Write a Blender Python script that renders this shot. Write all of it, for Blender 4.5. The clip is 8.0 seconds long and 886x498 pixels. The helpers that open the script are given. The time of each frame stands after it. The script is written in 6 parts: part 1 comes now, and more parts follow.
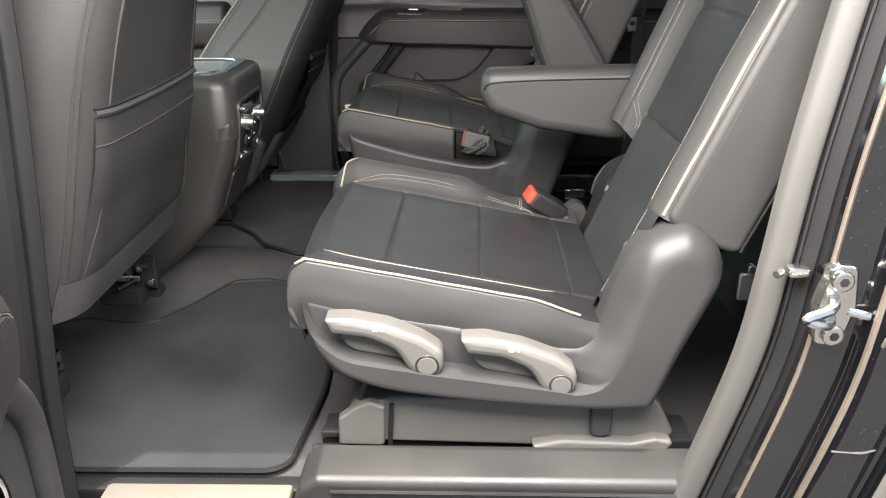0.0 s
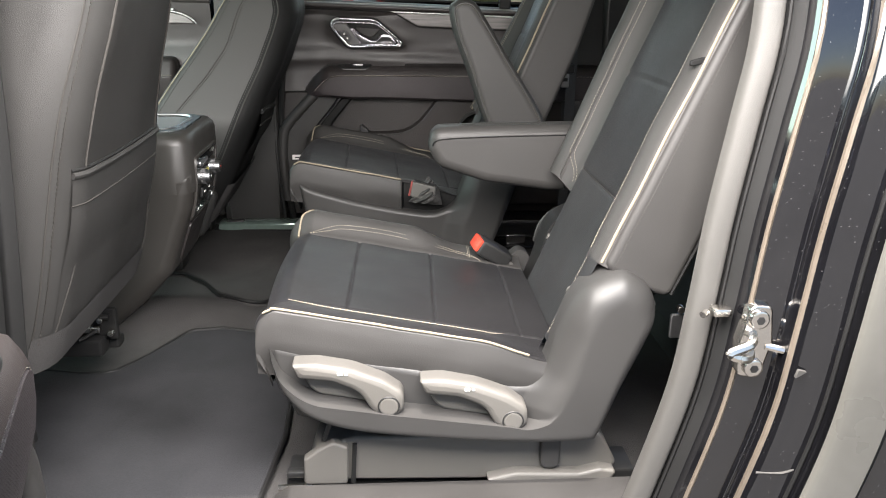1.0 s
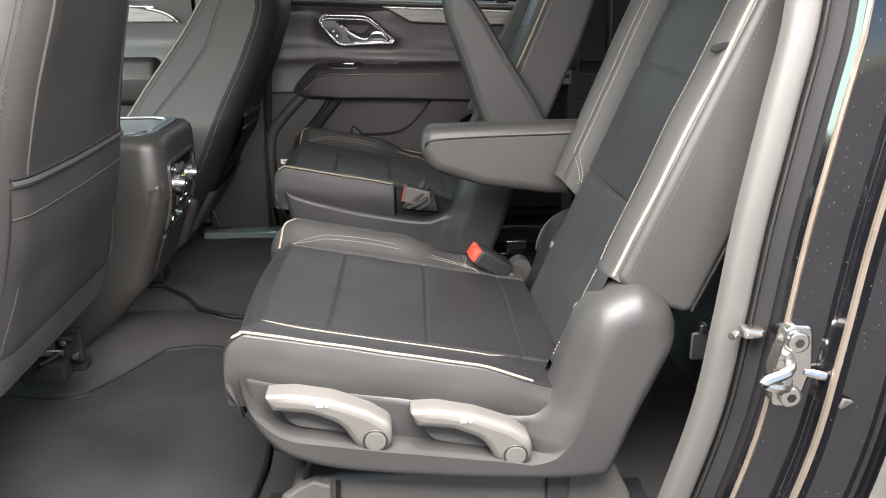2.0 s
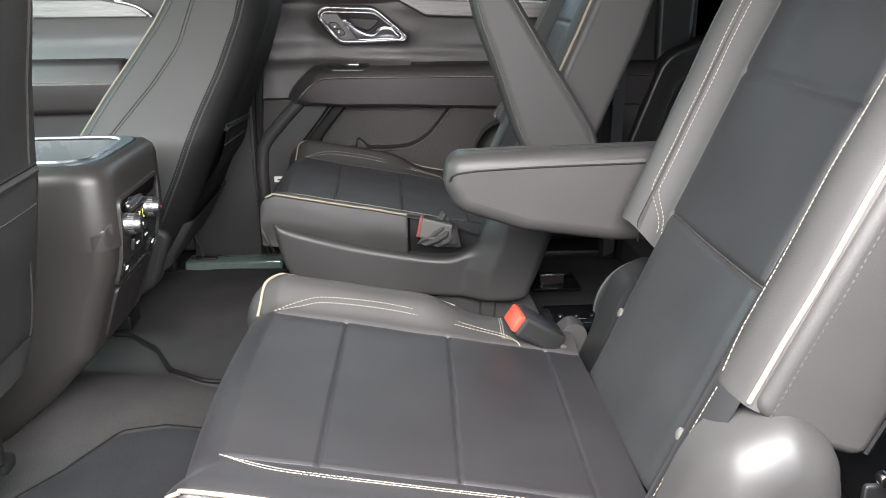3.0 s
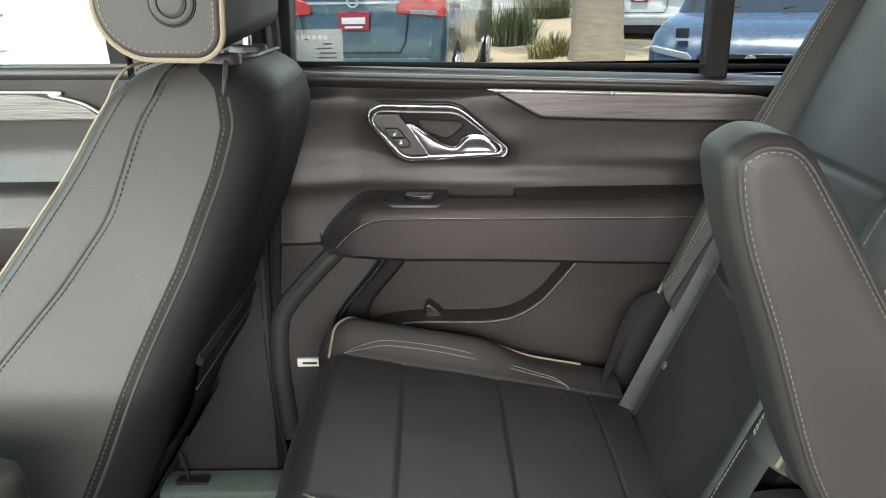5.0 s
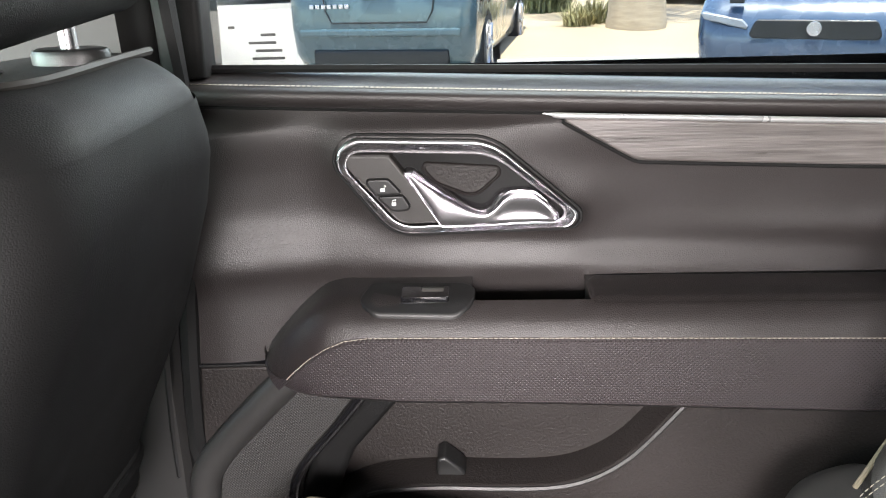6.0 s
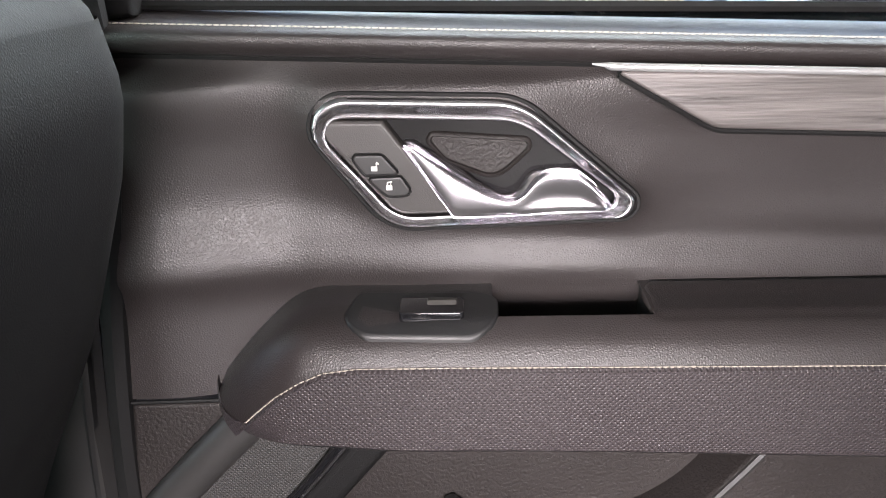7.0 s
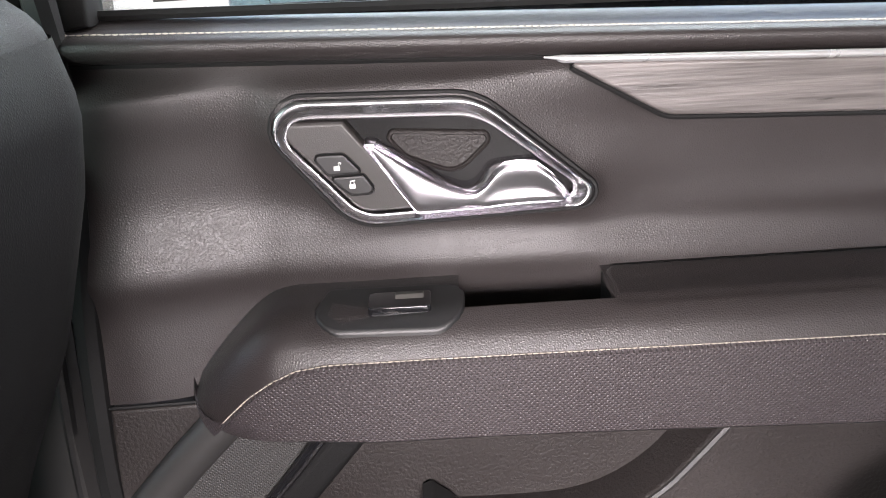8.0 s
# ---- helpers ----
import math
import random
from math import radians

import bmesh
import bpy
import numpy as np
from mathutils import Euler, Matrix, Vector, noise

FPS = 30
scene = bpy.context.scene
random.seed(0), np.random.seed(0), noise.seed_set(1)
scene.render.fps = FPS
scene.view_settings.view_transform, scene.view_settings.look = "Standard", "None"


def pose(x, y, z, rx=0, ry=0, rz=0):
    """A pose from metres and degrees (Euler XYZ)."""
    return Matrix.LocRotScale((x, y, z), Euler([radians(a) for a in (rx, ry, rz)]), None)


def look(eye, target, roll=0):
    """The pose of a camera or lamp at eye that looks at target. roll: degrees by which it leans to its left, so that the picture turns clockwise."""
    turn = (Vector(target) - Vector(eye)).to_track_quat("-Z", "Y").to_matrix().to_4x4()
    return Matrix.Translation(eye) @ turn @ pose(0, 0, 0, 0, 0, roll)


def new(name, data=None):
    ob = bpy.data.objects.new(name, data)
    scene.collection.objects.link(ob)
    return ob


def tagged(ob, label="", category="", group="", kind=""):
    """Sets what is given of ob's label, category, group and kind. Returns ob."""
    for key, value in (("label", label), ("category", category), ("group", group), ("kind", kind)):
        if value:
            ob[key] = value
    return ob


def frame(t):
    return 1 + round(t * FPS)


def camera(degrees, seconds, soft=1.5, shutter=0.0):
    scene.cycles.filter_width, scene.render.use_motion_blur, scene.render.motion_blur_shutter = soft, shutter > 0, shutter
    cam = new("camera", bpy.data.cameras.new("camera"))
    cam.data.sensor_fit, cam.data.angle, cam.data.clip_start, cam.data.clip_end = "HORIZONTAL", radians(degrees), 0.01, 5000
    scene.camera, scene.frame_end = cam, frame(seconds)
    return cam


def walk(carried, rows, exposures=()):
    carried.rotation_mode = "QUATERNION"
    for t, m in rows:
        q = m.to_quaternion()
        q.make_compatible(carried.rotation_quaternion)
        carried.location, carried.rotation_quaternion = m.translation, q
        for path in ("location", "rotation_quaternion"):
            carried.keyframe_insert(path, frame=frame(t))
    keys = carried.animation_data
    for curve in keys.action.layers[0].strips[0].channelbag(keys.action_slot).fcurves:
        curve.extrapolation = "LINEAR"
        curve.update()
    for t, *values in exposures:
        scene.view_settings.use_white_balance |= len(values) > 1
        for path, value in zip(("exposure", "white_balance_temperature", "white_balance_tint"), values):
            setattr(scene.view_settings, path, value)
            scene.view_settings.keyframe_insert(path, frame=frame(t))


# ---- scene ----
cam = camera(58.0, 8.0, soft=1.0)
PATH = [
    (0, (0.047, 0.058, 1.474), (0.008, 1.919, 0.743), -0.3),
    (0.5, (0.026, -0.008, 1.498), (0.075, 1.879, 0.837), -0.0),
    (1, (0.016, -0.023, 1.515), (0.136, 1.871, 0.882), 0.4),
    (2.5, (0.046, 0.266, 1.473), (0.153, 2.162, 0.847), -0.6),
    (3, (0.032, 0.483, 1.471), (0.123, 2.375, 0.83), -0.7),
    (3.5, (0.061, 0.735, 1.483), (0.107, 2.627, 0.836), -1.0),
    (4, (0.016, 0.957, 1.492), (0.032, 2.852, 0.853), -1.4),
    (4.5, (-0.023, 1.106, 1.54), (-0.031, 3.004, 0.909), -1.8),
    (5, (-0.047, 1.344, 1.585), (-0.069, 3.242, 0.956), -1.0),
    (5.2, (-0.037, 1.465, 1.612), (-0.086, 3.358, 0.969), -1.3),
    (6.3, (-0.053, 1.993, 1.54), (-0.154, 3.861, 0.834), -1.8),
    (6.5, (-0.074, 2.027, 1.524), (-0.137, 3.901, 0.829), -1.4),
    (7, (-0.079, 2.076, 1.503), (-0.115, 3.944, 0.791), -1.3),
    (7.5, (-0.075, 2.076, 1.505), (-0.072, 3.94, 0.781), -2.8),
    (8, (-0.068, 2.066, 1.513), (-0.055, 3.921, 0.765), -3.4),
]
EXPOSURES = [(0.0, 1.3, 6700, 12), (1.2, 1.25, 6700, 12), (2.5, 1.38, 6500, 13), (3.5, 1.92, 6400, 13), (4.5, 1.85, 6750, 12), (5.2, 1.95, 6800, 12), (6.3, 2.75, 6650, 18), (8.0, 2.82, 6650, 21)]
walk(cam, [(t, look(eye, target, roll)) for t, eye, target, roll in PATH], EXPOSURES)

# ---- world, sun and exposure ----
SUN_EL, SUN_ROT = 81.0, 190.0
world = bpy.data.worlds.new("daylight")
scene.world = world
world.use_nodes = True
wn = world.node_tree.nodes
sky = wn.new("ShaderNodeTexSky")
sky.sky_type, sky.sun_disc = "NISHITA", False
sky.sun_elevation, sky.sun_rotation = radians(SUN_EL), radians(SUN_ROT)
wn["Background"].inputs["Strength"].default_value = 0.14
world.node_tree.links.new(sky.outputs["Color"], wn["Background"].inputs["Color"])
sun = new("sun", bpy.data.lights.new("sun", "SUN"))
sun.data.energy, sun.data.angle, sun.data.color = 3.9, radians(0.53), (1.0, 0.95, 0.88)
sd = Vector((math.sin(radians(SUN_ROT)) * math.cos(radians(SUN_EL)), math.cos(radians(SUN_ROT)) * math.cos(radians(SUN_EL)), math.sin(radians(SUN_EL))))
sun.matrix_world = look(sd * 30, (0, 0, 0))


def opening_light(name, eye, target, sx, sy, watts, color):
    """Sky light through one of the car's openings."""
    ob = new(name, bpy.data.lights.new(name, "AREA"))
    ob.data.shape, ob.data.size, ob.data.size_y, ob.data.energy, ob.data.color = "RECTANGLE", sx, sy, watts, color
    ob.matrix_world = look(eye, target)
    return ob


opening_light("doorway_sky", (0.02, 0.66, 1.62), (0.10, 1.18, 0.84), 0.90, 0.50, 18.5, (1.0, 0.975, 0.94)).data.spread = radians(132)
opening_light("windscreen_sky", (-1.35, 1.80, 1.62), (0.2, 1.80, 1.05), 1.3, 0.5, 7.0, (0.70, 1.0, 0.87))
opening_light("near_front_window_sky", (-0.98, 0.98, 1.58), (-0.72, 2.3, 1.15), 0.7, 0.35, 5.5, (1.0, 0.985, 0.95)).data.spread = radians(115)
opening_light("far_window_sky", (0.22, 2.82, 1.74), (0.10, 2.40, 1.20), 1.0, 0.34, 1.9, (0.95, 1.0, 0.97))


# ---- materials ----
def mat(name, color, rough=0.5, metal=0.0, bump=0.0, scale=60.0, vary=0.12, kind="noise", spec=0.5, coat=0.0, stretch=(1, 1, 1), rvary=0.1, big=6.0):
    """A surface with grain at one scale and stains at another."""
    m = bpy.data.materials.new(name)
    m.use_nodes = True
    nt = m.node_tree
    n, ln = nt.nodes, nt.links
    b = n["Principled BSDF"]
    b.inputs["Metallic"].default_value = metal
    b.inputs["Specular IOR Level"].default_value = spec
    b.inputs["Coat Weight"].default_value = coat
    b.inputs["Coat Roughness"].default_value = 0.05
    tc = n.new("ShaderNodeTexCoord")
    mp = n.new("ShaderNodeMapping")
    mp.inputs["Scale"].default_value = stretch
    ln.new(tc.outputs["Object"], mp.inputs["Vector"])
    large = n.new("ShaderNodeTexNoise")
    large.inputs["Scale"].default_value = big
    large.inputs["Detail"].default_value = 5
    ln.new(mp.outputs["Vector"], large.inputs["Vector"])
    fine = n.new("ShaderNodeTexVoronoi" if kind == "leather" else "ShaderNodeTexNoise")
    fine.inputs["Scale"].default_value = scale
    ln.new(mp.outputs["Vector"], fine.inputs["Vector"])
    if kind == "leather":
        fine.feature = "DISTANCE_TO_EDGE"
    else:
        fine.inputs["Detail"].default_value = 6
    height = fine.outputs[0]
    mix = n.new("ShaderNodeMath")
    mix.operation = "MULTIPLY_ADD"
    mix.inputs[1].default_value = 0.5
    ln.new(height, mix.inputs[0])
    ln.new(large.outputs[0], mix.inputs[2])
    ramp = n.new("ShaderNodeMapRange")
    ramp.inputs["From Min"].default_value, ramp.inputs["From Max"].default_value = 0.25, 1.0
    ramp.inputs["To Min"].default_value, ramp.inputs["To Max"].default_value = 1 - vary, 1 + vary
    ln.new(mix.outputs[0], ramp.inputs["Value"])
    tint = n.new("ShaderNodeVectorMath")
    tint.operation = "SCALE"
    tint.inputs[0].default_value = color
    ln.new(ramp.outputs[0], tint.inputs["Scale"])
    ln.new(tint.outputs[0], b.inputs["Base Color"])
    rr = n.new("ShaderNodeMapRange")
    rr.inputs["From Min"].default_value, rr.inputs["From Max"].default_value = 0.3, 0.7
    rr.inputs["To Min"].default_value, rr.inputs["To Max"].default_value = max(0.02, rough - rvary), min(1, rough + rvary)
    ln.new(large.outputs[0], rr.inputs["Value"])
    ln.new(rr.outputs[0], b.inputs["Roughness"])
    if kind == "leather":
        # soft creases between grain and stains
        crease = n.new("ShaderNodeTexNoise")
        crease.inputs["Scale"].default_value, crease.inputs["Detail"].default_value = 45, 3
        ln.new(mp.outputs["Vector"], crease.inputs["Vector"])
        soft = n.new("ShaderNodeMath")
        soft.operation = "MULTIPLY_ADD"
        soft.inputs[1].default_value = 0.6
        ln.new(crease.outputs[0], soft.inputs[0])
        ln.new(fine.outputs[0], soft.inputs[2])
        height = soft.outputs[0]
    if bump:
        bp = n.new("ShaderNodeBump")
        bp.inputs["Strength"].default_value, bp.inputs["Distance"].default_value = bump, 0.001
        ln.new(height, bp.inputs["Height"])
        ln.new(bp.outputs[0], b.inputs["Normal"])
    return m


def dotted(name, color, pitch, rough=0.5, ribs=False):
    """Leather with rows of small punched holes, or cloth with fine ribs."""
    m = mat(name, color, rough, bump=0.15, scale=900, kind="leather", vary=0.08)
    nt = m.node_tree
    n, ln = nt.nodes, nt.links
    tc = n["Texture Coordinate"]
    sc = n.new("ShaderNodeVectorMath")
    sc.operation = "SCALE"
    sc.inputs["Scale"].default_value = 1 / pitch
    ln.new(tc.outputs["Object"], sc.inputs[0])
    rows = []
    for shift in ((0.0, 0.0, 0.0),) if ribs else ((0.0, 0.0, 0.0), (0.5, 0.5, 0.5)):
        mv = n.new("ShaderNodeVectorMath")
        mv.inputs[1].default_value = shift
        ln.new(sc.outputs[0], mv.inputs[0])
        fr = n.new("ShaderNodeVectorMath")
        fr.operation = "FRACTION"
        ln.new(mv.outputs[0], fr.inputs[0])
        centre = n.new("ShaderNodeVectorMath")
        centre.operation = "SUBTRACT"
        centre.inputs[1].default_value = (0.5, 0.5, 0.5)
        ln.new(fr.outputs[0], centre.inputs[0])
        flat = n.new("ShaderNodeVectorMath")
        flat.operation = "MULTIPLY"
        flat.inputs[1].default_value = (0, 0, 1) if ribs else (1, 0, 1)
        ln.new(centre.outputs[0], flat.inputs[0])
        le = n.new("ShaderNodeVectorMath")
        le.operation = "LENGTH"
        ln.new(flat.outputs[0], le.inputs[0])
        rows.append(le.outputs["Value"])
    near = rows[0]
    if not ribs:
        least = n.new("ShaderNodeMath")
        least.operation = "MINIMUM"
        ln.new(rows[0], least.inputs[0])
        ln.new(rows[1], least.inputs[1])
        near = least.outputs[0]
    mr = n.new("ShaderNodeMapRange")
    mr.inputs["From Min"].default_value, mr.inputs["From Max"].default_value = 0.16, 0.34
    ln.new(near, mr.inputs["Value"])
    if not ribs:
        mr.inputs["From Min"].default_value, mr.inputs["From Max"].default_value = 0.10, 0.26
        hole = n.new("ShaderNodeMapRange")
        hole.inputs["To Min"].default_value = 0.45
        ln.new(mr.outputs[0], hole.inputs["Value"])
        punched = n.new("ShaderNodeVectorMath")
        punched.operation = "SCALE"
        ln.new(n["Principled BSDF"].inputs["Base Color"].links[0].from_socket, punched.inputs[0])
        ln.new(hole.outputs[0], punched.inputs["Scale"])
        ln.new(punched.outputs[0], n["Principled BSDF"].inputs["Base Color"])
    bp = n.new("ShaderNodeBump")
    bp.inputs["Strength"].default_value, bp.inputs["Distance"].default_value = (0.13 if ribs else 0.55), 0.0008
    ln.new(mr.outputs[0], bp.inputs["Height"])
    ln.new(n["Bump"].outputs[0], bp.inputs["Normal"])
    b = n["Principled BSDF"]
    ln.new(bp.outputs[0], b.inputs["Normal"])
    return m


def sheen(m, weight, tint):
    """Short nap that lightens a surface seen at a low angle."""
    b = m.node_tree.nodes["Principled BSDF"]
    b.inputs["Sheen Weight"].default_value = weight
    b.inputs["Sheen Roughness"].default_value = 0.35
    b.inputs["Sheen Tint"].default_value = (*tint, 1)


def glass(name, color, rough=0.0):
    m = bpy.data.materials.new(name)
    m.use_nodes = True
    b = m.node_tree.nodes["Principled BSDF"]
    b.inputs["Base Color"].default_value = (*color, 1)
    b.inputs["Roughness"].default_value = rough
    b.inputs["Transmission Weight"].default_value = 1.0
    b.inputs["IOR"].default_value = 1.12
    return m


def dusty(m, scale, amount):
    """Pale specks of dust on a dark paint."""
    nt = m.node_tree
    n, ln = nt.nodes, nt.links
    b = n["Principled BSDF"]
    old = b.inputs["Base Color"].links[0].from_socket
    speck = n.new("ShaderNodeTexVoronoi")
    speck.inputs["Scale"].default_value = scale
    ln.new(n["Texture Coordinate"].outputs["Object"], speck.inputs["Vector"])
    mask = n.new("ShaderNodeMapRange")
    mask.inputs["From Min"].default_value, mask.inputs["From Max"].default_value = 0.05, 0.12
    mask.inputs["To Min"].default_value, mask.inputs["To Max"].default_value = amount, 0.0
    ln.new(speck.outputs["Distance"], mask.inputs["Value"])
    add = n.new("ShaderNodeVectorMath")
    add.operation = "ADD"
    ln.new(old, add.inputs[0])
    ln.new(mask.outputs[0], add.inputs[1])
    ln.new(add.outputs[0], b.inputs["Base Color"])


LEATHER = mat("leather", (0.0285, 0.0272, 0.0262), 0.54, spec=0.36, bump=0.24, scale=620, kind="leather", vary=0.16, rvary=0.07)
INSERT = mat("leather_insert", (0.0116, 0.0111, 0.0118), 0.46, spec=0.41, bump=0.26, scale=800, kind="leather", vary=0.16, rvary=0.07)
RIBBED = dotted("ribbed_insert", (0.0140, 0.0138, 0.0145), 0.0026, 0.47, ribs=True)
RIBBED.node_tree.nodes["Principled BSDF"].inputs["Specular IOR Level"].default_value = 0.55
for m in (INSERT, RIBBED):
    sheen(m, 0.02, (0.9, 0.92, 1.0))
DARKLEATHER = mat("dark_leather", (0.0085, 0.0085, 0.0085), 0.58, spec=0.13, bump=0.3, scale=600, kind="leather", vary=0.10)
BACKLEATHER = mat("seat_back_leather", (0.026, 0.0253, 0.0245), 0.55, spec=0.3, bump=0.45, scale=560, kind="leather", vary=0.12)
DOORSKIN = mat("door_vinyl", (0.0218, 0.0180, 0.0176), 0.41, bump=0.38, scale=520, kind="leather", vary=0.14, rvary=0.06)
DOTTED = dotted("perforated_vinyl", (0.035, 0.0285, 0.0300), 0.0040, 0.46)
SPEAKER = dotted("speaker_mesh", (0.030, 0.029, 0.028), 0.0035, 0.6)
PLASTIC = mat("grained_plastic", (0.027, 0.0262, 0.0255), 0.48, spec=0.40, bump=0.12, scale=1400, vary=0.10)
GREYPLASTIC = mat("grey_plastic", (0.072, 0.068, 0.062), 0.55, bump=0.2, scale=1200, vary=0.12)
BLACKPLASTIC = mat("black_plastic", (0.011, 0.011, 0.011), 0.42, bump=0.15, scale=1000, vary=0.2)
ROUGHPLASTIC = mat("coarse_plastic", (0.0165, 0.0138, 0.0130), 0.52, spec=0.34, bump=1.0, scale=330, vary=0.3)
RUBBER = mat("rubber_seal", (0.007, 0.007, 0.007), 0.65, spec=0.25, bump=0.2, scale=500, vary=0.2)
TRIMSEAL = mat("woven_seal", (0.047, 0.045, 0.042), 0.6, bump=0.35, scale=900, vary=0.1)
CARPET = mat("carpet", (0.0335, 0.0322, 0.0318), 0.95, bump=1.0, scale=420, vary=0.75, spec=0.15)
MATCLOTH = mat("mat_pile", (0.0185, 0.0188, 0.0203), 0.95, bump=1.0, scale=480, vary=0.75, spec=0.15)
HEADLINER = mat("headliner", (0.30, 0.29, 0.275), 0.95, bump=0.4, scale=700, vary=0.05, spec=0.1)
CHROME = mat("chrome", (0.66, 0.645, 0.665), 0.25, metal=1.0, vary=0.03, rvary=0.04)
SATIN = mat("satin_metal", (0.40, 0.40, 0.41), 0.32, metal=1.0, vary=0.05, rvary=0.05)
STEEL = mat("zinc_steel", (0.46, 0.44, 0.41), 0.2, metal=1.0, vary=0.2, bump=0.2, scale=120)
CREAM = mat("cream_piping", (0.19, 0.163, 0.12), 0.8, spec=0.2, bump=0.2, scale=400, vary=0.08)
THREAD = mat("cream_thread", (0.19, 0.17, 0.135), 0.75, vary=0.1)
DOORTHREAD = mat("door_thread", (0.42, 0.38, 0.32), 0.75, vary=0.1)
PALETHREAD = mat("pale_thread", (0.13, 0.115, 0.095), 0.75, vary=0.1)
DARKTHREAD = mat("dark_thread", (0.02, 0.018, 0.016), 0.75, vary=0.1)
WOOD = mat("grey_wood", (0.080, 0.072, 0.069), 0.36, bump=0.5, scale=26, vary=0.85, stretch=(1.0, 4, 22), big=7.0)
CONSOLE = mat("console_plastic", (0.026, 0.024, 0.022), 0.36, bump=0.2, scale=1300, vary=0.10)
PIANO = mat("gloss_black", (0.008, 0.008, 0.009), 0.08, vary=0.2, coat=0.5, rvary=0.03)
PAINT = mat("black_paint", (0.0035, 0.0035, 0.0042), 0.09, coat=1.0, vary=0.3, rvary=0.04)
# Light brown for ground reflections along the black paint's edges, given as colour.
EDGEGLINT = mat("edge_glint", (0.085, 0.070, 0.055), 0.35, vary=0.3, coat=0.4)
dusty(PAINT, 130, 0.05)
# Pale tone paints in the bright ground reflected by the black outer quarter.
QUARTER = mat("quarter_reflection_paint", (0.080, 0.078, 0.070), 0.35, coat=0.6, vary=0.12, rvary=0.08)
RED = mat("red_plastic", (0.40, 0.04, 0.022), 0.4, vary=0.08)
# The green is daylight through tinted glass, mixed into the plate's base colour.
STEP = mat("daylit_step_metal", (0.15, 0.20, 0.18), 0.13, metal=0.35, vary=0.3, rvary=0.06)
KNOB = mat("knob_metal", (0.24, 0.24, 0.245), 0.34, metal=1.0, vary=0.05, rvary=0.05)
# Teal cast of the windscreen sky is part of this base colour.
TRAY = mat("daylit_tray_plastic", (0.050, 0.060, 0.062), 0.26, vary=0.1, bump=0.1, scale=900)
STICKER = mat("pale_sticker", (0.55, 0.56, 0.52), 0.5, vary=0.04)
STICKER.node_tree.nodes["Principled BSDF"].inputs["Alpha"].default_value = 0.24
SCUFF = mat("pale_scuff", (0.13, 0.12, 0.10), 0.4, bump=0.2, scale=300, vary=0.1)
SILL = mat("sill_plastic", (0.018, 0.017, 0.0165), 0.5, bump=0.4, scale=900, vary=0.2)
DULLRED = mat("dull_red_plastic", (0.20, 0.04, 0.035), 0.45, vary=0.1)
WHITE = mat("white_mark", (0.75, 0.75, 0.72), 0.6, vary=0.04)
YELLOW = mat("display_digit", (0.65, 0.6, 0.15), 0.5, vary=0.04)
WEB = mat("belt_webbing", (0.035, 0.033, 0.031), 0.8, bump=0.6, scale=700, vary=0.2)
CLOTH = mat("pouch_cloth", (0.032, 0.031, 0.030), 0.8, bump=0.5, scale=400, vary=0.2)
DISPLAY = mat("dark_display", (0.006, 0.006, 0.007), 0.12, vary=0.1)
CLEARPANE = glass("clear_glass", (0.86, 0.93, 0.90))
LEVERMETAL = mat("brushed_lever", (0.44, 0.42, 0.45), 0.26, metal=1.0, vary=0.03, rvary=0.03)
STRIP = mat("bright_strip", (0.50, 0.50, 0.50), 0.30, metal=0.6, vary=0.03)
PANE = glass("window_glass", (0.44, 0.50, 0.485))
ASPHALT = mat("asphalt", (0.19, 0.18, 0.165), 0.9, bump=0.8, scale=60, vary=0.35, big=0.8)
SAND = mat("sandy_soil", (0.30, 0.235, 0.155), 0.95, bump=0.8, scale=25, vary=0.25, big=1.2)
CONCRETE = mat("concrete", (0.5, 0.48, 0.44), 0.9, bump=0.4, scale=30, vary=0.15)
BARK = mat("palm_bark", (0.36, 0.30, 0.22), 0.95, bump=1.0, scale=18, vary=0.35, stretch=(1, 1, 4))
GREEN = mat("leaf", (0.12, 0.14, 0.06), 0.6, vary=0.35, scale=5)
DRYGREEN = mat("dry_leaf", (0.22, 0.20, 0.09), 0.7, vary=0.35, scale=5)
VANPAINT = mat("grey_blue_paint", (0.062, 0.105, 0.116), 0.25, coat=1.0, vary=0.03, metal=0.1)
BLUEPAINT = mat("blue_paint", (0.048, 0.080, 0.128), 0.25, coat=1.0, vary=0.03, metal=0.1)
WHITEPAINT = mat("white_paint", (0.78, 0.78, 0.75), 0.25, coat=0.8, vary=0.02)
TYRE = mat("tyre", (0.02, 0.02, 0.02), 0.85, vary=0.2, bump=0.3)
DARKGLASS = mat("dark_glass", (0.02, 0.025, 0.03), 0.06, vary=0.1, coat=0.6)
LAMPRED = mat("tail_lens", (0.45, 0.02, 0.025), 0.15, vary=0.15, coat=0.8)
LAMPCLEAR = mat("head_lens", (0.22, 0.24, 0.26), 0.12, vary=0.15, coat=0.8)


# ---- mesh helpers ----
def finish(ob, material, angle=40):
    ob.data.materials.append(material)
    ob.data.shade_smooth()
    ob.data.set_sharp_from_angle(angle=radians(angle))
    return ob


def part(name, bm, material, parent, label="", angle=40):
    """Links a bmesh as one mesh object under a thing or a part."""
    bmesh.ops.recalc_face_normals(bm, faces=bm.faces)
    me = bpy.data.meshes.new(name)
    bm.to_mesh(me)
    bm.free()
    ob = new(name, me)
    ob.parent = parent
    if label:
        ob["label"] = label
    return finish(ob, material, angle)


def thing(name, label, category, group="", kind=""):
    return tagged(new(name), label, category, group, kind)


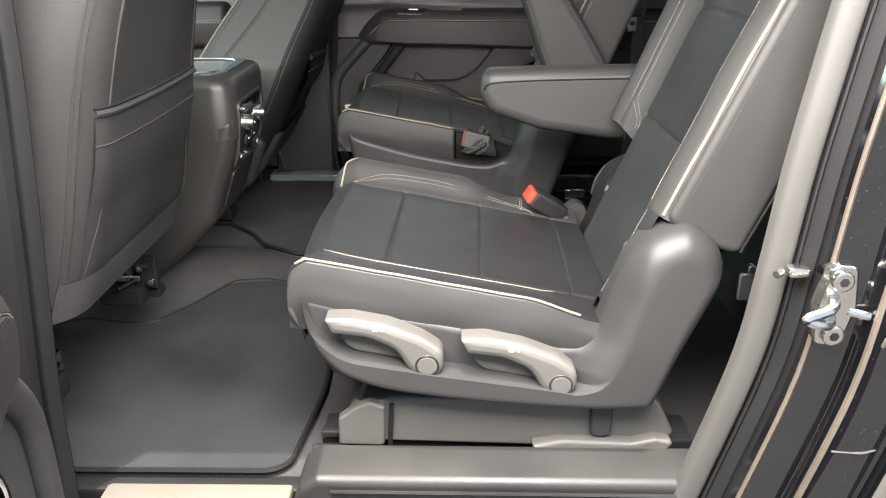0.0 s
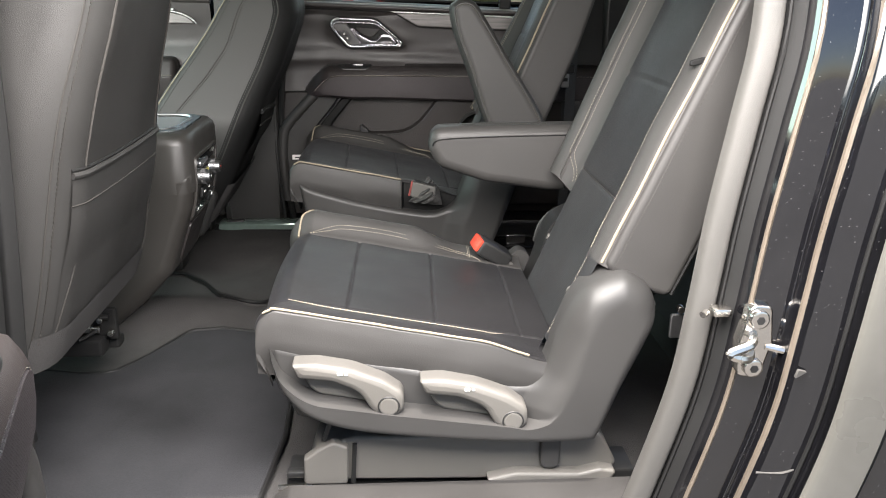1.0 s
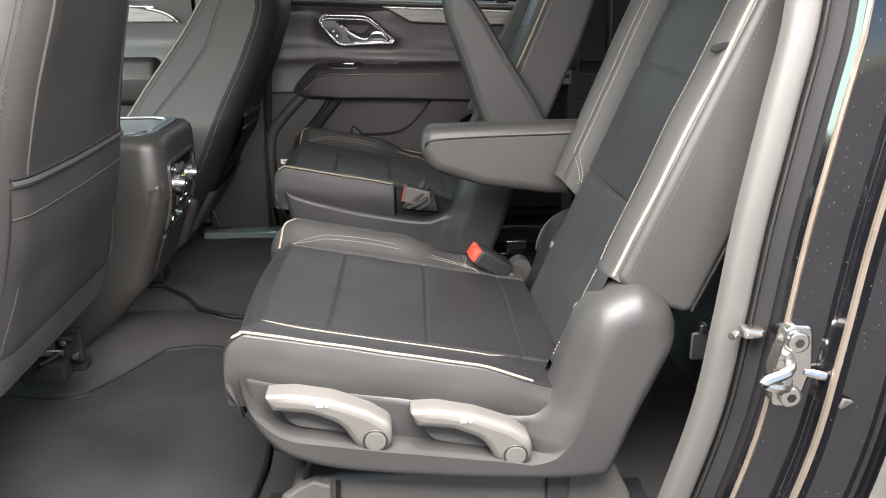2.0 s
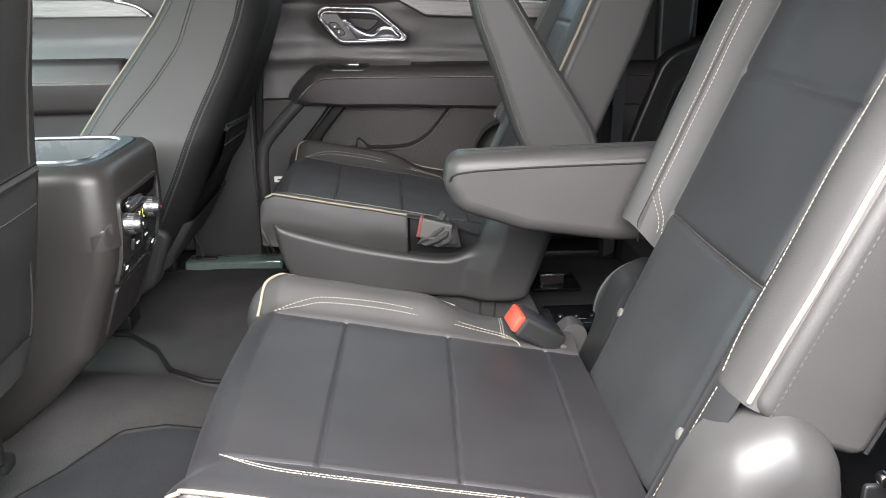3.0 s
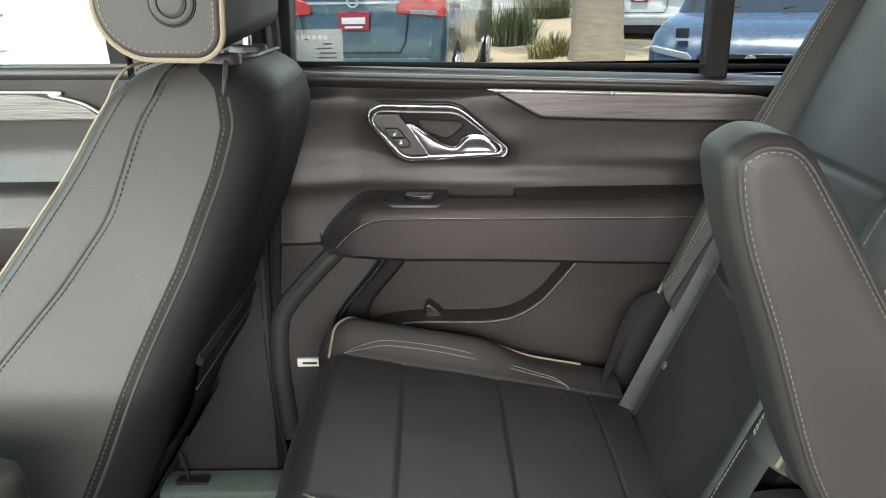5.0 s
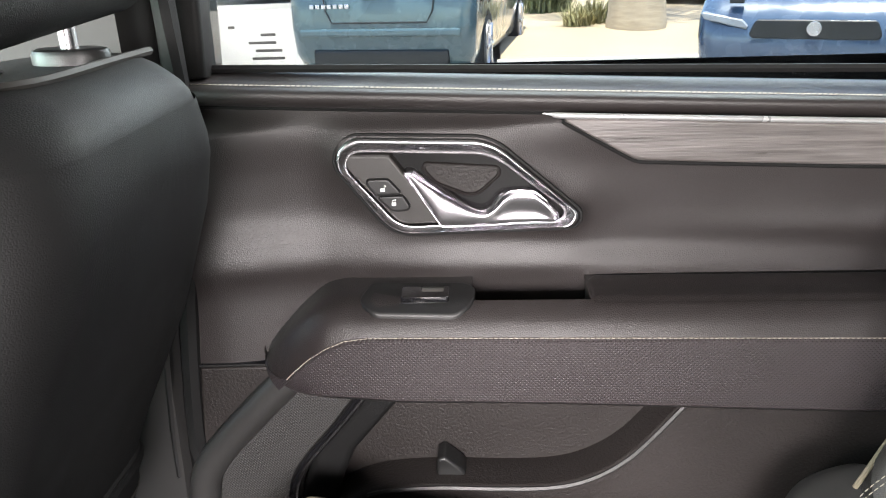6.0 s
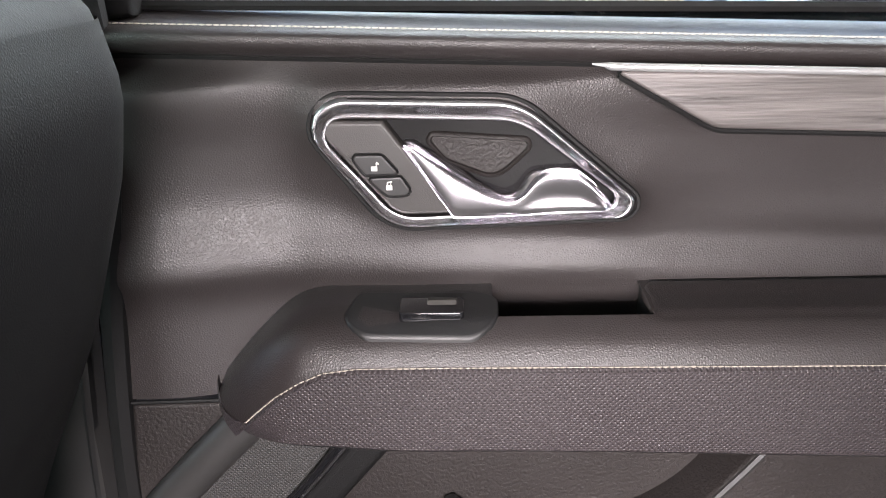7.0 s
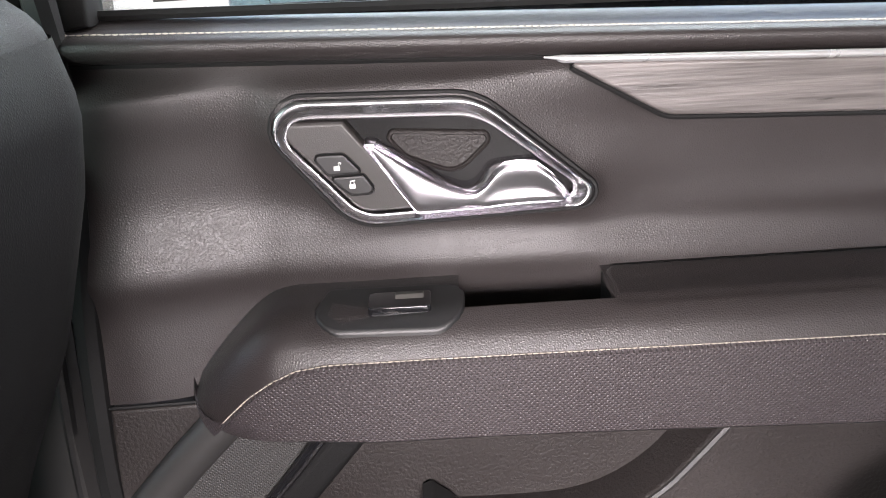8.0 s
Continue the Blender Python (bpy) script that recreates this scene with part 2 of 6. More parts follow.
def whole(name, bm, material, label, category, group="", kind="", angle=40):
    """A thing that is one mesh."""
    return tagged(part(name, bm, material, None, angle=angle), label, category, group, kind)


def smooth(a, b, x):
    t = min(1.0, max(0.0, (x - a) / (b - a)))
    return t * t * (3 - 2 * t)


def lerp(keys, x):
    """Piecewise linear value of keys (x, value), ends held."""
    if x <= keys[0][0]:
        return keys[0][1]
    for (x0, y0), (x1, y1) in zip(keys, keys[1:]):
        if x <= x1:
            return y0 + (y1 - y0) * (x - x0) / (x1 - x0)
    return keys[-1][1]


def spline(pts, n=8, closed=False):
    """A smooth curve through points."""
    p = [Vector(q) for q in pts]
    out = []
    m = len(p)
    for i in range(m if closed else m - 1):
        if closed:
            a, b, c, d = p[i - 1], p[i], p[(i + 1) % m], p[(i + 2) % m]
        else:
            a, b, c, d = p[max(i - 1, 0)], p[i], p[i + 1], p[min(i + 2, m - 1)]
        for k in range(n):
            t = k / n
            out.append(0.5 * ((2 * b) + (c - a) * t + (2 * a - 5 * b + 4 * c - d) * t * t + (3 * b - a - 3 * c + d) * t ** 3))
    if not closed:
        out.append(p[-1])
    return out


def rounded(pts, r=0.01, n=5):
    """A closed flat outline with filleted corners; a point may carry its own radius as third value."""
    out = []
    m = len(pts)
    for i in range(m):
        p = Vector(pts[i][:2])
        rad = pts[i][2] if len(pts[i]) > 2 else r
        a, b = Vector(pts[i - 1][:2]) - p, Vector(pts[(i + 1) % m][:2]) - p
        la, lb = a.length, b.length
        a.normalize(), b.normalize()
        ang = a.angle(b)
        cut = min(rad / max(math.tan(ang / 2), 1e-4), 0.48 * la, 0.48 * lb)
        p0, p1 = p + a * cut, p + b * cut
        if ang > 3.0:
            out.append(p)
            continue
        c = p + (a + b).normalized() * (cut / math.cos(ang / 2))
        v0, v1 = p0 - c, p1 - c
        for k in range(n + 1):
            t = k / n
            w = v0.lerp(v1, t)
            out.append(c + w.normalized() * v0.length)
    return out


def inset(poly, d):
    """The outline moved inwards by d."""
    m = len(poly)
    area = sum(poly[i - 1].x * poly[i].y - poly[i].x * poly[i - 1].y for i in range(m))
    sg = 1 if area > 0 else -1
    out = []
    for i in range(m):
        e0, e1 = poly[i] - poly[i - 1], poly[(i + 1) % m] - poly[i]
        if e0.length < 1e-7:
            e0 = poly[i] - poly[i - 2]
        if e1.length < 1e-7:
            e1 = poly[(i + 2) % m] - poly[i]
        n0, n1 = Vector((-e0.y, e0.x)).normalized(), Vector((-e1.y, e1.x)).normalized()
        nn = n0 + n1
        if nn.length < 1e-6:
            nn = n0
        nn.normalize()
        out.append(poly[i] + nn * (sg * d / max(0.5, nn.dot(n0))))
    for _ in range(60):
        crossed = False
        for i in range(m):
            if (out[i] - out[i - 1]).dot(poly[i] - poly[i - 1]) < 0:
                q = (out[i] + out[i - 1]) / 2
                out[i], out[i - 1] = q.copy(), q.copy()
                crossed = True
        if not crossed:
            break
    return out


AXES = {"x": lambda a, b, d: (d, a, b), "y": lambda a, b, d: (a, d, b), "z": lambda a, b, d: (a, b, d)}


def plate(outline, d0, d1, bevel=0.003, steps=3, axis="y", back=False, bm=None, dome=0.0):
    """A slab over a flat outline from depth d0 (its face, with rounded edge) to d1."""
    bm = bm or bmesh.new()
    put = AXES[axis]
    sg = 1 if d1 > d0 else -1
    rings = []
    rings.append((bevel * (1.4 if dome else 1.0) + 0.0005, d0 - sg * dome))
    if dome:
        rings.append((bevel * 1.3, d0 - sg * dome))
    for k in range(steps + 1):
        a = math.pi / 2 * k / steps
        rings.append((bevel * (1 - math.sin(a)), d0 + sg * bevel * (1 - math.cos(a))))
    if back:
        for k in range(steps + 1):
            a = math.pi / 2 * (1 - k / steps)
            rings.append((bevel * (1 - math.sin(a)), d1 - sg * bevel * (1 - math.cos(a))))
        rings.append((bevel + 0.0005, d1))
    else:
        rings.append((0, d1))
    loops = []
    for off, d in rings:
        loops.append([bm.verts.new(put(p.x, p.y, d)) for p in (inset(outline, off) if off else outline)])
    m = len(outline)
    for l0, l1 in zip(loops, loops[1:]):
        for i in range(m):
            bm.faces.new((l0[i - 1], l0[i], l1[i], l1[i - 1]))
    for l in (loops[0], loops[-1]):
        seen = []
        for v in l:
            if not seen or (v.co - seen[-1].co).length > 2e-5:
                seen.append(v)
        if (seen[0].co - seen[-1].co).length <= 2e-5:
            seen.pop()
        if len(seen) > 2:
            bm.faces.new(seen)
    bmesh.ops.remove_doubles(bm, verts=[v for l in loops for v in l], dist=1e-5)
    return bm


def frame_plate(outer, inner, d0, d1, bevel=0.003, axis="y", bm=None, crown=0.0):
    """A ring between two outlines with the same number of points."""
    bm = bm or bmesh.new()
    put = AXES[axis]
    m = len(outer)
    loops = []
    mid = [(a + b) / 2 for a, b in zip(outer, inner)]
    seq = [(outer, d1), (outer, d0 + (d1 - d0) * 0.4), ([o.lerp(i, 0.12) for o, i in zip(outer, inner)], d0)]
    if crown:
        seq.append((mid, d0 - crown))
    seq += [([o.lerp(i, 0.88) for o, i in zip(outer, inner)], d0), (inner, d0 + (d1 - d0) * 0.4), (inner, d1)]
    for poly, d in seq:
        loops.append([bm.verts.new(put(p.x, p.y, d)) for p in poly])
    loops.append(loops[0])
    for l0, l1 in zip(loops, loops[1:]):
        for i in range(m):
            bm.faces.new((l0[i - 1], l0[i], l1[i], l1[i - 1]))
    return bm


def resample(poly, n, start=0):
    """n points evenly along a closed outline."""
    pts = poly[start:] + poly[:start + 1]
    ls = [0.0]
    for a, b in zip(pts, pts[1:]):
        ls.append(ls[-1] + (b - a).length)
    out, j = [], 0
    for k in range(n):
        s = ls[-1] * k / n
        while ls[j + 1] < s:
            j += 1
        t = (s - ls[j]) / max(ls[j + 1] - ls[j], 1e-9)
        out.append(pts[j].lerp(pts[j + 1], t))
    return out


def tube(pts, r, n=8, bm=None, closed=False, flat=1.0, up=(0, 0, 1)):
    """A round rod along points."""
    bm = bm or bmesh.new()
    pts = [Vector(p) for p in pts]
    loops = []
    m = len(pts)
    for i, p in enumerate(pts):
        d = (pts[(i + 1) % m] - pts[i - 1]) if closed else (pts[min(i + 1, m - 1)] - pts[max(i - 1, 0)])
        d.normalize()
        s = d.cross(Vector(up))
        if s.length < 1e-3:
            s = d.cross(Vector((1, 0, 0)))
        s.normalize()
        u = s.cross(d)
        rad = r[i] if isinstance(r, (list, tuple)) else r
        loops.append([bm.verts.new(p + s * math.cos(2 * math.pi * k / n) * rad + u * math.sin(2 * math.pi * k / n) * rad * flat) for k in range(n)])
    if closed:
        loops.append(loops[0])
    for l0, l1 in zip(loops, loops[1:]):
        for k in range(n):
            bm.faces.new((l0[k - 1], l0[k], l1[k], l1[k - 1]))
    if not closed:
        bm.faces.new(loops[0])
        bm.faces.new(loops[-1][::-1])
    return bm


def stitches(pts, pitch=0.0065, length=0.0046, r=0.0009, bm=None, lift=(0, 0, 0)):
    """Short raised threads along a seam."""
    bm = bm or bmesh.new()
    pts = [Vector(p) + Vector(lift) for p in pts]
    ls = [0.0]
    for a, b in zip(pts, pts[1:]):
        ls.append(ls[-1] + (b - a).length)
    j, s = 0, pitch * 0.3
    while s < ls[-1]:
        while ls[j + 1] < s:
            j += 1
        t = (s - ls[j]) / max(ls[j + 1] - ls[j], 1e-9)
        p = pts[j].lerp(pts[j + 1], t)
        d = (pts[j + 1] - pts[j]).normalized()
        a = d.cross(Vector((0.3, 0.2, 1))).normalized()
        b = a.cross(d)
        ends = []
        for e, w in ((-0.5, 0.55), (0.0, 1.0), (0.5, 0.55)):
            ends.append([bm.verts.new(p + d * e * length + (a * cx + b * cy) * r * w) for cx, cy in ((1, 0), (0, 1), (-1, 0), (0, -1))])
        for l0, l1 in zip(ends, ends[1:]):
            for k in range(4):
                bm.faces.new((l0[k - 1], l0[k], l1[k], l1[k - 1]))
        bm.faces.new(ends[0])
        bm.faces.new(ends[2][::-1])
        s += pitch
    return bm


def sheet(fn, us, vs, bm=None):
    """A surface through fn(u, v) over two rows of values."""
    bm = bm or bmesh.new()
    g = [[bm.verts.new(fn(u, v)) for v in vs] for u in us]
    for i in range(len(us) - 1):
        for j in range(len(vs) - 1):
            bm.faces.new((g[i][j], g[i + 1][j], g[i + 1][j + 1], g[i][j + 1]))
    return bm


def loft(loops, bm=None, caps=True):
    """A skin over closed loops of equal length."""
    bm = bm or bmesh.new()
    g = [[bm.verts.new(p) for p in l] for l in loops]
    m = len(g[0])
    for l0, l1 in zip(g, g[1:]):
        for i in range(m):
            bm.faces.new((l0[i - 1], l0[i], l1[i], l1[i - 1]))
    if caps:
        bm.faces.new(g[0][::-1])
        bm.faces.new(g[-1])
    return bm


def box(x0, x1, y0, y1, z0, z1, bevel=0.003, bm=None):
    return plate(rounded([(x0, z0), (x1, z0), (x1, z1), (x0, z1)], min(bevel, 0.3 * abs(x1 - x0), 0.3 * abs(z1 - z0)), 2), y0, y1, min(bevel, 0.4 * abs(y1 - y0), 0.4 * abs(x1 - x0), 0.4 * abs(z1 - z0)), 2, back=True, bm=bm)


def disc(c, r, d0, d1, axis="y", n=24, bevel=0.002, bm=None):
    pts = [Vector((c[0] + r * math.cos(2 * math.pi * k / n), c[1] + r * math.sin(2 * math.pi * k / n))) for k in range(n)]
    return plate(pts, d0, d1, bevel, 2, axis, bm=bm)


def span(a, b, n):
    return [a + (b - a) * k / n for k in range(n + 1)]


# ---- the car: floor, walls and roof ----
CENTRE = 1.80


def floor_z(x, y):
    return 0.728 + 0.055 * math.exp(-((y - CENTRE) / 0.12) ** 2) * (1 - smooth(-0.55, -0.22, x)) + 0.0015 * noise.noise(Vector((x * 9, y * 9, 0)))


bm = sheet(lambda u, v: (u, v, floor_z(u, v)), span(-1.5, 1.9, 110), span(1.03, 2.60, 60))
sheet(lambda u, v: (u, v, 0.66), span(-1.5, 1.9, 2), span(1.03, 2.60, 2), bm)
floor = whole("floor", bm, CARPET, "dark grey carpeted car floor, lightly dusty", "floor", kind="structure")


def floor_mat(name, outline, label, pile=MATCLOTH):
    """A pile mat with a bound edge, lying on the carpet."""
    t = thing(name, label, "floor mat", "floor mats in the footwells")
    out = rounded(outline, 0.04, 6)
    bm = plate(out, 0.7405, 0.726, 0.004, 2, axis="z")
    for v in bm.verts:
        v.co.z += floor_z(v.co.x, v.co.y) - 0.728
    part("mat_body", bm, pile, t)
    pts = [Vector((p.x, p.y, 0.7395 + floor_z(p.x, p.y) - 0.728)) for p in out]
    part("binding", tube(pts, 0.0045, 6, closed=True), RUBBER, t, "black stitched binding")
    return t


floor_mat("floor_mat", [(-0.80, 1.03), (-0.205, 1.03), (-0.185, 1.25), (-0.20, 1.68), (-0.38, 1.700), (-0.455, 1.680), (-0.518, 1.590), (-0.575, 1.508), (-0.640, 1.512), (-0.715, 1.530), (-0.80, 1.48)], "charcoal pile mat in the footwell beside the open door")
floor_mat("floor_mat", [(-0.33, 1.84), (-0.26, 1.99), (-0.26, 2.50), (-0.51, 2.52), (-0.80, 2.50), (-0.80, 2.16), (-0.57, 2.11), (-0.50, 2.04), (-0.43, 1.90)], "grey-brown pile mat before the far captain chair", CARPET)

# sill of the open door: painted step, scuff plate and the raised plastic trim by the seat rail
sill = thing("door_sill", "black painted door sill with a metal scuff plate", "sill", kind="structure")
part("rocker", box(-1.5, 1.9, 0.83, 1.00, 0.40, 0.722, 0.02), PAINT, sill)
part("rocker_inner", box(-1.5, 1.9, 1.00, 1.035, 0.40, 0.729, 0.004), BLACKPLASTIC, sill)
part("scuff_plate", box(-0.46, -0.19, 0.925, 1.005, 0.715, 0.738, 0.006), SCUFF, sill, "pale metal scuff plate in the sun")
prof = rounded([(-0.19, 0.72), (0.55, 0.72), (0.55, 0.773), (-0.15, 0.776), (-0.175, 0.76)], 0.012)
part("sill_trim", plate(prof, 0.965, 1.045, 0.012, 3), SILL, sill, "raised black plastic sill trim")
part("sill_groove", tube([(-0.13, 0.962, 0.757), (0.36, 0.962, 0.754)], 0.003, 6), BLACKPLASTIC, sill)

far_sill = thing("far_sill", "black plastic sill with a shiny step plate", "sill", kind="structure")
part("sill_body", box(-1.5, 1.9, 2.565, 2.70, 0.66, 0.752, 0.012), BLACKPLASTIC, far_sill)
part("step_plate", box(-0.56, -0.30, 2.515, 2.585, 0.735, 0.763, 0.008), STEP, far_sill, "glossy step plate, its green daylight reflection put into the colour")
part("lever_pin", tube([(-0.515, 2.548, 0.765), (-0.520, 2.55, 0.80), (-0.532, 2.553, 0.835)], 0.0028, 6), BLACKPLASTIC, far_sill)
part("pin_base", box(-0.535, -0.478, 2.535, 2.56, 0.76, 0.768, 0.003), BLACKPLASTIC, far_sill)

# roof, rear closure, dash closure; the unseen roof is added to shape the light
roof = thing("roof", "black painted roof over a light cloth headliner", "roof", kind="structure")
part("headliner", box(-1.15, 2.3, 0.98, 2.62, 1.80, 1.82, 0.01), HEADLINER, roof, "pale grey cloth headliner")
part("roof_skin", box(-1.2, 2.4, 0.90, 2.70, 1.822, 1.87, 0.03), PAINT, roof)
part("roof_rail_near", tube(spline([(-1.5, 0.97, 1.66), (-1.1, 0.96, 1.76), (0, 0.95, 1.81), (1.2, 0.95, 1.80), (2.3, 0.95, 1.74)], 6), 0.045, 10), PAINT, roof)
part("roof_rail_far", tube(spline([(-1.5, 2.63, 1.66), (-1.1, 2.64, 1.76), (0, 2.65, 1.81), (1.2, 2.65, 1.80), (2.3, 2.65, 1.74)], 6), 0.045, 10), HEADLINER, roof)
rear = thing("rear_closure", "dark rear trim closing the cabin", "wall", kind="structure")
part("rear_panel", box(1.95, 2.0, 0.85, 2.75, 0.4, 1.35, 0.02), BLACKPLASTIC, rear)
part("rear_floor", box(0.62, 1.95, 1.03, 2.60, 0.66, 0.80, 0.02), CARPET, rear)
front = thing("front_closure", "dark dashboard closing the front of the cabin", "dashboard", kind="structure")
part("dash", box(-1.85, -1.55, 0.85, 2.75, 0.4, 1.35, 0.06), BLACKPLASTIC, front)

# far B pillar and seals
pillar = thing("far_pillar", "dark plastic pillar trim with a black rubber door seal", "pillar", kind="structure")
pts = [Vector(p) for p in ((-0.548, 2.60), (-0.37, 2.60), (-0.355, 2.63), (-0.355, 2.70), (-0.548, 2.70))]
part("pillar_trim", loft([[Vector((p.x + (z - 0.75) * 0.02, p.y - 0.06 * smooth(1.46, 1.85, z), z)) for p in pts] for z in span(0.74, 1.80, 16)]), PLASTIC, pillar)
part("seal", tube(spline([(-0.325, 2.612, 0.75), (-0.342, 2.61, 0.9), (-0.347, 2.61, 1.08), (-0.333, 2.612, 1.28), (-0.318, 2.618, 1.46), (-0.32, 2.58, 1.8)], 6), 0.011, 8), RUBBER, pillar, "black rubber door seal")
part("seal_lip", tube(spline([(-0.350, 2.605, 0.75), (-0.366, 2.605, 0.9), (-0.370, 2.605, 1.08), (-0.356, 2.605, 1.28), (-0.343, 2.61, 1.46)], 6), 0.006, 8), BLACKPLASTIC, pillar)


# ---- doors ----
def door(mirror):
    """A rear door's inner side; mirror builds the same door for the near side."""
    t = thing("car_door", "open rear door with dark vinyl trim and padded armrest" if mirror else "closed rear door trimmed in dark grey vinyl with chrome handle", "car door")

    def add(name, bm, material, parent=None, label="", angle=40):
        if mirror:
            for v in bm.verts:
                v.co.y = 2 * CENTRE - v.co.y
        return part(name, bm, material, parent or t, label, angle)

    X0, X1 = -0.335, 0.74

    drop = lambda x: 0.038 * x + 0.0104

    hole = rounded([(-0.195, 1.402, 0.015), (-0.033, 1.397, 0.04), (0.055, 1.3215, 0.010), (-0.126, 1.3155, 0.03)], 0.02, 6)

    def inside(x, z):
        c = False
        for p, q in zip(hole, hole[1:] + hole[:1]):
            if (p.y > z) != (q.y > z) and x < (q.x - p.x) * (z - p.y) / (q.y - p.y) + p.x:
                c = not c
        return c

    waist = [(p.x, p.y) for p in spline([(a, b, 0) for a, b in ((1.17, 2.630), (1.235, 2.632), (1.258, 2.631), (1.280, 2.627), (1.302, 2.630), (1.33, 2.637), (1.37, 2.635), (1.405, 2.629), (1.425, 2.629), (1.438, 2.633))], 12)]
    # upper skin, hollowed round the handle and swelling towards the armrest
    def skin(x, z):
        y = lerp(waist, z)
        d = 0.0 if inside(x, z) else min(((p := Vector((x, z))) - (a + (b - a) * min(1, max(0, (p - a).dot(b - a) / max((b - a).length_squared, 1e-12))))).length for a, b in zip(hole, hole[1:] + hole[:1])) if x < 0.17 else 1.0
        free = 1 - smooth(1.412, 1.434, z)
        y -= free * 0.0115 * math.exp(-max(0.0, d - 0.004) / 0.024)
        y += 0.010 * math.exp(-((z - 1.300 + 0.05 * x) / 0.024) ** 2) * smooth(-0.20, -0.04, x)
        y -= 0.022 * smooth(-0.19, -0.31, x) * free
        if inside(x, z):
            y = 2.655
        return y
    bm = sheet(lambda x, z: (x, skin(x, z), z - drop(x) * smooth(1.41, 1.437, z)), span(X0, 0.20, 190) + span(0.205, X1, 50), span(1.180, 1.437, 100))
    add("upper_panel", bm, DOORSKIN, label="dark grey grained vinyl panel")
    # belt roll under the window
    prof = [(2.634, 1.4365), (2.622, 1.4385), (2.615, 1.4435), (2.613, 1.4495), (2.616, 1.4545), (2.628, 1.4575), (2.644, 1.4590), (2.660, 1.4635), (2.672, 1.4640)]
    prof = [(p.x, p.y) for p in spline([Vector((a, b)) for a, b in prof], 3)]
    bm = sheet(lambda x, k: (x, prof[k][0], prof[k][1] - drop(x)), span(X0 + 0.01, X1, 40), range(len(prof)))
    add("belt_roll", bm, DOORSKIN, label="padded vinyl roll under the window")
    add("belt_stitching", stitches([(x, 2.6235, 1.4576 - drop(x)) for x in span(X0 + 0.015, 0.5, 30)], 0.0048, 0.0040, 0.0006), DOORTHREAD, label="cream stitching")
    add("belt_gap", tube([(x, 2.6310, 1.4365 - drop(x)) for x in span(X0, X1, 10)], 0.0030, 6), RUBBER)
    # wood inlay with its metal strip
    wood = rounded([(0.026, 1.4225, 0.002), (0.098, 1.382, 0.03), (0.30, 1.374, 0.02), (0.47, 1.371, 0.012), (0.485, 1.386, 0.02), (0.44, 1.408, 0.02)], 0.01, 6)
    add("wood_inlay", plate(wood, 2.6130, 2.65, 0.003), WOOD, label="grey open-pore wood inlay")
    edge = [Vector((p.x, 2.6165, p.y)) for p in inset(wood, -0.0018)]
    add("inlay_gap", tube(edge, 0.0018, 6, closed=True), RUBBER)
    strip = spline([(0.012, 2.6145, 1.4270), (0.024, 2.6125, 1.4262), (0.04, 2.611, 1.4250), (0.20, 2.611, 1.4190), (0.40, 2.611, 1.4110), (0.455, 2.612, 1.4050), (0.480, 2.616, 1.3950)], 6)
    add("metal_strip", tube(strip, [0.0006 + 0.0022 * smooth(0, 9, k) for k in range(len(strip))], 12), STRIP, label="bright metal strip", angle=80)

    # handle: bezel ring, recess, lever, lock buttons
    OUT = resample(rounded([(-0.203, 1.410, 0.022), (-0.035, 1.405, 0.05), (0.066, 1.3185, 0.0105), (-0.128, 1.3125, 0.04)], 0.02, 8), 160)
    INN = resample(rounded([(-0.184, 1.3925, 0.012), (-0.034, 1.3870, 0.05), (0.046, 1.3245, 0.007), (-0.122, 1.3195, 0.03)], 0.02, 8), 160)
    band = [(0.0, 2.640), (0.0, 2.6225), (0.06, 2.6185), (0.14, 2.6158), (0.24, 2.6145), (0.34, 2.6150), (0.44, 2.6168), (0.56, 2.6190), (0.68, 2.6210), (0.78, 2.6222), (0.86, 2.6218), (0.93, 2.6222), (0.98, 2.6240), (1.0, 2.628), (1.0, 2.640)]
    ring = bmesh.new()
    rings = [[ring.verts.new((o.lerp(i, f).x, y, o.lerp(i, f).y)) for o, i in zip(OUT, INN)] for f, y in band]
    for l0, l1 in zip(rings, rings[1:]):
        for k in range(len(l0)):
            ring.faces.new((l0[k - 1], l0[k], l1[k], l1[k - 1]))
    handle = add("door_handle", ring, CHROME, label="chrome handle surround", angle=80)
    ringo = inset(OUT, 0.0038)
    add("ring_gap", tube([(p.x, 2.6200, p.y) for p in inset(ringo, -0.0052)], 0.0018, 6, closed=True, up=(0, 1, 0)), RUBBER, handle)
    pocket = rounded([(-0.188, 1.396, 0.010), (-0.032, 1.391, 0.05), (0.052, 1.3225, 0.008), (-0.124, 1.317, 0.03)], 0.02, 6)
    add("recess", plate(pocket, 2.6345, 2.66, 0.002), RUBBER, handle)
    cover = rounded([(-0.182, 1.391, 0.006), (-0.129, 1.390, 0.003), (-0.079, 1.322, 0.003), (-0.122, 1.321, 0.02)], 0.01, 5)
    add("switch_plate", plate(cover, 2.622, 2.640, 0.003), CONSOLE, handle)
    cup = rounded([(-0.108, 1.381), (-0.026, 1.375), (-0.024, 1.366, 0.02), (-0.050, 1.342, 0.02), (-0.088, 1.357, 0.02)], 0.006, 5)
    add("grip_cup", plate(cup, 2.631, 2.642, 0.003, dome=-0.002), ROUGHPLASTIC, handle)
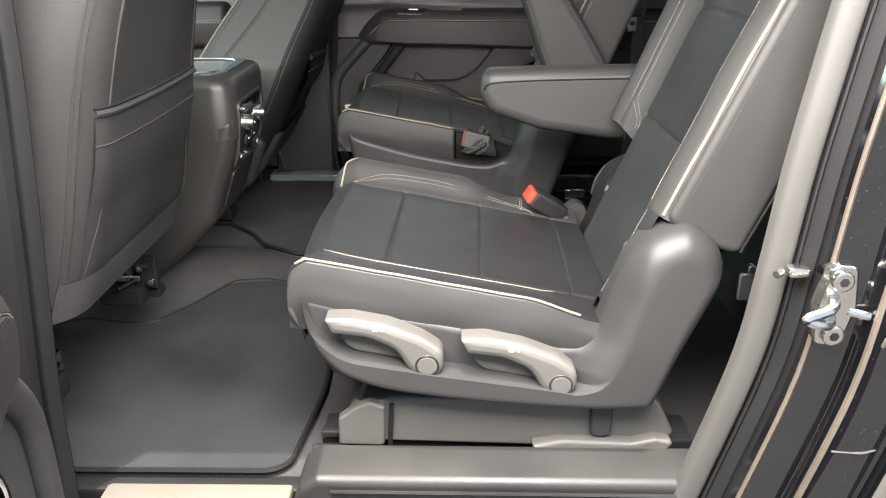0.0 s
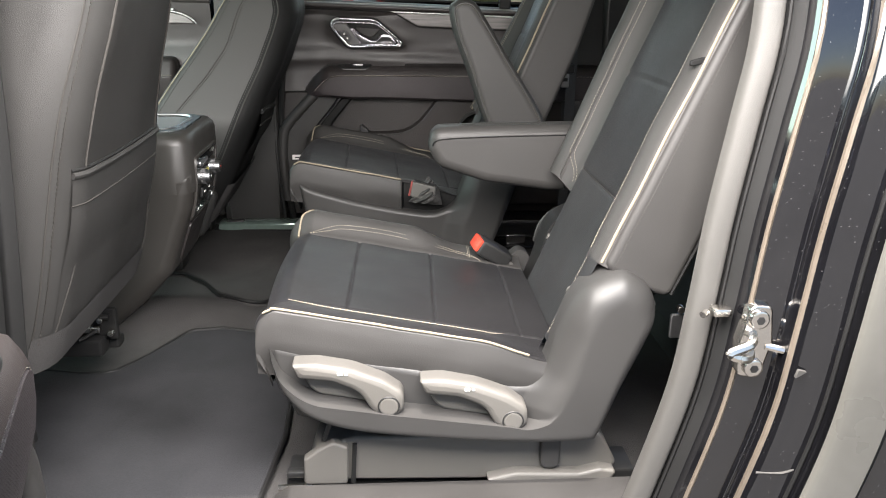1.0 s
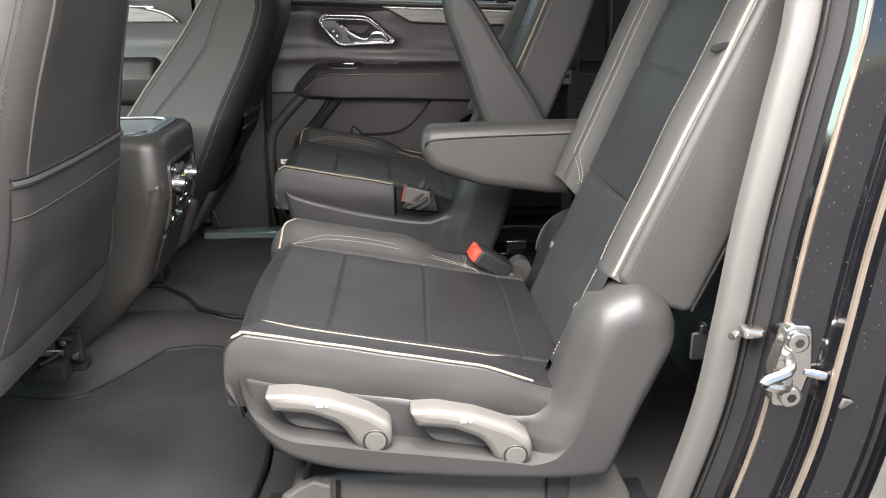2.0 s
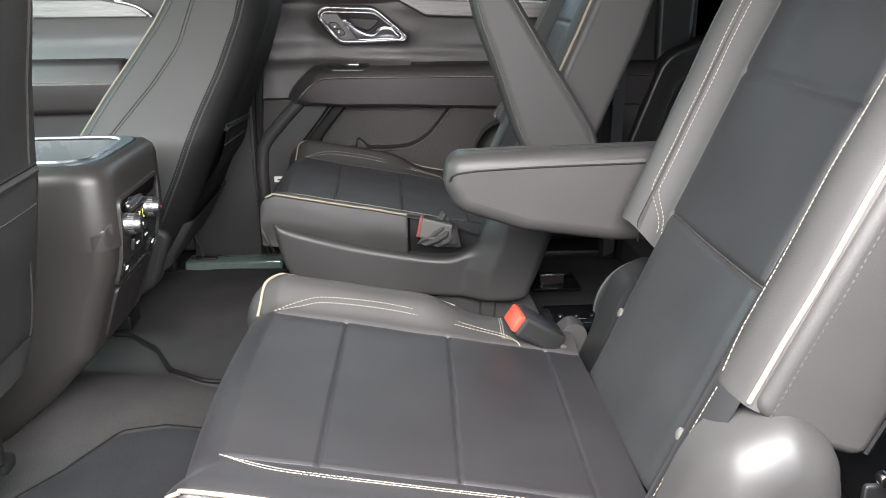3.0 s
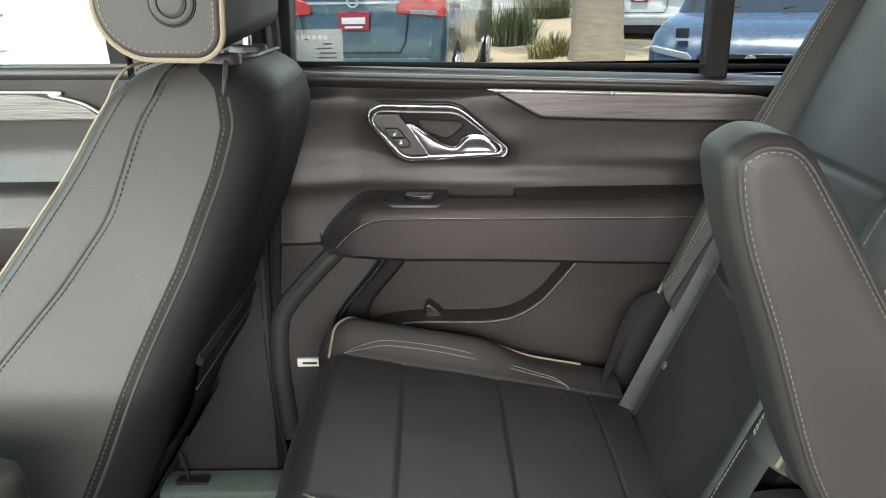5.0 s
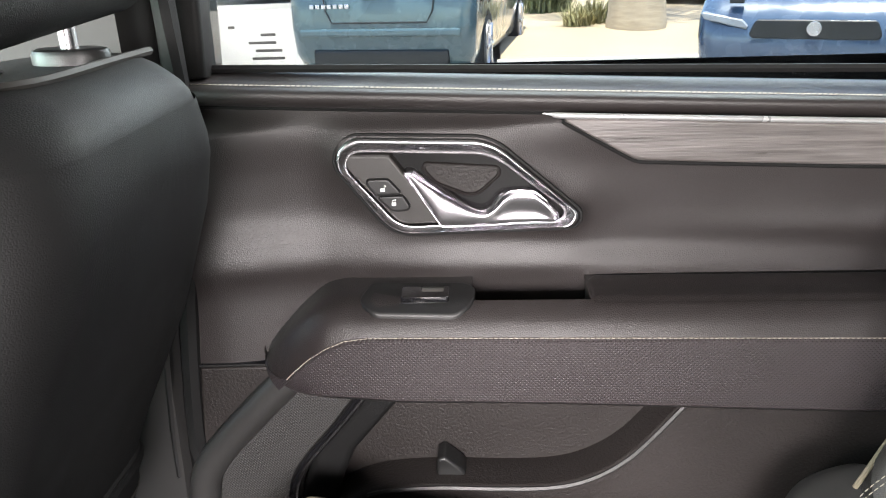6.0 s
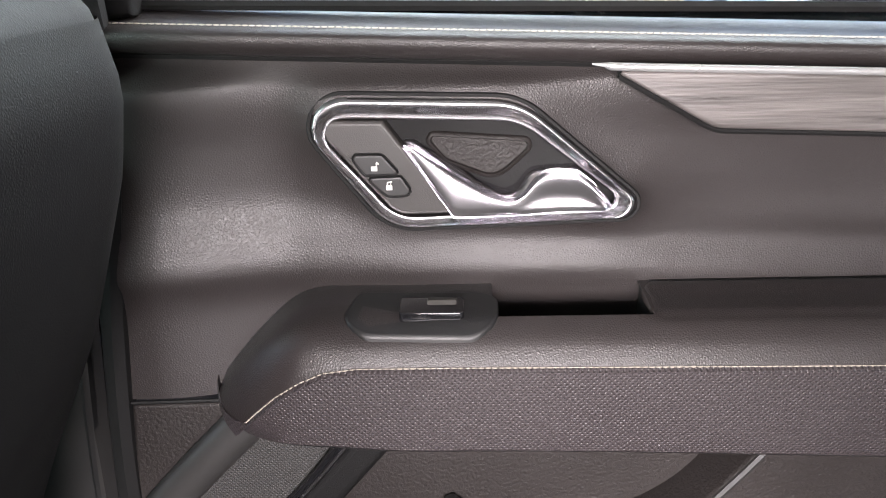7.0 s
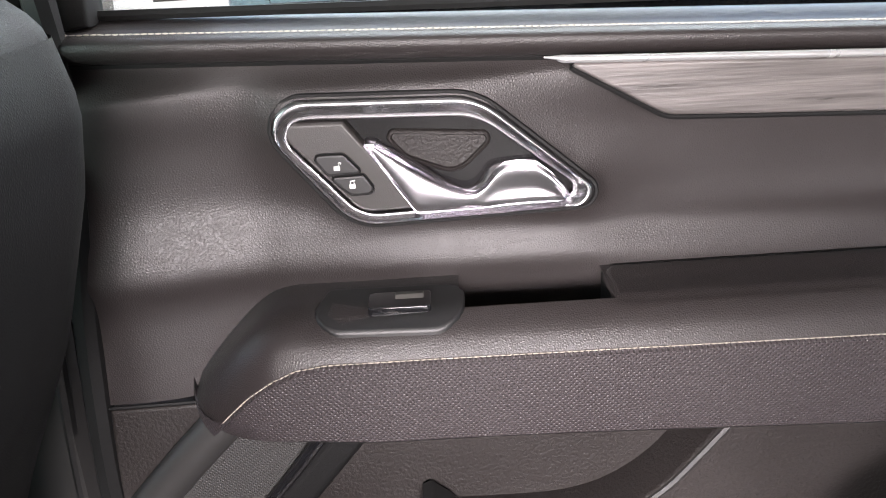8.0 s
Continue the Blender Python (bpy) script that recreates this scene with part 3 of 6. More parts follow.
    lever = rounded([(-0.119, 1.375, 0.003), (-0.108, 1.374, 0.006), (-0.062, 1.344, 0.03), (-0.040, 1.334, 0.02), (-0.027, 1.353, 0.012), (0.006, 1.355, 0.012), (0.031, 1.330, 0.004), (0.022, 1.326, 0.01), (-0.079, 1.3225, 0.004)], 0.006, 6)
    lb = plate(lever, 2.612, 2.636, 0.0042, 4)
    for v in lb.verts:
        v.co.y += 0.42 * (v.co.z - 1.345) - 0.10 * (v.co.x + 0.03) * smooth(-0.03, 0.03, v.co.x)
    for v in lb.verts:
        v.co.y += 0.006
    lv = add("lever", lb, LEVERMETAL, handle, "chrome pull lever")
    topz = lambda x: lerp(((-0.117, 1.3735), (-0.108, 1.3735), (-0.095, 1.3670), (-0.082, 1.3595), (-0.068, 1.3500), (-0.056, 1.3430), (-0.046, 1.3390), (-0.038, 1.3385), (-0.031, 1.3430), (-0.024, 1.3515), (-0.017, 1.3555), (-0.008, 1.3565), (0.006, 1.3550), (0.016, 1.3470), (0.029, 1.3310)), x)
    botz = lambda x: lerp(((-0.117, 1.3725), (-0.081, 1.3245), (0.022, 1.3270), (0.029, 1.3305)), x)

    def face(x, v):
        z = topz(x) + (botz(x) - topz(x)) * v
        hook = smooth(-0.045, -0.012, x) * smooth(0.034, 0.008, x)
        y = 2.611 + 0.36 * (z - 1.345) - 0.003 * math.exp(-(v / 0.16) ** 2) + 0.0026 * math.sin(math.pi * v) * (1 - hook) - 0.0012 * math.exp(-((v - 0.95) / 0.06) ** 2)
        y += hook * (0.004 * (1 - v) ** 1.4 - 0.0016 * math.exp(-((v - 0.62) / 0.20) ** 2))
        return (x, y, z)
    add("lever_face", sheet(face, span(-0.116, 0.0288, 80), span(0, 1, 24)), LEVERMETAL, lv, angle=80)
    b1 = rounded([(-0.154, 1.3665, 0.003), (-0.131, 1.3665, 0.004), (-0.1185, 1.352, 0.002), (-0.1435, 1.3515, 0.003)], 0.003)
    b2 = rounded([(-0.1430, 1.3500, 0.002), (-0.1180, 1.3505, 0.002), (-0.1090, 1.3365, 0.004), (-0.128, 1.3355, 0.008)], 0.003)
    for o in (b1, b2):
        add("lock_button", plate(o, 2.6195, 2.628, 0.0012, 2), BLACKPLASTIC, handle)
        add("button_gap", tube([(p.x, 2.6218, p.y) for p in inset(o, -0.0006)], 0.0008, 5, closed=True), RUBBER, handle)
    for cx, cz, up in ((-0.1365, 1.3580, 1), (-0.1265, 1.3440, 0)):
        bm = box(cx - 0.0022, cx + 0.0022, 2.6188, 2.6198, cz - 0.0028, cz + 0.0006, 0.0004)
        tube([(cx + (0.0016 if up else -0.0013), 2.6192, cz + 0.0006), (cx + (0.0016 if up else -0.0013), 2.6192, cz + 0.0026), (cx + 0.0022, 2.6192, cz + 0.0034), (cx + (0.0030 if up else 0.0013), 2.6192, cz + 0.0026), (cx + (0.0030 if up else 0.0013), 2.6192, cz + (0.0018 if up else 0.0006))], 0.0005, 5, bm)
        add("padlock_mark", bm, WHITE, handle, "white padlock mark")

    # armrest
    NOSE = [(p.x, p.y) for p in spline([Vector(q) for q in ((-0.266, 1.190), (-0.259, 1.199), (-0.246, 1.214), (-0.224, 1.236), (-0.205, 1.252), (-0.190, 1.2595), (-0.170, 1.2625), (-0.140, 1.2620), (0.74, 1.2620))], 8)]

    def arm_section(x):
        f = min(1.0, max(0.0, (x + 0.266) / 0.085))
        top = lerp(NOSE, x)
        bot = 1.196 - 0.030 * (1 - (1 - min(1, f * 2.2)) ** 2) ** 0.5 - 0.006 * smooth(-0.2, -0.1, x) - 0.012 * smooth(-0.1, 0.4, x)
        out = 2.622 - 0.072 * (1 - (1 - f) ** 2) ** 0.5
        return top, bot, out

    def arm_pt(x, k):
        top, bot, out = arm_section(x)
        zs = max(bot + 0.06 * (top - bot), lerp(((-0.246, 1.168), (-0.236, 1.180), (-0.225, 1.193), (-0.208, 1.2105), (-0.190, 1.2235), (-0.172, 1.2315), (-0.150, 1.2345), (-0.08, 1.2345), (0.74, 1.228)), x))
        seq = [(2.632, bot + 0.001), (out + 0.014, bot), (out + 0.004, bot + 0.008), (out + 0.001, bot + 0.3 * (top - bot)), (out, zs - 0.0025), (out + 0.0025, zs), (out + 0.0005, zs + 0.0025),
               (out + 0.005, zs + 0.45 * (top - zs)), (out + 0.013, top - 0.006), (out + 0.026, top), (out + 0.05, top + 0.001), (2.632, top + 0.002)]
        return seq[k]
    xs = [-0.266 + 0.116 * (k / 34) ** 1.7 for k in range(35)] + span(-0.145, X1, 60)
    bm = sheet(lambda x, k: (x, arm_pt(x, k)[0], arm_pt(x, k)[1]), xs, range(0, 6))
    add("armrest_face", bm, DOTTED, label="perforated vinyl armrest face")
    bm = sheet(lambda x, k: (x, arm_pt(x, k)[0], arm_pt(x, k)[1]), [x for x in xs if x < -0.054] + [-0.054], range(5, 12))
    sheet(lambda x, k: (x, arm_pt(x, k)[0], arm_pt(x, k)[1]), [-0.054] + [x for x in xs if -0.054 < x < 0.056] + [0.056], range(5, 10), bm)
    sheet(lambda x, k: (x, arm_pt(x, k)[0], arm_pt(x, k)[1]), [0.056] + [x for x in xs if x > 0.056], range(5, 12), bm)
    bmesh.ops.remove_doubles(bm, verts=bm.verts, dist=0.0003)
    arm = add("armrest", bm, DOORSKIN, label="soft vinyl armrest")
    seam = [(x, arm_pt(x, 5)[0] - 0.0008, arm_pt(x, 5)[1] + 0.001) for x in xs if x > -0.236]
    add("armrest_stitching", stitches(seam, 0.0046, 0.0038, 0.0007), DOORTHREAD, arm, "cream stitching")
    # switch pod, pull well and raised rear pad
    pod = rounded([(-0.162, 2.560, 0.020), (-0.052, 2.558, 0.022), (-0.050, 2.612, 0.018), (-0.152, 2.614, 0.006)], 0.01, 7)
    podb = plate(pod, 1.2650, 1.240, 0.0016, axis="z")
    for v in podb.verts:
        v.co.z -= lerp(((2.553, 0.0165), (2.563, 0.0060), (2.570, 0.0022), (2.577, 0.0)), v.co.y)
    podp = add("switch_pod", podb, BLACKPLASTIC, arm, "black window switch pod")
    add("switch_well", plate(rounded([(-0.120, 2.572), (-0.075, 2.572), (-0.075, 2.598), (-0.120, 2.598)], 0.003, 3), 1.2672, 1.26, 0.0008, axis="z"), PIANO, podp)
    bm = plate(rounded([(2.577, 1.2575), (2.598, 1.2595), (2.598, 1.2675), (2.589, 1.2690), (2.577, 1.2635)], 0.002, 3), -0.101, -0.080, 0.001, 2, axis="x", back=True)
    add("window_switch", bm, GREYPLASTIC, podp, "silver window switch")
    add("switch_mark", box(-0.0885, -0.0855, 2.5790, 2.5812, 1.2640, 1.2655, 0.0004), WHITE, podp)
    bm = sheet(lambda x, k: (x, (2.5755, 2.578, 2.580, 2.632)[k], (1.2620, 1.2605, 1.218, 1.215)[k]), span(-0.054, 0.058, 4), range(4))
    for x in (-0.054, 0.0575):
        sheet(lambda y, z: (x, y, z), (2.577, 2.632), (1.215, 1.2618), bm)
    add("pull_well", bm, BLACKPLASTIC, arm, "dark pull well")

    def pad(x, k):
        """The elbow pad: a thin raised skin whose front end turns down into the pull well."""
        y = 2.570 + 0.0600 * k
        front = 0.0555 + 0.010 * (max(0.0, (y - 2.614) / 0.016) ** 2) + 0.006 * max(0.0, (2.582 - y) / 0.012) ** 2
        x = front + x
        z = 1.2605 + 0.0030 * smooth(2.568, 2.582, y) + 0.0016 * smooth(2.60, 2.625, y)
        return (x, y, z - 0.006 * (1 - math.sqrt(max(0.0, 1 - max(0.0, 1 - (x - front) / 0.006) ** 2))) * smooth(2.576, 2.586, y) - 0.004 * smooth(2.6265, 2.630, y))
    add("elbow_pad", sheet(pad, [0.006 * (k / 8) ** 2 for k in range(9)] + span(0.008, X1 - 0.075, 40), span(0, 1, 30)), DOORSKIN, arm, "raised elbow pad", angle=70)
    add("pad_gap", tube([(0.064, 2.6305, 1.2625), (X1, 2.6305, 1.2625)], 0.0022, 6), RUBBER, arm)

    # lower door: base, bolster, speaker with metal rod, map pocket
    add("lower_base", plate(rounded([(X0 - 0.012, 0.76), (X1, 0.76), (X1, 1.19), (-0.33, 1.19)], 0.01), 2.640, 2.70, 0.004), ROUGHPLASTIC, label="coarse dark plastic lower door")
    corner = rounded([(-0.345, 1.05), (-0.235, 1.165), (-0.235, 1.178), (-0.332, 1.176)], 0.003)
    add("corner_panel", plate(corner, 2.606, 2.645, 0.003), ROUGHPLASTIC)
    add("corner_gap", tube([(-0.334, 2.607, 1.1775), (-0.235, 2.607, 1.1795)], 0.0016, 6), RUBBER)
    path = spline([(-0.236, 2.602, 1.170), (-0.285, 2.602, 1.120), (-0.330, 2.602, 1.068), (-0.344, 2.602, 1.03), (-0.348, 2.602, 0.95), (-0.338, 2.602, 0.82)], 6)
    add("lower_bolster", tube(path, 0.0165, 14, flat=1.0, up=(0, 1, 0)), PLASTIC, label="black trim roll round the speaker")
    spk = rounded([(-0.232, 1.165), (-0.158, 1.165), (-0.225, 1.075, 0.02), (-0.240, 1.03, 0.03), (-0.245, 0.83), (-0.335, 0.83), (-0.340, 1.03, 0.03), (-0.325, 1.06, 0.02)], 0.008, 6)
    add("speaker_grille", plate(spk, 2.606, 2.645, 0.003), SPEAKER, label="fine mesh speaker grille")
    add("metal_rod", tube(spline([(-0.150, 2.600, 1.164), (-0.185, 2.600, 1.118), (-0.232, 2.600, 1.060), (-0.246, 2.602, 1.02), (-0.25, 2.604, 0.95)], 6), 0.0024, 8), CHROME, label="thin chrome rod")
    add("rod_shadow", tube(spline([(-0.155, 2.602, 1.166), (-0.190, 2.602, 1.118), (-0.237, 2.602, 1.060), (-0.251, 2.603, 1.02), (-0.255, 2.605, 0.95)], 6), 0.004, 8), PIANO)
    rim = rounded([(-0.144, 1.165), (-0.108, 1.165), (-0.180, 1.078, 0.02), (-0.200, 1.03, 0.02), (-0.205, 0.83), (-0.243, 0.83), (-0.240, 1.03, 0.03), (-0.222, 1.075, 0.02)], 0.006, 6)
    add("pocket_rim", plate(rim, 2.602, 2.650, 0.008, 3), DARKLEATHER)
    sweep = [p.to_2d() for p in spline([(a, b, 0) for a, b in ((0.170, 1.165), (0.152, 1.143), (0.128, 1.112), (0.100, 1.080), (0.066, 1.057), (0.028, 1.046), (-0.03, 1.044), (-0.10, 1.045), (-0.16, 1.038), (-0.20, 1.02))], 6)]
    pock = sweep + [Vector((-0.20, 0.80)), Vector((X1, 0.80)), Vector((X1, 1.165))]
    add("map_pocket", plate(pock, 2.590, 2.640, 0.006, 3), ROUGHPLASTIC, label="moulded map pocket with a swept edge")
    add("pocket_edge", tube([(p.x, 2.5915, p.y) for p in inset(pock, 0.004) if p.y > 1.03 and p.x < 0.4], 0.003, 6), PLASTIC)
    bm = plate(rounded([(-0.096, 1.042), (-0.060, 1.042), (-0.070, 1.054, 0.006), (-0.086, 1.068, 0.004), (-0.094, 1.064, 0.004)], 0.004), 2.608, 2.636, 0.004, 3)
    add("pocket_clip", bm, BLACKPLASTIC)
    label_tag = box(-0.318, -0.272, 2.598, 2.606, 0.957, 0.972, 0.001)
    add("warning_tag", label_tag, WHITE, label="small white tag on the door edge")
    add("tag_print", box(-0.309, -0.284, 2.5975, 2.599, 0.962, 0.966, 0.0004), BLACKPLASTIC)
    # window frame and glass
    win = add("window", box(X0 + 0.03, 0.365, 2.6635, 2.668, 1.44, 1.775, 0.001), PANE, label="clear side window")
    win.visible_shadow = False
    if not mirror:
        st = add("window_sticker", box(-0.294, -0.217, 2.6615, 2.6625, 1.462, 1.520, 0.0004), STICKER, win, "pale glass marking with unreadable small print")
        bmp = bmesh.new()
        for k, (a, b) in enumerate(((-0.258, -0.227), (-0.254, -0.229), (-0.260, -0.234), (-0.248, -0.234), (-0.278, -0.272))):
            box(a, b, 2.6606, 2.6614, 1.4745 + 0.0072 * k, 1.4770 + 0.0072 * k, 0.0002, bmp)
        add("print_mark", bmp, BLACKPLASTIC, win)
    fixed = add("quarter_window", box(0.397, X1 - 0.04, 2.6635, 2.668, 1.44, 1.76, 0.001), PANE)
    fixed.visible_shadow = False
    add("division_bar", plate([Vector(p) for p in ((0.362, 1.435), (0.398, 1.435), (0.404, 1.78), (0.368, 1.78))], 2.648, 2.685, 0.004), RUBBER, label="black window division bar")
    add("front_frame", plate([Vector(p) for p in ((X0 - 0.002, 1.455), (-0.297, 1.462), (-0.285, 1.785), (X0 + 0.004, 1.785))], 2.635, 2.69, 0.006), RUBBER, label="black window frame")
    add("rear_frame", plate([Vector(p) for p in ((X1 - 0.05, 1.43), (X1, 1.43), (X1 - 0.05, 1.785), (X1 - 0.10, 1.785))], 2.635, 2.69, 0.006), RUBBER)
    add("glass_seal", tube([(X0 + 0.02, 2.659, 1.468), (X1, 2.659, 1.445)], 0.004, 6), RUBBER)
    # outer skin
    add("outer_skin", sheet(lambda x, z: (x, 2.80 - 0.05 * smooth(1.1, 1.46, z) - 0.02 * smooth(0.8, 0.5, z), z), span(X0 - 0.02, X1, 6), span(0.48, 1.455, 14)), PAINT, label="black painted outer skin")
    add("door_edge_front", box(X0 - 0.02, X0 + 0.004, 2.672, 2.79, 0.6, 1.44, 0.01), PAINT)
    return t


far_door = door(False)
near_door = door(True)
HINGE = Vector((-0.552, 0.862, 0))
near_door.matrix_world = Matrix.Translation(HINGE) @ Matrix.Rotation(radians(-74), 4, "Z") @ Matrix.Translation(-HINGE)


def front_door_far():
    """The closed front passenger door, seen past the seat."""
    t = thing("front_door", "closed front door in grey vinyl with a wood inlay, bright in daylight", "car door")
    X0, X1 = -1.55, -0.552
    part("upper_panel", sheet(lambda x, z: (x, lerp(((1.15, 2.61), (1.28, 2.625), (1.33, 2.64), (1.38, 2.635), (1.46, 2.622)), z), z), span(X0, X1, 20), span(1.15, 1.475, 24)), DOORSKIN, t)
    part("belt_roll", tube([(X0, 2.632, 1.472), (X1, 2.632, 1.460)], 0.014, 10), DOORSKIN, t)
    wood = rounded([(X0, 1.392), (-0.598, 1.387, 0.004), (-0.632, 1.413, 0.06), (-0.72, 1.431, 0.08), (X0, 1.436)], 0.01)
    part("wood_inlay", plate(wood, 2.620, 2.65, 0.003), WOOD, t, "grey wood inlay")
    part("metal_strip", tube(spline([(X0, 2.619, 1.438), (-0.74, 2.619, 1.4335), (-0.68, 2.619, 1.4265), (-0.635, 2.6195, 1.4155), (-0.608, 2.620, 1.400), (-0.596, 2.621, 1.388)], 8), 0.0026, 10), STRIP, t, angle=80)
    part("armrest", plate(rounded([(2.63, 1.15), (2.56, 1.155, 0.02), (2.55, 1.23, 0.01), (2.57, 1.285, 0.02), (2.63, 1.288)], 0.01), X0, -0.66, 0.02, 3, axis="x", back=True), DOORSKIN, t, "padded armrest")
    part("armrest_stitching", stitches([(x, 2.5495, 1.236) for x in span(X0 + 0.4, -0.67, 20)], 0.007, 0.005, 0.0009), THREAD, t)
    part("lower_panel", box(X0, X1, 2.62, 2.70, 0.76, 1.16, 0.01), PLASTIC, t)
    part("frame", plate([Vector(p) for p in ((-0.585, 1.46), (-0.553, 1.46), (-0.575, 1.79), (-0.607, 1.79))], 2.635, 2.69, 0.006), RUBBER, t)
    w = part("window", box(X0, -0.590, 2.6635, 2.668, 1.45, 1.775, 0.001), CLEARPANE, t, "clear side window")
    w.visible_shadow = False
    part("outer_skin", sheet(lambda x, z: (x, 2.80 - 0.05 * smooth(1.1, 1.46, z), z), span(X0, X1 + 0.22, 6), span(0.48, 1.455, 14)), PAINT, t)
    return t


front_door_far()


# ---- near body: pillars round the open doorway ----
def jamb(name, keys, profile, materials, label, z0=0.70, z1=1.80):
    """A body pillar lofted up the doorway: profile strips follow the curve of the opening."""
    t = thing(name, label, "pillar", kind="structure")
    zs = span(z0, z1, 40)
    cv = [(p.x, p.y) for p in spline([Vector(k) for k in keys], 8)]
    for nm, i0, i1, material in materials:
        pts = spline([Vector(p) for p in profile[i0:i1 + 1]], 5)
        part(nm, sheet(lambda z, k: (lerp(cv, z) + pts[k].x, pts[k].y + 0.08 * smooth(1.40, 1.85, z), z), zs, range(len(pts))), material, t)
    return t


REAR = ((0.66, 0.315), (0.79, 0.352), (0.968, 0.399), (1.10, 0.416), (1.226, 0.428), (1.36, 0.446), (1.50, 0.463), (1.80, 0.47))
PROF = ((0.16, 1.06), (0.05, 1.03), (0.012, 0.995), (0.0, 0.975), (0.006, 0.958), (0.028, 0.952), (0.034, 0.962), (0.040, 0.948), (0.050, 0.936), (0.054, 0.915), (0.060, 0.908), (0.098, 0.902), (0.104, 0.894), (0.110, 0.872),
        (0.128, 0.862), (0.150, 0.852), (0.156, 0.838), (0.152, 0.822), (0.160, 0.812), (0.208, 0.800), (0.214, 0.812), (0.222, 0.812), (0.30, 0.800))
# quarter_panel carries the painted ground reflection; the body itself is black.
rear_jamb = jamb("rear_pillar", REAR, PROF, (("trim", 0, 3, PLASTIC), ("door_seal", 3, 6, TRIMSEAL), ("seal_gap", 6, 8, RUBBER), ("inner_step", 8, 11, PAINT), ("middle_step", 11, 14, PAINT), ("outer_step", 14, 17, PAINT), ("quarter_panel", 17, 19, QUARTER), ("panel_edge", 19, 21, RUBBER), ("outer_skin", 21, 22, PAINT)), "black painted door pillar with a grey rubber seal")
edge = [(p.x, p.y) for p in spline([Vector(k) for k in REAR], 8)]
# The two brown rods are painted reflections on the step edges.
for nm, dx, y, r, material in (("bead", 0.036, 0.951, 0.0025, RUBBER), ("inner_edge_glint", 0.056, 0.909, 0.0034, EDGEGLINT), ("outer_edge_glint", 0.110, 0.878, 0.0052, EDGEGLINT), ("outer_bead", 0.152, 0.846, 0.003, RUBBER)):
    part(nm, tube([(lerp(edge, z) + dx, y + 0.08 * smooth(1.40, 1.85, z), z) for z in span(0.70, 1.75, 30)], r, 6), material, rear_jamb)

scuff = [(0.536, 0.853, 0.910), (0.524, 0.856, 0.903), (0.510, 0.863, 0.899), (0.494, 0.869, 0.896)]
part("stamped_bead", tube(spline(scuff, 6), 0.0018, 6), TRIMSEAL, rear_jamb, "pale scuffed bead")
part("chip", plate(rounded([(0.520, 1.040), (0.536, 1.050), (0.524, 1.053)], 0.001, 2), 0.8575, 0.862, 0.0005), TRIMSEAL, rear_jamb, "pale paint chip")

near_wall = thing("near_wall", "black painted rear quarter of the car", "wall", kind="structure")
part("wall_panel", box(0.68, 1.95, 0.84, 0.95, 0.45, 1.80, 0.02), PAINT, near_wall)
FRONTK = ((0.66, -0.49), (0.887, -0.485), (0.989, -0.478), (1.217, -0.459), (1.41, -0.447), (1.80, -0.44))
FPROF = ((-0.22, 1.05), (-0.05, 1.03), (-0.008, 0.985), (0.0, 0.970), (-0.006, 0.962), (-0.012, 0.958), (-0.020, 0.962), (-0.026, 0.950), (-0.045, 0.935), (-0.062, 0.925), (-0.066, 0.90), (-0.10, 0.88), (-0.115, 0.82), (-0.14, 0.80))
front_jamb = jamb("front_pillar", FRONTK, FPROF, (("trim", 0, 3, RUBBER), ("door_seal", 3, 6, RUBBER), ("seal_gap", 6, 7, RUBBER), ("inner_step", 7, 9, RUBBER), ("outer_step", 9, 13, RUBBER)), "black centre pillar with doubled rubber seals")

striker = thing("door_striker", "shiny zinc door striker bolted to the pillar", "striker")
sx, sy, sz = 0.480, 0.902, 1.075
part("base_plate", plate(rounded([(sx - 0.018, sz - 0.048), (sx + 0.012, sz - 0.052), (sx + 0.024, sz), (sx + 0.018, sz + 0.050), (sx - 0.010, sz + 0.052), (sx - 0.022, sz)], 0.010), sy - 0.008, sy + 0.01, 0.003), STEEL, striker)
part("loop", tube(spline([(sx - 0.004, sy - 0.005, sz + 0.012), (sx - 0.018, sy - 0.034, sz + 0.010), (sx - 0.046, sy - 0.040, sz), (sx - 0.020, sy - 0.034, sz - 0.010), (sx - 0.004, sy - 0.005, sz - 0.012)], 6), 0.0065, 8), STEEL, striker)
for dz in (-0.034, 0.034):
    part("bolt", disc((sx, sz + dz), 0.013, sy - 0.016, sy - 0.004, n=12, bevel=0.003), STEEL, striker)
    part("bolt_socket", disc((sx, sz + dz), 0.006, sy - 0.0165, sy - 0.014, n=6, bevel=0.0005), BLACKPLASTIC, striker)
part("side_pin", tube([(sx + 0.015, sy - 0.006, sz - 0.006), (sx + 0.038, sy - 0.012, sz - 0.010)], 0.005, 8), STEEL, striker)
part("bracket", box(sx - 0.048, sx - 0.022, sy + 0.018, sy + 0.040, sz + 0.024, sz + 0.036, 0.004), STEEL, striker)
part("bracket_pin", tube([(sx - 0.062, sy + 0.020, sz + 0.028), (sx - 0.055, sy + 0.026, sz + 0.030)], 0.005, 8), STEEL, striker)


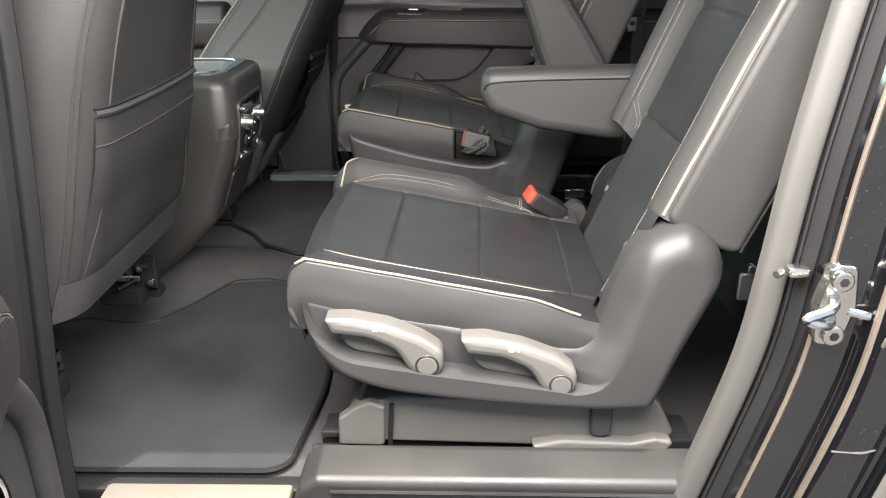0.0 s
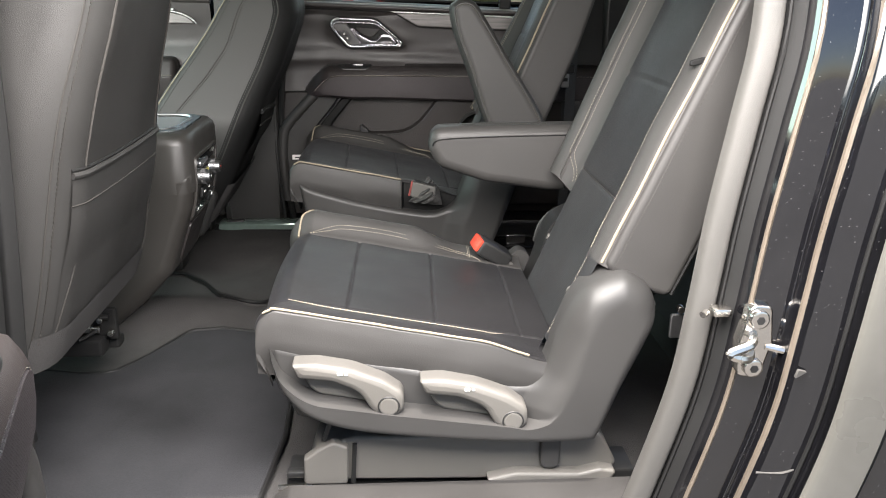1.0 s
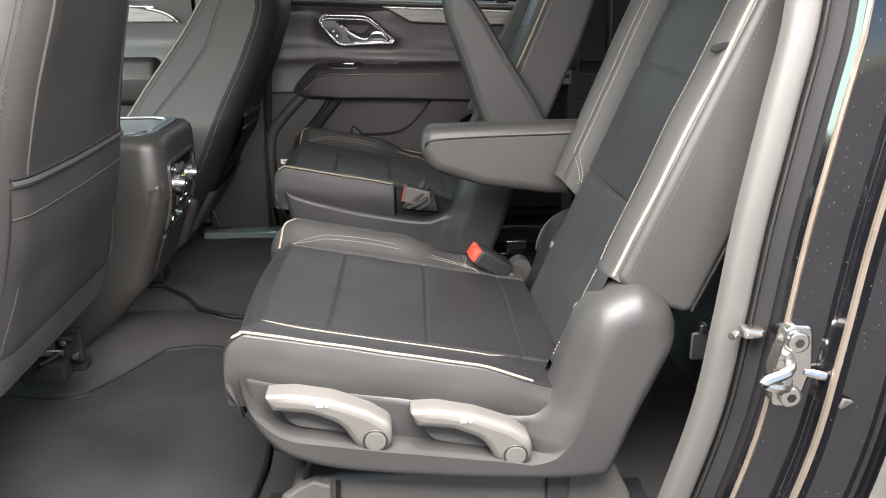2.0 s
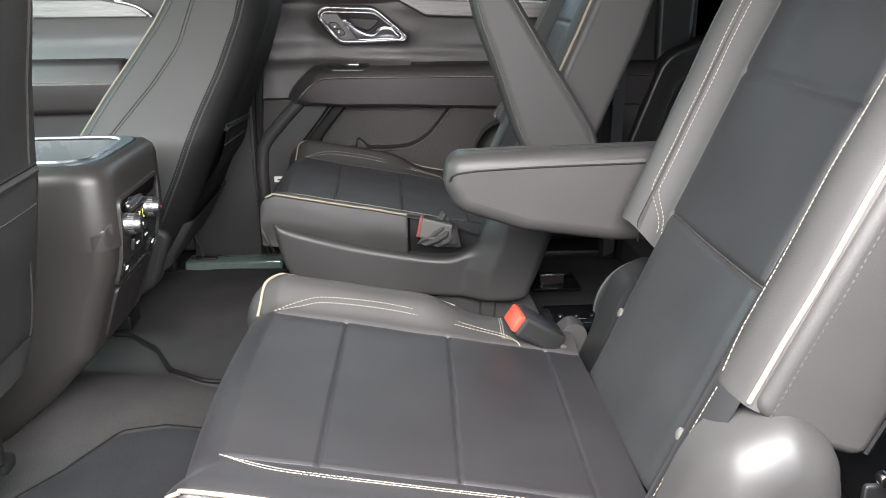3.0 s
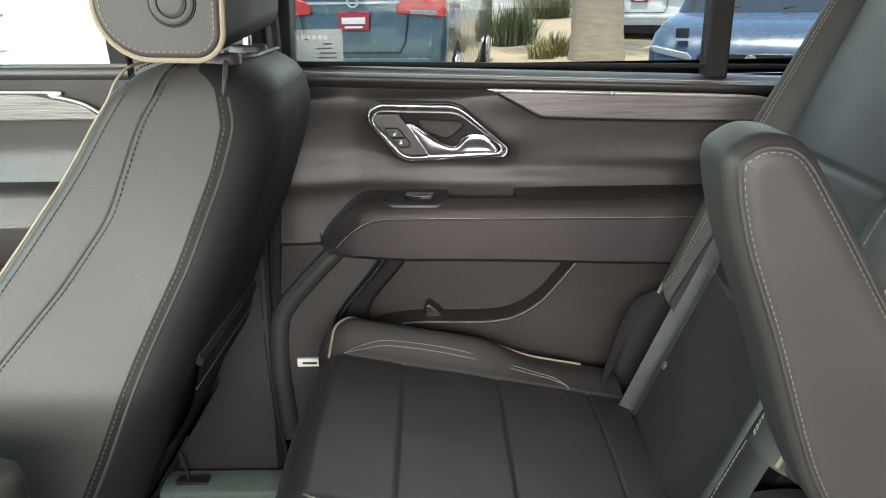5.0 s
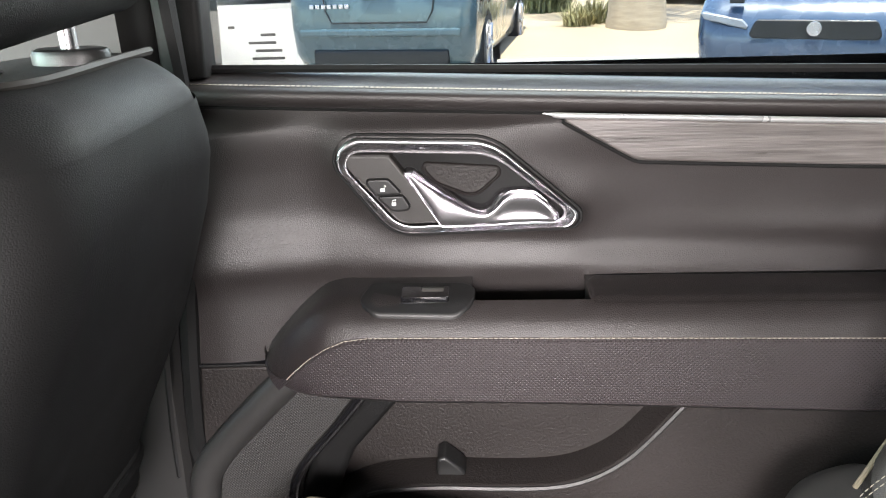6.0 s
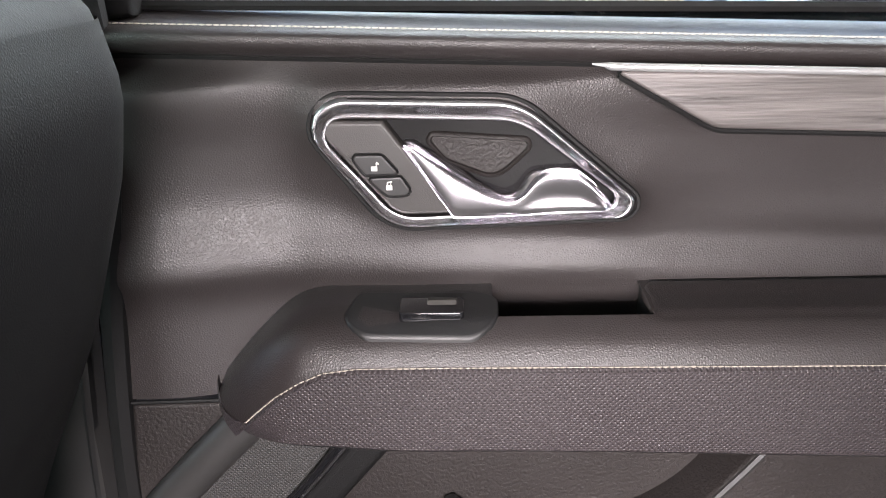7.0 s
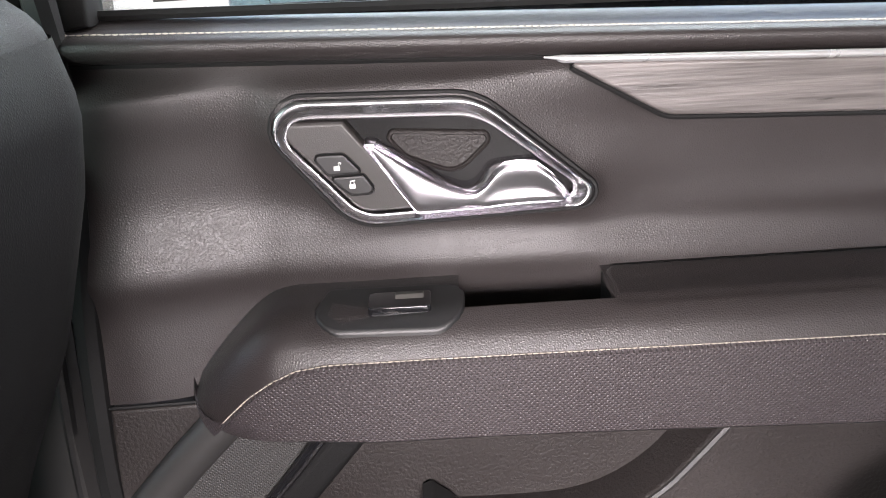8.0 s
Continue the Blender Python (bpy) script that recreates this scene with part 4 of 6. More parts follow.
# ---- second-row captain chairs ----
def captain_chair(far):
    t = thing("captain_chair", "black leather captain chair with its armrest raised, by the far door" if far else "black leather captain chair with cream piping and lowered armrest", "car seat", "captain chairs of the second row")

    def add(name, bm, material, parent=None, label="", angle=40):
        if far:
            for v in bm.verts:
                v.co = Vector((v.co.x - 0.06, 2 * CENTRE - v.co.y, v.co.z + 0.018))
        return part(name, bm, material, parent or t, label, angle)

    Y0, W = 1.07, 0.53

    def zi(x):
        return 1.041 - (x + 0.172) * 0.19

    def bol(d, outer):
        if outer:
            return 0.022 * (1 - smooth(0.012, 0.105, d)) - 0.006 * (1 - math.sqrt(max(0, 1 - max(0, (0.010 - d) / 0.010) ** 2)))
        if d < 0.035:
            return 0.022 + 0.014 * math.sin(math.pi / 2 * d / 0.035) - 0.012 * (1 - math.sqrt(max(0, 1 - max(0, (0.012 - d) / 0.012) ** 2)))
        return 0.018 * (1 + math.cos(math.pi * min(1, (d - 0.035) / 0.055)))

    SEAMS = (-0.058, 0.083, 0.222)

    def cush(s, v):
        bow = 1 - ((v - W / 2) / (W / 2)) ** 2
        xf = -0.186 - 0.014 * bow
        d = min(v, W - v)
        inner = v > W / 2
        R = 0.045 - (0.020 * (1 - smooth(0.0, 0.075, d)) if inner == far else 0.0)
        xt = xf + R
        raised = inner != far
        b = bol(d, not raised)
        crown = 0.006 * max(0, bow - 0.3)
        if s <= 1:
            x = 0.275 + (xt - 0.275) * s
            env = 1 - 0.75 * (smooth(0.05, 0.15, x) if raised else smooth(0.14, 0.25, x))
            z = zi(x) + b * env + crown
            if 0.088 < v < W - 0.088:
                for c in SEAMS:
                    z -= 0.0026 * math.exp(-((x - c - 0.02 * (v - 0.26)) / 0.0020) ** 2)
            z -= 0.0035 * math.exp(-((d - 0.089) / 0.003) ** 2)
            z += 0.0016 * noise.noise(Vector((x * 14, v * 14, 3 if far else 1)))
            return (x, Y0 + v, z)
        th = (s - 1) * math.pi / 2
        if s <= 2:
            env = max(0, 1 - 0.8 * (s - 1))
            rr = R + b * env + crown * (1 - (s - 1))
            return (xt - rr * math.sin(th), Y0 + v, zi(xt) - R + rr * math.cos(th))
        rr = R + b * 0.2
        return (xt - rr + 0.02 * (s - 2), Y0 + v, zi(xt) - R - 0.075 * (s - 2))

    ss = span(0, 1, 230) + span(1, 2, 18)[1:] + span(2, 3, 6)[1:]
    add("seat_insert", sheet(cush, ss, span(0.089, W - 0.089, 96)), INSERT, label="smooth dark leather seat centre")
    for nm, a, b in (("outer_bolster", 0.0, 0.089), ("inner_bolster", W - 0.089, W)):
        # The flat-side bolster looks dimmer: put into its colour with the insert leather.
        bo = add(nm, sheet(cush, ss, span(a, b, 30)), LEATHER if (a == 0) == far else INSERT, label="padded leather bolster with cream piping")
        e = 0.0 if a == 0 else W
        sg = 1 if a == 0 else -1
        # piping: over the bolster's front, then along its edge
        run = ([cush(1.26, e + sg * 0.004), cush(1.20, e + sg * 0.0035), cush(1.14, e + sg * 0.003), cush(1.07, e + sg * 0.003), cush(1.0, e + sg * 0.003)] if (a == 0) != far else [cush(1.40, e + sg * 0.086), cush(1.32, e + sg * 0.066), cush(1.22, e + sg * 0.042), cush(1.12, e + sg * 0.020), cush(1.02, e + sg * 0.007)]) + [cush(s, e + sg * 0.003) for s in span(0.90, 0.13 if a == 0 else 0.416, 24)]
        run = spline([Vector(p) + Vector((-0.001 if k < 5 else 0, -sg * 0.0012, 0.0012)) for k, p in enumerate(run)], 5)
        add("piping", tube(run, 0.0021, 8), CREAM, bo, "cream piping")
        below = [Vector(p) + Vector((0, -sg * 0.0035, -0.0068)) for p in run[12:]]
        add("edge_stitching", stitches(below, 0.0064, 0.0042, 0.0011), DARKTHREAD if a == 0 else PALETHREAD, bo)
        line = [(1.05, 0.087), (0.93, 0.068), (0.84, 0.060), (0.6, 0.059), (0.32, 0.060), (0.25, 0.066), (0.21, 0.080), (0.20, 0.088)]
        for off in (0.0, 0.006):
            add("stitching", stitches(spline([Vector(cush(s, e + sg * (d + off if d < 0.08 else d))) for s, d in line], 6), 0.0056, 0.0042, 0.0007, lift=(0, 0, 0.0010)), THREAD, bo, "cream double stitching")
        # side wall of the cushion
        def wall(s, k):
            x, y, z = cush(s, e + sg * 0.0005)
            zb = min(z, 0.955 - 0.15 * (x + 0.17))
            f = k / 10
            return (x, y - sg * (0.003 + 0.007 * math.sin(math.pi * min(1, f * 1.2))) + 0.002 * sg * noise.noise(Vector((x * 12, k * 0.5, 5))), z + (zb - z) * f)
        if a == 0:
            add("side_panel", sheet(wall, ss, range(11)), LEATHER, bo)
        else:
            add("side_panel", sheet(wall, [0.416] + [s for s in ss if s > 0.418], range(11)), LEATHER, bo)
            add("notch_panel", sheet(lambda s, k: tuple(Vector(wall(s, k)) + Vector((0, sg * (0.016 if s < 0.40 else 0.016 - (s - 0.40)), 0))), [s for s in ss if s < 0.416] + [0.416], range(11)), DARKLEATHER, bo, "recessed panel behind the buckle")
            add("notch_welt", tube([Vector(wall(0.416, k)) + Vector((0, -sg * 0.001, 0)) for k in range(11)], 0.0022, 8), LEATHER, bo)
    for off in (0.0, 0.008):
        s = 0.33 + off
        add("cross_stitching", stitches([Vector(cush(s - 0.08, W - d)) for d in span(0.012, 0.075, 8)], 0.0056, 0.0042, 0.0007, lift=(0, 0, 0.0006)), THREAD, t)
    add("cushion_base", box(-0.15, 0.28, Y0 + 0.02, Y0 + W - 0.02, 0.86, 0.95, 0.02), BLACKPLASTIC)

    # plastic side shields that sweep up into the hinge covers
    RIM = ((-0.171, 1.010), (-0.102, 0.992), (0.015, 0.970), (0.10, 0.952), (0.169, 0.937), (0.196, 0.931), (0.221, 0.938), (0.242, 0.962), (0.257, 1.008), (0.275, 1.061), (0.298, 1.095), (0.331, 1.113), (0.357, 1.115), (0.388, 1.094), (0.404, 1.064))
    FOOT = ((-0.171, 1.003), (-0.160, 0.955), (-0.135, 0.922), (-0.103, 0.898), (-0.037, 0.877), (0.098, 0.860), (0.227, 0.851), (0.305, 0.851), (0.322, 0.860), (0.354, 0.934), (0.390, 1.017), (0.404, 1.058))
    FARRIM = ((-0.171, 1.012), (-0.141, 0.994), (-0.035, 0.962), (0.061, 0.941), (0.158, 0.926), (0.199, 0.932), (0.234, 0.956), (0.250, 0.996), (0.275, 1.051), (0.309, 1.073), (0.350, 1.079), (0.385, 1.070), (0.404, 1.045))
    FARFOOT = ((-0.171, 1.004), (-0.165, 0.985), (-0.151, 0.921), (-0.129, 0.888), (-0.098, 0.871), (0.009, 0.858), (0.175, 0.842), (0.311, 0.836), (0.345, 0.870), (0.404, 1.038))
    LIP = ((-0.171, 0.998), (-0.155, 0.962), (-0.142, 0.943), (-0.102, 0.925), (0.014, 0.906), (0.183, 0.882), (0.222, 0.874), (0.26, 0.872), (0.404, 0.90))

    def swept_shield(rim, foot, e, sg, pocket):
        """Shield and hinge cover in one skin; with a pocket the wall behind the levers stands back above a shelf."""
        up = np.array([p[:2] for p in spline([Vector((a, b)) for a, b in rim], 6)])
        lo = np.array([p[:2] for p in spline([Vector((a, b)) for a, b in foot], 6)])

        def far_from(curve, x, z):
            a, b, p = curve[:-1], curve[1:], np.array((x, z))
            d = b - a
            k = np.clip(((p - a) * d).sum(1) / np.maximum((d * d).sum(1), 1e-12), 0, 1)
            return float(np.sqrt((((a + d * k[:, None]) - p) ** 2).sum(1)).min())
        bm = bmesh.new()
        grid = []
        for x in [-0.171 + 0.071 * (k / 26) ** 1.6 for k in range(26)] + span(-0.10, 0.19, 46) + span(0.194, 0.380, 56) + [0.380 + 0.024 * (1 - (1 - k / 12) ** 2) for k in range(1, 13)]:
            zt, zb = float(np.interp(x, up[:, 0], up[:, 1])), float(np.interp(x, lo[:, 0], lo[:, 1]))
            zl = min(max(lerp(LIP, x), zb + 0.3 * (zt - zb)), zb + 0.75 * (zt - zb)) if pocket else zb + 0.3 * (zt - zb)
            zs = span(zb, zl, 12) + ([zl + 0.0012, zl + 0.0024, zl + 0.0036] if pocket and zt - zl > 0.012 else [zl + (zt - zl) * f for f in (0.02, 0.04, 0.06)])
            top = zs[-1]
            zs += [top + (zt - top) * (1 - (1 - k / 34) ** 1.5) for k in range(1, 35)]
            nose = math.sqrt(max(0.0, 1 - max(0.0, (-0.118 - x) / 0.0535) ** 2))
            col = [bm.verts.new((x, e + sg * 0.04, zb + 0.0005))]
            for k, z in enumerate(zs):
                xs = lerp(((0.86, 0.196), (0.90, 0.200), (0.95, 0.222), (1.02, 0.236), (1.10, 0.24)), z)
                f = smooth(0.0, 0.062, x - xs)
                deep = (0.012 + 0.036 * nose) if k <= 12 or not pocket else (0.010 + 0.038 * f)
                if pocket and 12 < k < 16:
                    deep = (0.010 + 0.038 * f) + (0.002 + 0.036 * nose - 0.038 * f) * max(0.0, 1 - (k - 12) / 3)
                if not pocket:
                    deep = 0.010 + 0.010 * nose + 0.022 * f
                dt, db = far_from(up, x, z), far_from(lo, x, z)
                rt = 0.013 + 0.027 * smooth(0.20, 0.29, x)
                rb = 0.011 + 0.010 * smooth(0.30, 0.36, x)
                deep -= rt * (1 - math.sqrt(max(0.0, 1 - max(0.0, 1 - dt / rt) ** 2))) + rb * (1 - math.sqrt(max(0.0, 1 - max(0.0, 1 - db / rb) ** 2)))
                deep -= 0.006 * smooth(0.30, 0.404, x)
                col.append(bm.verts.new((x, e - sg * deep, z)))
            col.append(bm.verts.new((x, e + sg * 0.035, zt - 0.0005)))
            grid.append(col)
        for c0, c1 in zip(grid, grid[1:]):
            for k in range(len(c0) - 1):
                bm.faces.new((c0[k], c1[k], c1[k + 1], c0[k + 1]))
        return bm

    for side in ("outer", "inner"):
        sg, e = (1, Y0) if side == "outer" else (-1, Y0 + W)
        eh = e
        if side == "outer":
            sh = add("outer_shield", swept_shield(RIM, FOOT, e + (0.045 if far else 0.0), 1, True), PLASTIC, label="grained plastic seat shield sweeping up into the hinge cover", angle=60)
        elif far:
            sh = add("inner_shield", swept_shield(FARRIM, FARFOOT, e, -1, False), PLASTIC, label="dark plastic seat shield with a raised rim", angle=60)
        else:
            out = rounded([(-0.170, 1.020, 0.006), (-0.165, 0.975, 0.03), (-0.150, 0.910, 0.03), (-0.100, 0.872, 0.05), (0.06, 0.847, 0.1), (0.30, 0.832, 0.02), (0.30, 1.00, 0.02), (0.235, 0.945, 0.03), (0.165, 0.948, 0.04), (0.04, 0.980, 0.1)], 0.02, 7)
            sh = add("inner_shield", plate(out, e + 0.012, e - 0.03, 0.012, 4), PLASTIC, label="grained plastic seat shield")
            eh = e - 0.052
            bulb = rounded([(0.278, 0.816, 0.02), (0.358, 0.808, 0.02), (0.385, 0.831, 0.03), (0.464, 1.026, 0.03), (0.445, 1.066, 0.05), (0.375, 1.088, 0.04), (0.328, 1.061, 0.05), (0.298, 0.961, 0.06), (0.282, 0.921, 0.03)], 0.02, 8)
            add("hinge_cover", plate(bulb, eh + 0.044, eh - 0.055, 0.038, 8), BLACKPLASTIC, sh, "rounded hinge cover")
        if side == "outer":
            for x, z in ((0.0, 0.006), (0.186, -0.024)):
                lev = rounded([(-0.137 + x, 0.983 + z, 0.003), (-0.100 + x, 0.984 + z, 0.03), (-0.051 + x, 0.974 + z, 0.06), (-0.002 + x, 0.954 + z, 0.05), (0.026 + x, 0.934 + z, 0.02), (0.027 + x, 0.900 + z, 0.022), (-0.005 + x, 0.890 + z, 0.022), (-0.024 + x, 0.910 + z, 0.03), (-0.040 + x, 0.938 + z, 0.04), (-0.078 + x, 0.955 + z, 0.04), (-0.127 + x, 0.961 + z, 0.006)], 0.01, 7)
                le = add("lever", plate(lev, e - 0.043, e - 0.008, 0.007, 4, dome=0.001), GREYPLASTIC, sh, "grey plastic seat lever")
                add("pivot_cap", disc((0.004 + x, 0.914 + z), 0.0145, e - 0.0455, e - 0.03, n=28), GREYPLASTIC, le)
                ring = [(0.004 + x + 0.0155 * math.cos(a), e - 0.0442, 0.914 + z + 0.0155 * math.sin(a)) for a in span(0, 6.28, 28)[:-1]]
                add("cap_groove", tube(ring, 0.0012, 6, closed=True, up=(0, 1, 0)), BLACKPLASTIC, le)
                add("lever_foot", plate(rounded([(-0.125 + x, 0.962 + z), (-0.04 + x, 0.945 + z), (-0.005 + x, 0.905 + z), (-0.11 + x, 0.925 + z, 0.03)], 0.01), e - 0.018, e - 0.005, 0.004), GREYPLASTIC, le)
                bm = box(-0.070 + x, -0.062 + x, e - 0.0452, e - 0.0435, 0.9665 + z, 0.9715 + z, 0.0008)
                box(-0.059 + x, -0.055 + x, e - 0.0452, e - 0.0435, 0.9665 + z, 0.9700 + z, 0.0008, bm)
                add("lever_mark", bm, WHITE, le, "white seat symbol")
        # arc slot on the hinge cover
        if side == "inner" and not far:
            arc = [(0.386 + 0.072 * math.cos(a), eh + 0.026, 0.990 + 0.082 * math.sin(a)) for a in span(1.5, 3.1, 16)]
            add("cover_slot", tube(arc, 0.0045, 6, up=(0, 1, 0)), RUBBER, sh, "curved slot")
            add("slot_lip", tube([(x - 0.004, y + 0.001, z + 0.003) for x, y, z in arc], 0.0022, 6, up=(0, 1, 0)), PLASTIC, sh)

    # rails; the near covers' stronger light is put into a lighter plastic
    for side, v in (("outer", 0.045), ("inner", W - 0.045)):
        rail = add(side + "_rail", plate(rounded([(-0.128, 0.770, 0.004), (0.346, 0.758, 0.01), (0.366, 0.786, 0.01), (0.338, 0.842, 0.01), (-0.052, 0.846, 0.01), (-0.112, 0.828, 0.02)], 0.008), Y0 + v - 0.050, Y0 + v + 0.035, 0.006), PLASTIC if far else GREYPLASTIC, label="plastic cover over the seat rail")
        add("track", box(-0.16, 0.40, Y0 + v - 0.04, Y0 + v + 0.03, 0.726, 0.768, 0.004), BLACKPLASTIC, rail, "black steel seat track")
        f = v - 0.055 if side == "outer" else v + 0.04
        y = Y0 + f
        sgn = -1 if side == "outer" else 1
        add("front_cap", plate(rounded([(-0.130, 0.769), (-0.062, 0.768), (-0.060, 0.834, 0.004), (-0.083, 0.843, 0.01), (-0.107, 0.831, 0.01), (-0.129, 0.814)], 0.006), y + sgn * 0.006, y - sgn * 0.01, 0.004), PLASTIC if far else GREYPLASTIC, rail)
        add("cap_gap", tube([(-0.054, y + sgn * 0.001, 0.768), (-0.050, y + sgn * 0.001, 0.838)], 0.004, 6), RUBBER, rail)
        add("tab", plate(rounded([(0.240, 0.786, 0.012), (0.272, 0.786, 0.012), (0.272, 0.845), (0.240, 0.845)], 0.008), y + sgn * 0.006, y - sgn * 0.005, 0.004), PLASTIC, rail)
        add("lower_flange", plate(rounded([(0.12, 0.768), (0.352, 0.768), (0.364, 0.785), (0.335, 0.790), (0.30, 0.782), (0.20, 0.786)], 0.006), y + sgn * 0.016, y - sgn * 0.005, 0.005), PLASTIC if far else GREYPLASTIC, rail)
        add("latch", box(-0.158, -0.124, y - 0.004 * sgn, y + 0.02, 0.775, 0.786, 0.003), BLACKPLASTIC, rail)
        add("latch_pin", tube([(-0.172, y + 0.005, 0.758), (-0.120, y + 0.005, 0.760)], 0.005, 6), STEEL, rail)
        add("spring", tube([(-0.098, y + 0.012, 0.838), (-0.088, y + 0.012, 0.868)], 0.004, 6), BLACKPLASTIC, rail)
    add("under_frame", box(-0.10, 0.33, Y0 + 0.10, Y0 + W - 0.10, 0.80, 0.88, 0.01), BLACKPLASTIC)

    # backrest in its own leaning axes: s up the back, h forwards
    B, A, N = Vector((0.32, 0, 1.12)), Vector((0.394, 0, 0.919)), Vector((-0.919, 0, 0.394))

    def narrow(s):
        return 0.0 if far else 0.062 - 0.017 * smooth(0.08, 0.35, s)

    def hv(v):
        d = min(v, W - v)
        if d < 0.04:
            return 0.012 * math.sin(math.pi / 2 * d / 0.04) - 0.010 * (1 - math.sqrt(max(0, 1 - max(0, (0.012 - d) / 0.012) ** 2)))
        return -0.030 + 0.021 * (1 + math.cos(math.pi * min(1, (d - 0.04) / 0.09)))

    def back(s, v, lift=0.0):
        h = hv(v) + lift
        d = min(v, W - v)
        if d > 0.12:
            h += 0.008 * (1 - ((v - W / 2) / 0.15) ** 2)
            for c in (0.078, 0.272):
                h -= 0.0035 * math.exp(-((s - c) / 0.0032) ** 2)
        h -= 0.004 * math.exp(-((d - 0.127) / 0.003) ** 2)
        h -= 0.10 * smooth(0.49, 0.565, s) ** 2
        h += 0.0015 * noise.noise(Vector((s * 12, v * 12, 8 if far else 6)))
        p = B + A * s + N * h
        return (p.x + (0.10 * max(0, s - 0.15) * max(0, 0.15 - v) / 0.15 if far else 0), Y0 + v - narrow(s) * max(0, v - 0.38) / (W - 0.38) + (0.068 * max(0, 0.15 - v) / 0.15 if far else 0), p.z)

    top = span(0.0, 0.565, 130)
    bk = add("backrest", sheet(back, [s for s in top if s > 0.074], span(0.127, W - 0.127, 60)), INSERT, label="dark leather backrest centre")
    add("lower_insert", sheet(lambda s, v: back(s, v, -0.045 * smooth(0.395, 0.435, v) ** 2 if not far else 0.0), span(-0.17, 0.078, 60), span(0.085 if far else 0.048, 0.462 if far else 0.43, 70)), RIBBED, bk, "finely ribbed lower backrest")
    add("insert_seam", tube([Vector(back(0.0785, v, 0.0005)) for v in span(0.127, W - 0.127, 40)], 0.0012, 6), DARKTHREAD, bk)
    for nm, a, b in (("back_outer_bolster", 0.0, 0.127), ("back_inner_bolster", W - 0.127, W)):
        lo = (lambda v: 0.045 * (1 - smooth(0.0, 0.10, v)) if far and a == 0 else 0.0) if a == 0 or far else (lambda v: 0.040 - 0.014 * smooth(0.06, 0.125, W - v))
        bo = add(nm, sheet(lambda s, v: back(max(s, lo(v)), v), top, span(a, b, 36)), LEATHER, label="leather backrest bolster with cream piping")
        e = 0.0 if a == 0 else W
        sg = 1 if a == 0 else -1
        run = spline([Vector(back(s, e + sg * 0.004, 0.002)) for s in span(0.004 if a == 0 or far else 0.043, 0.49, 30)], 2)
        add("piping", tube(run, 0.0023, 8), CREAM, bo, "cream piping")
        st = [Vector(back(s, e + sg * 0.0005)) - N * 0.010 + Vector((0, -sg * 0.006, 0)) for s in span(0.0 if a == 0 or far else 0.05, 0.49, 30)]
        add("edge_stitching", stitches(st, 0.0066, 0.0042, 0.0014), DARKTHREAD, bo)
        for off in ((0.0,) if a == 0 and not far else (0.0, 0.006)):
            add("stitching", stitches([Vector(back(s, e + sg * (0.062 + off - 0.016 * smooth(0.06, 0.0, s) if a == 0 or far else 0.074 + off * 1.8 + 0.04 * smooth(0.10, 0.045, s)), 0.0006)) for s in span(0.01 if a == 0 or far else 0.045, 0.47, 60)], 0.0058, 0.0042, 0.0007), THREAD, bo, "cream stitching")
        # lower flank between bolster and hinge
        flank = sheet(lambda s, v: back(s, v), span(-0.15, 0.004, 20), span(e + sg * 0.010, e + sg * 0.125, 20))
        if (a != 0) != far:
            flank.free()
        else:
            add("lower_flank", flank, INSERT, bo)
            add("flank_stitching", stitches([Vector(back(s, e + sg * (0.060 if far else 0.040), 0.0010)) for s in span(-0.14, -0.004, 16)], 0.006, 0.0042, 0.0008), PALETHREAD, bo)
        # side of the backrest
        up = 0.0 if a == 0 or far else 0.036
        q = [B + A * s + N * h for s, h in ((0.0 + up, -0.003), (-0.012 + up, -0.06), (-0.006 + up, -0.118), (0.30, -0.112), (0.55, -0.085), (0.565, -0.05), (0.55, -0.02), (0.47, -0.003))]
        sd = plate(rounded([(p.x, p.z) for p in q], 0.016, 6), Y0 + e - sg * 0.006, Y0 + e + sg * 0.05, 0.010, 4)
        if far and a == 0:
            for v in sd.verts:
                v.co.y += 0.068
                v.co.x += 0.10 * max(0, (v.co - B).dot(A) - 0.15)
        if not far and a != 0:
            for v in sd.verts:
                v.co.y -= narrow((v.co - B).dot(A))
        add("side_panel", sd, LEATHER, bo)
        if a == 0 and not far:
            rear_edge = [B + A * s + N * -0.1165 + Vector((0, Y0 + e - sg * 0.003, 0)) for s in span(0.0, 0.5, 20)]
            add("rear_welt", tube(rear_edge, 0.0028, 6), DARKLEATHER, bo)
    q = [B + A * s + N * h for s, h in ((-0.10, -0.045), (-0.06, -0.112), (0.30, -0.110), (0.55, -0.085), (0.565, -0.06), (0.50, -0.045))]
    add("back_shell", plate(rounded([(p.x, p.z) for p in q], 0.012, 5), Y0 + (0.14 if far else 0.03), Y0 + W - (0.06 if far else 0.14), 0.004, 2, back=True), DARKLEATHER, bk)
    if not far:
        p = B + A * 0.315 + N * 0.004
        add("fabric_tag", plate(rounded([(p.x - 0.016, p.z - 0.004), (p.x + 0.010, p.z + 0.002), (p.x + 0.008, p.z + 0.010), (p.x - 0.014, p.z + 0.004)], 0.002), Y0 + 0.008, Y0 + 0.014, 0.001), DARKLEATHER, bk, "small sewn tag")
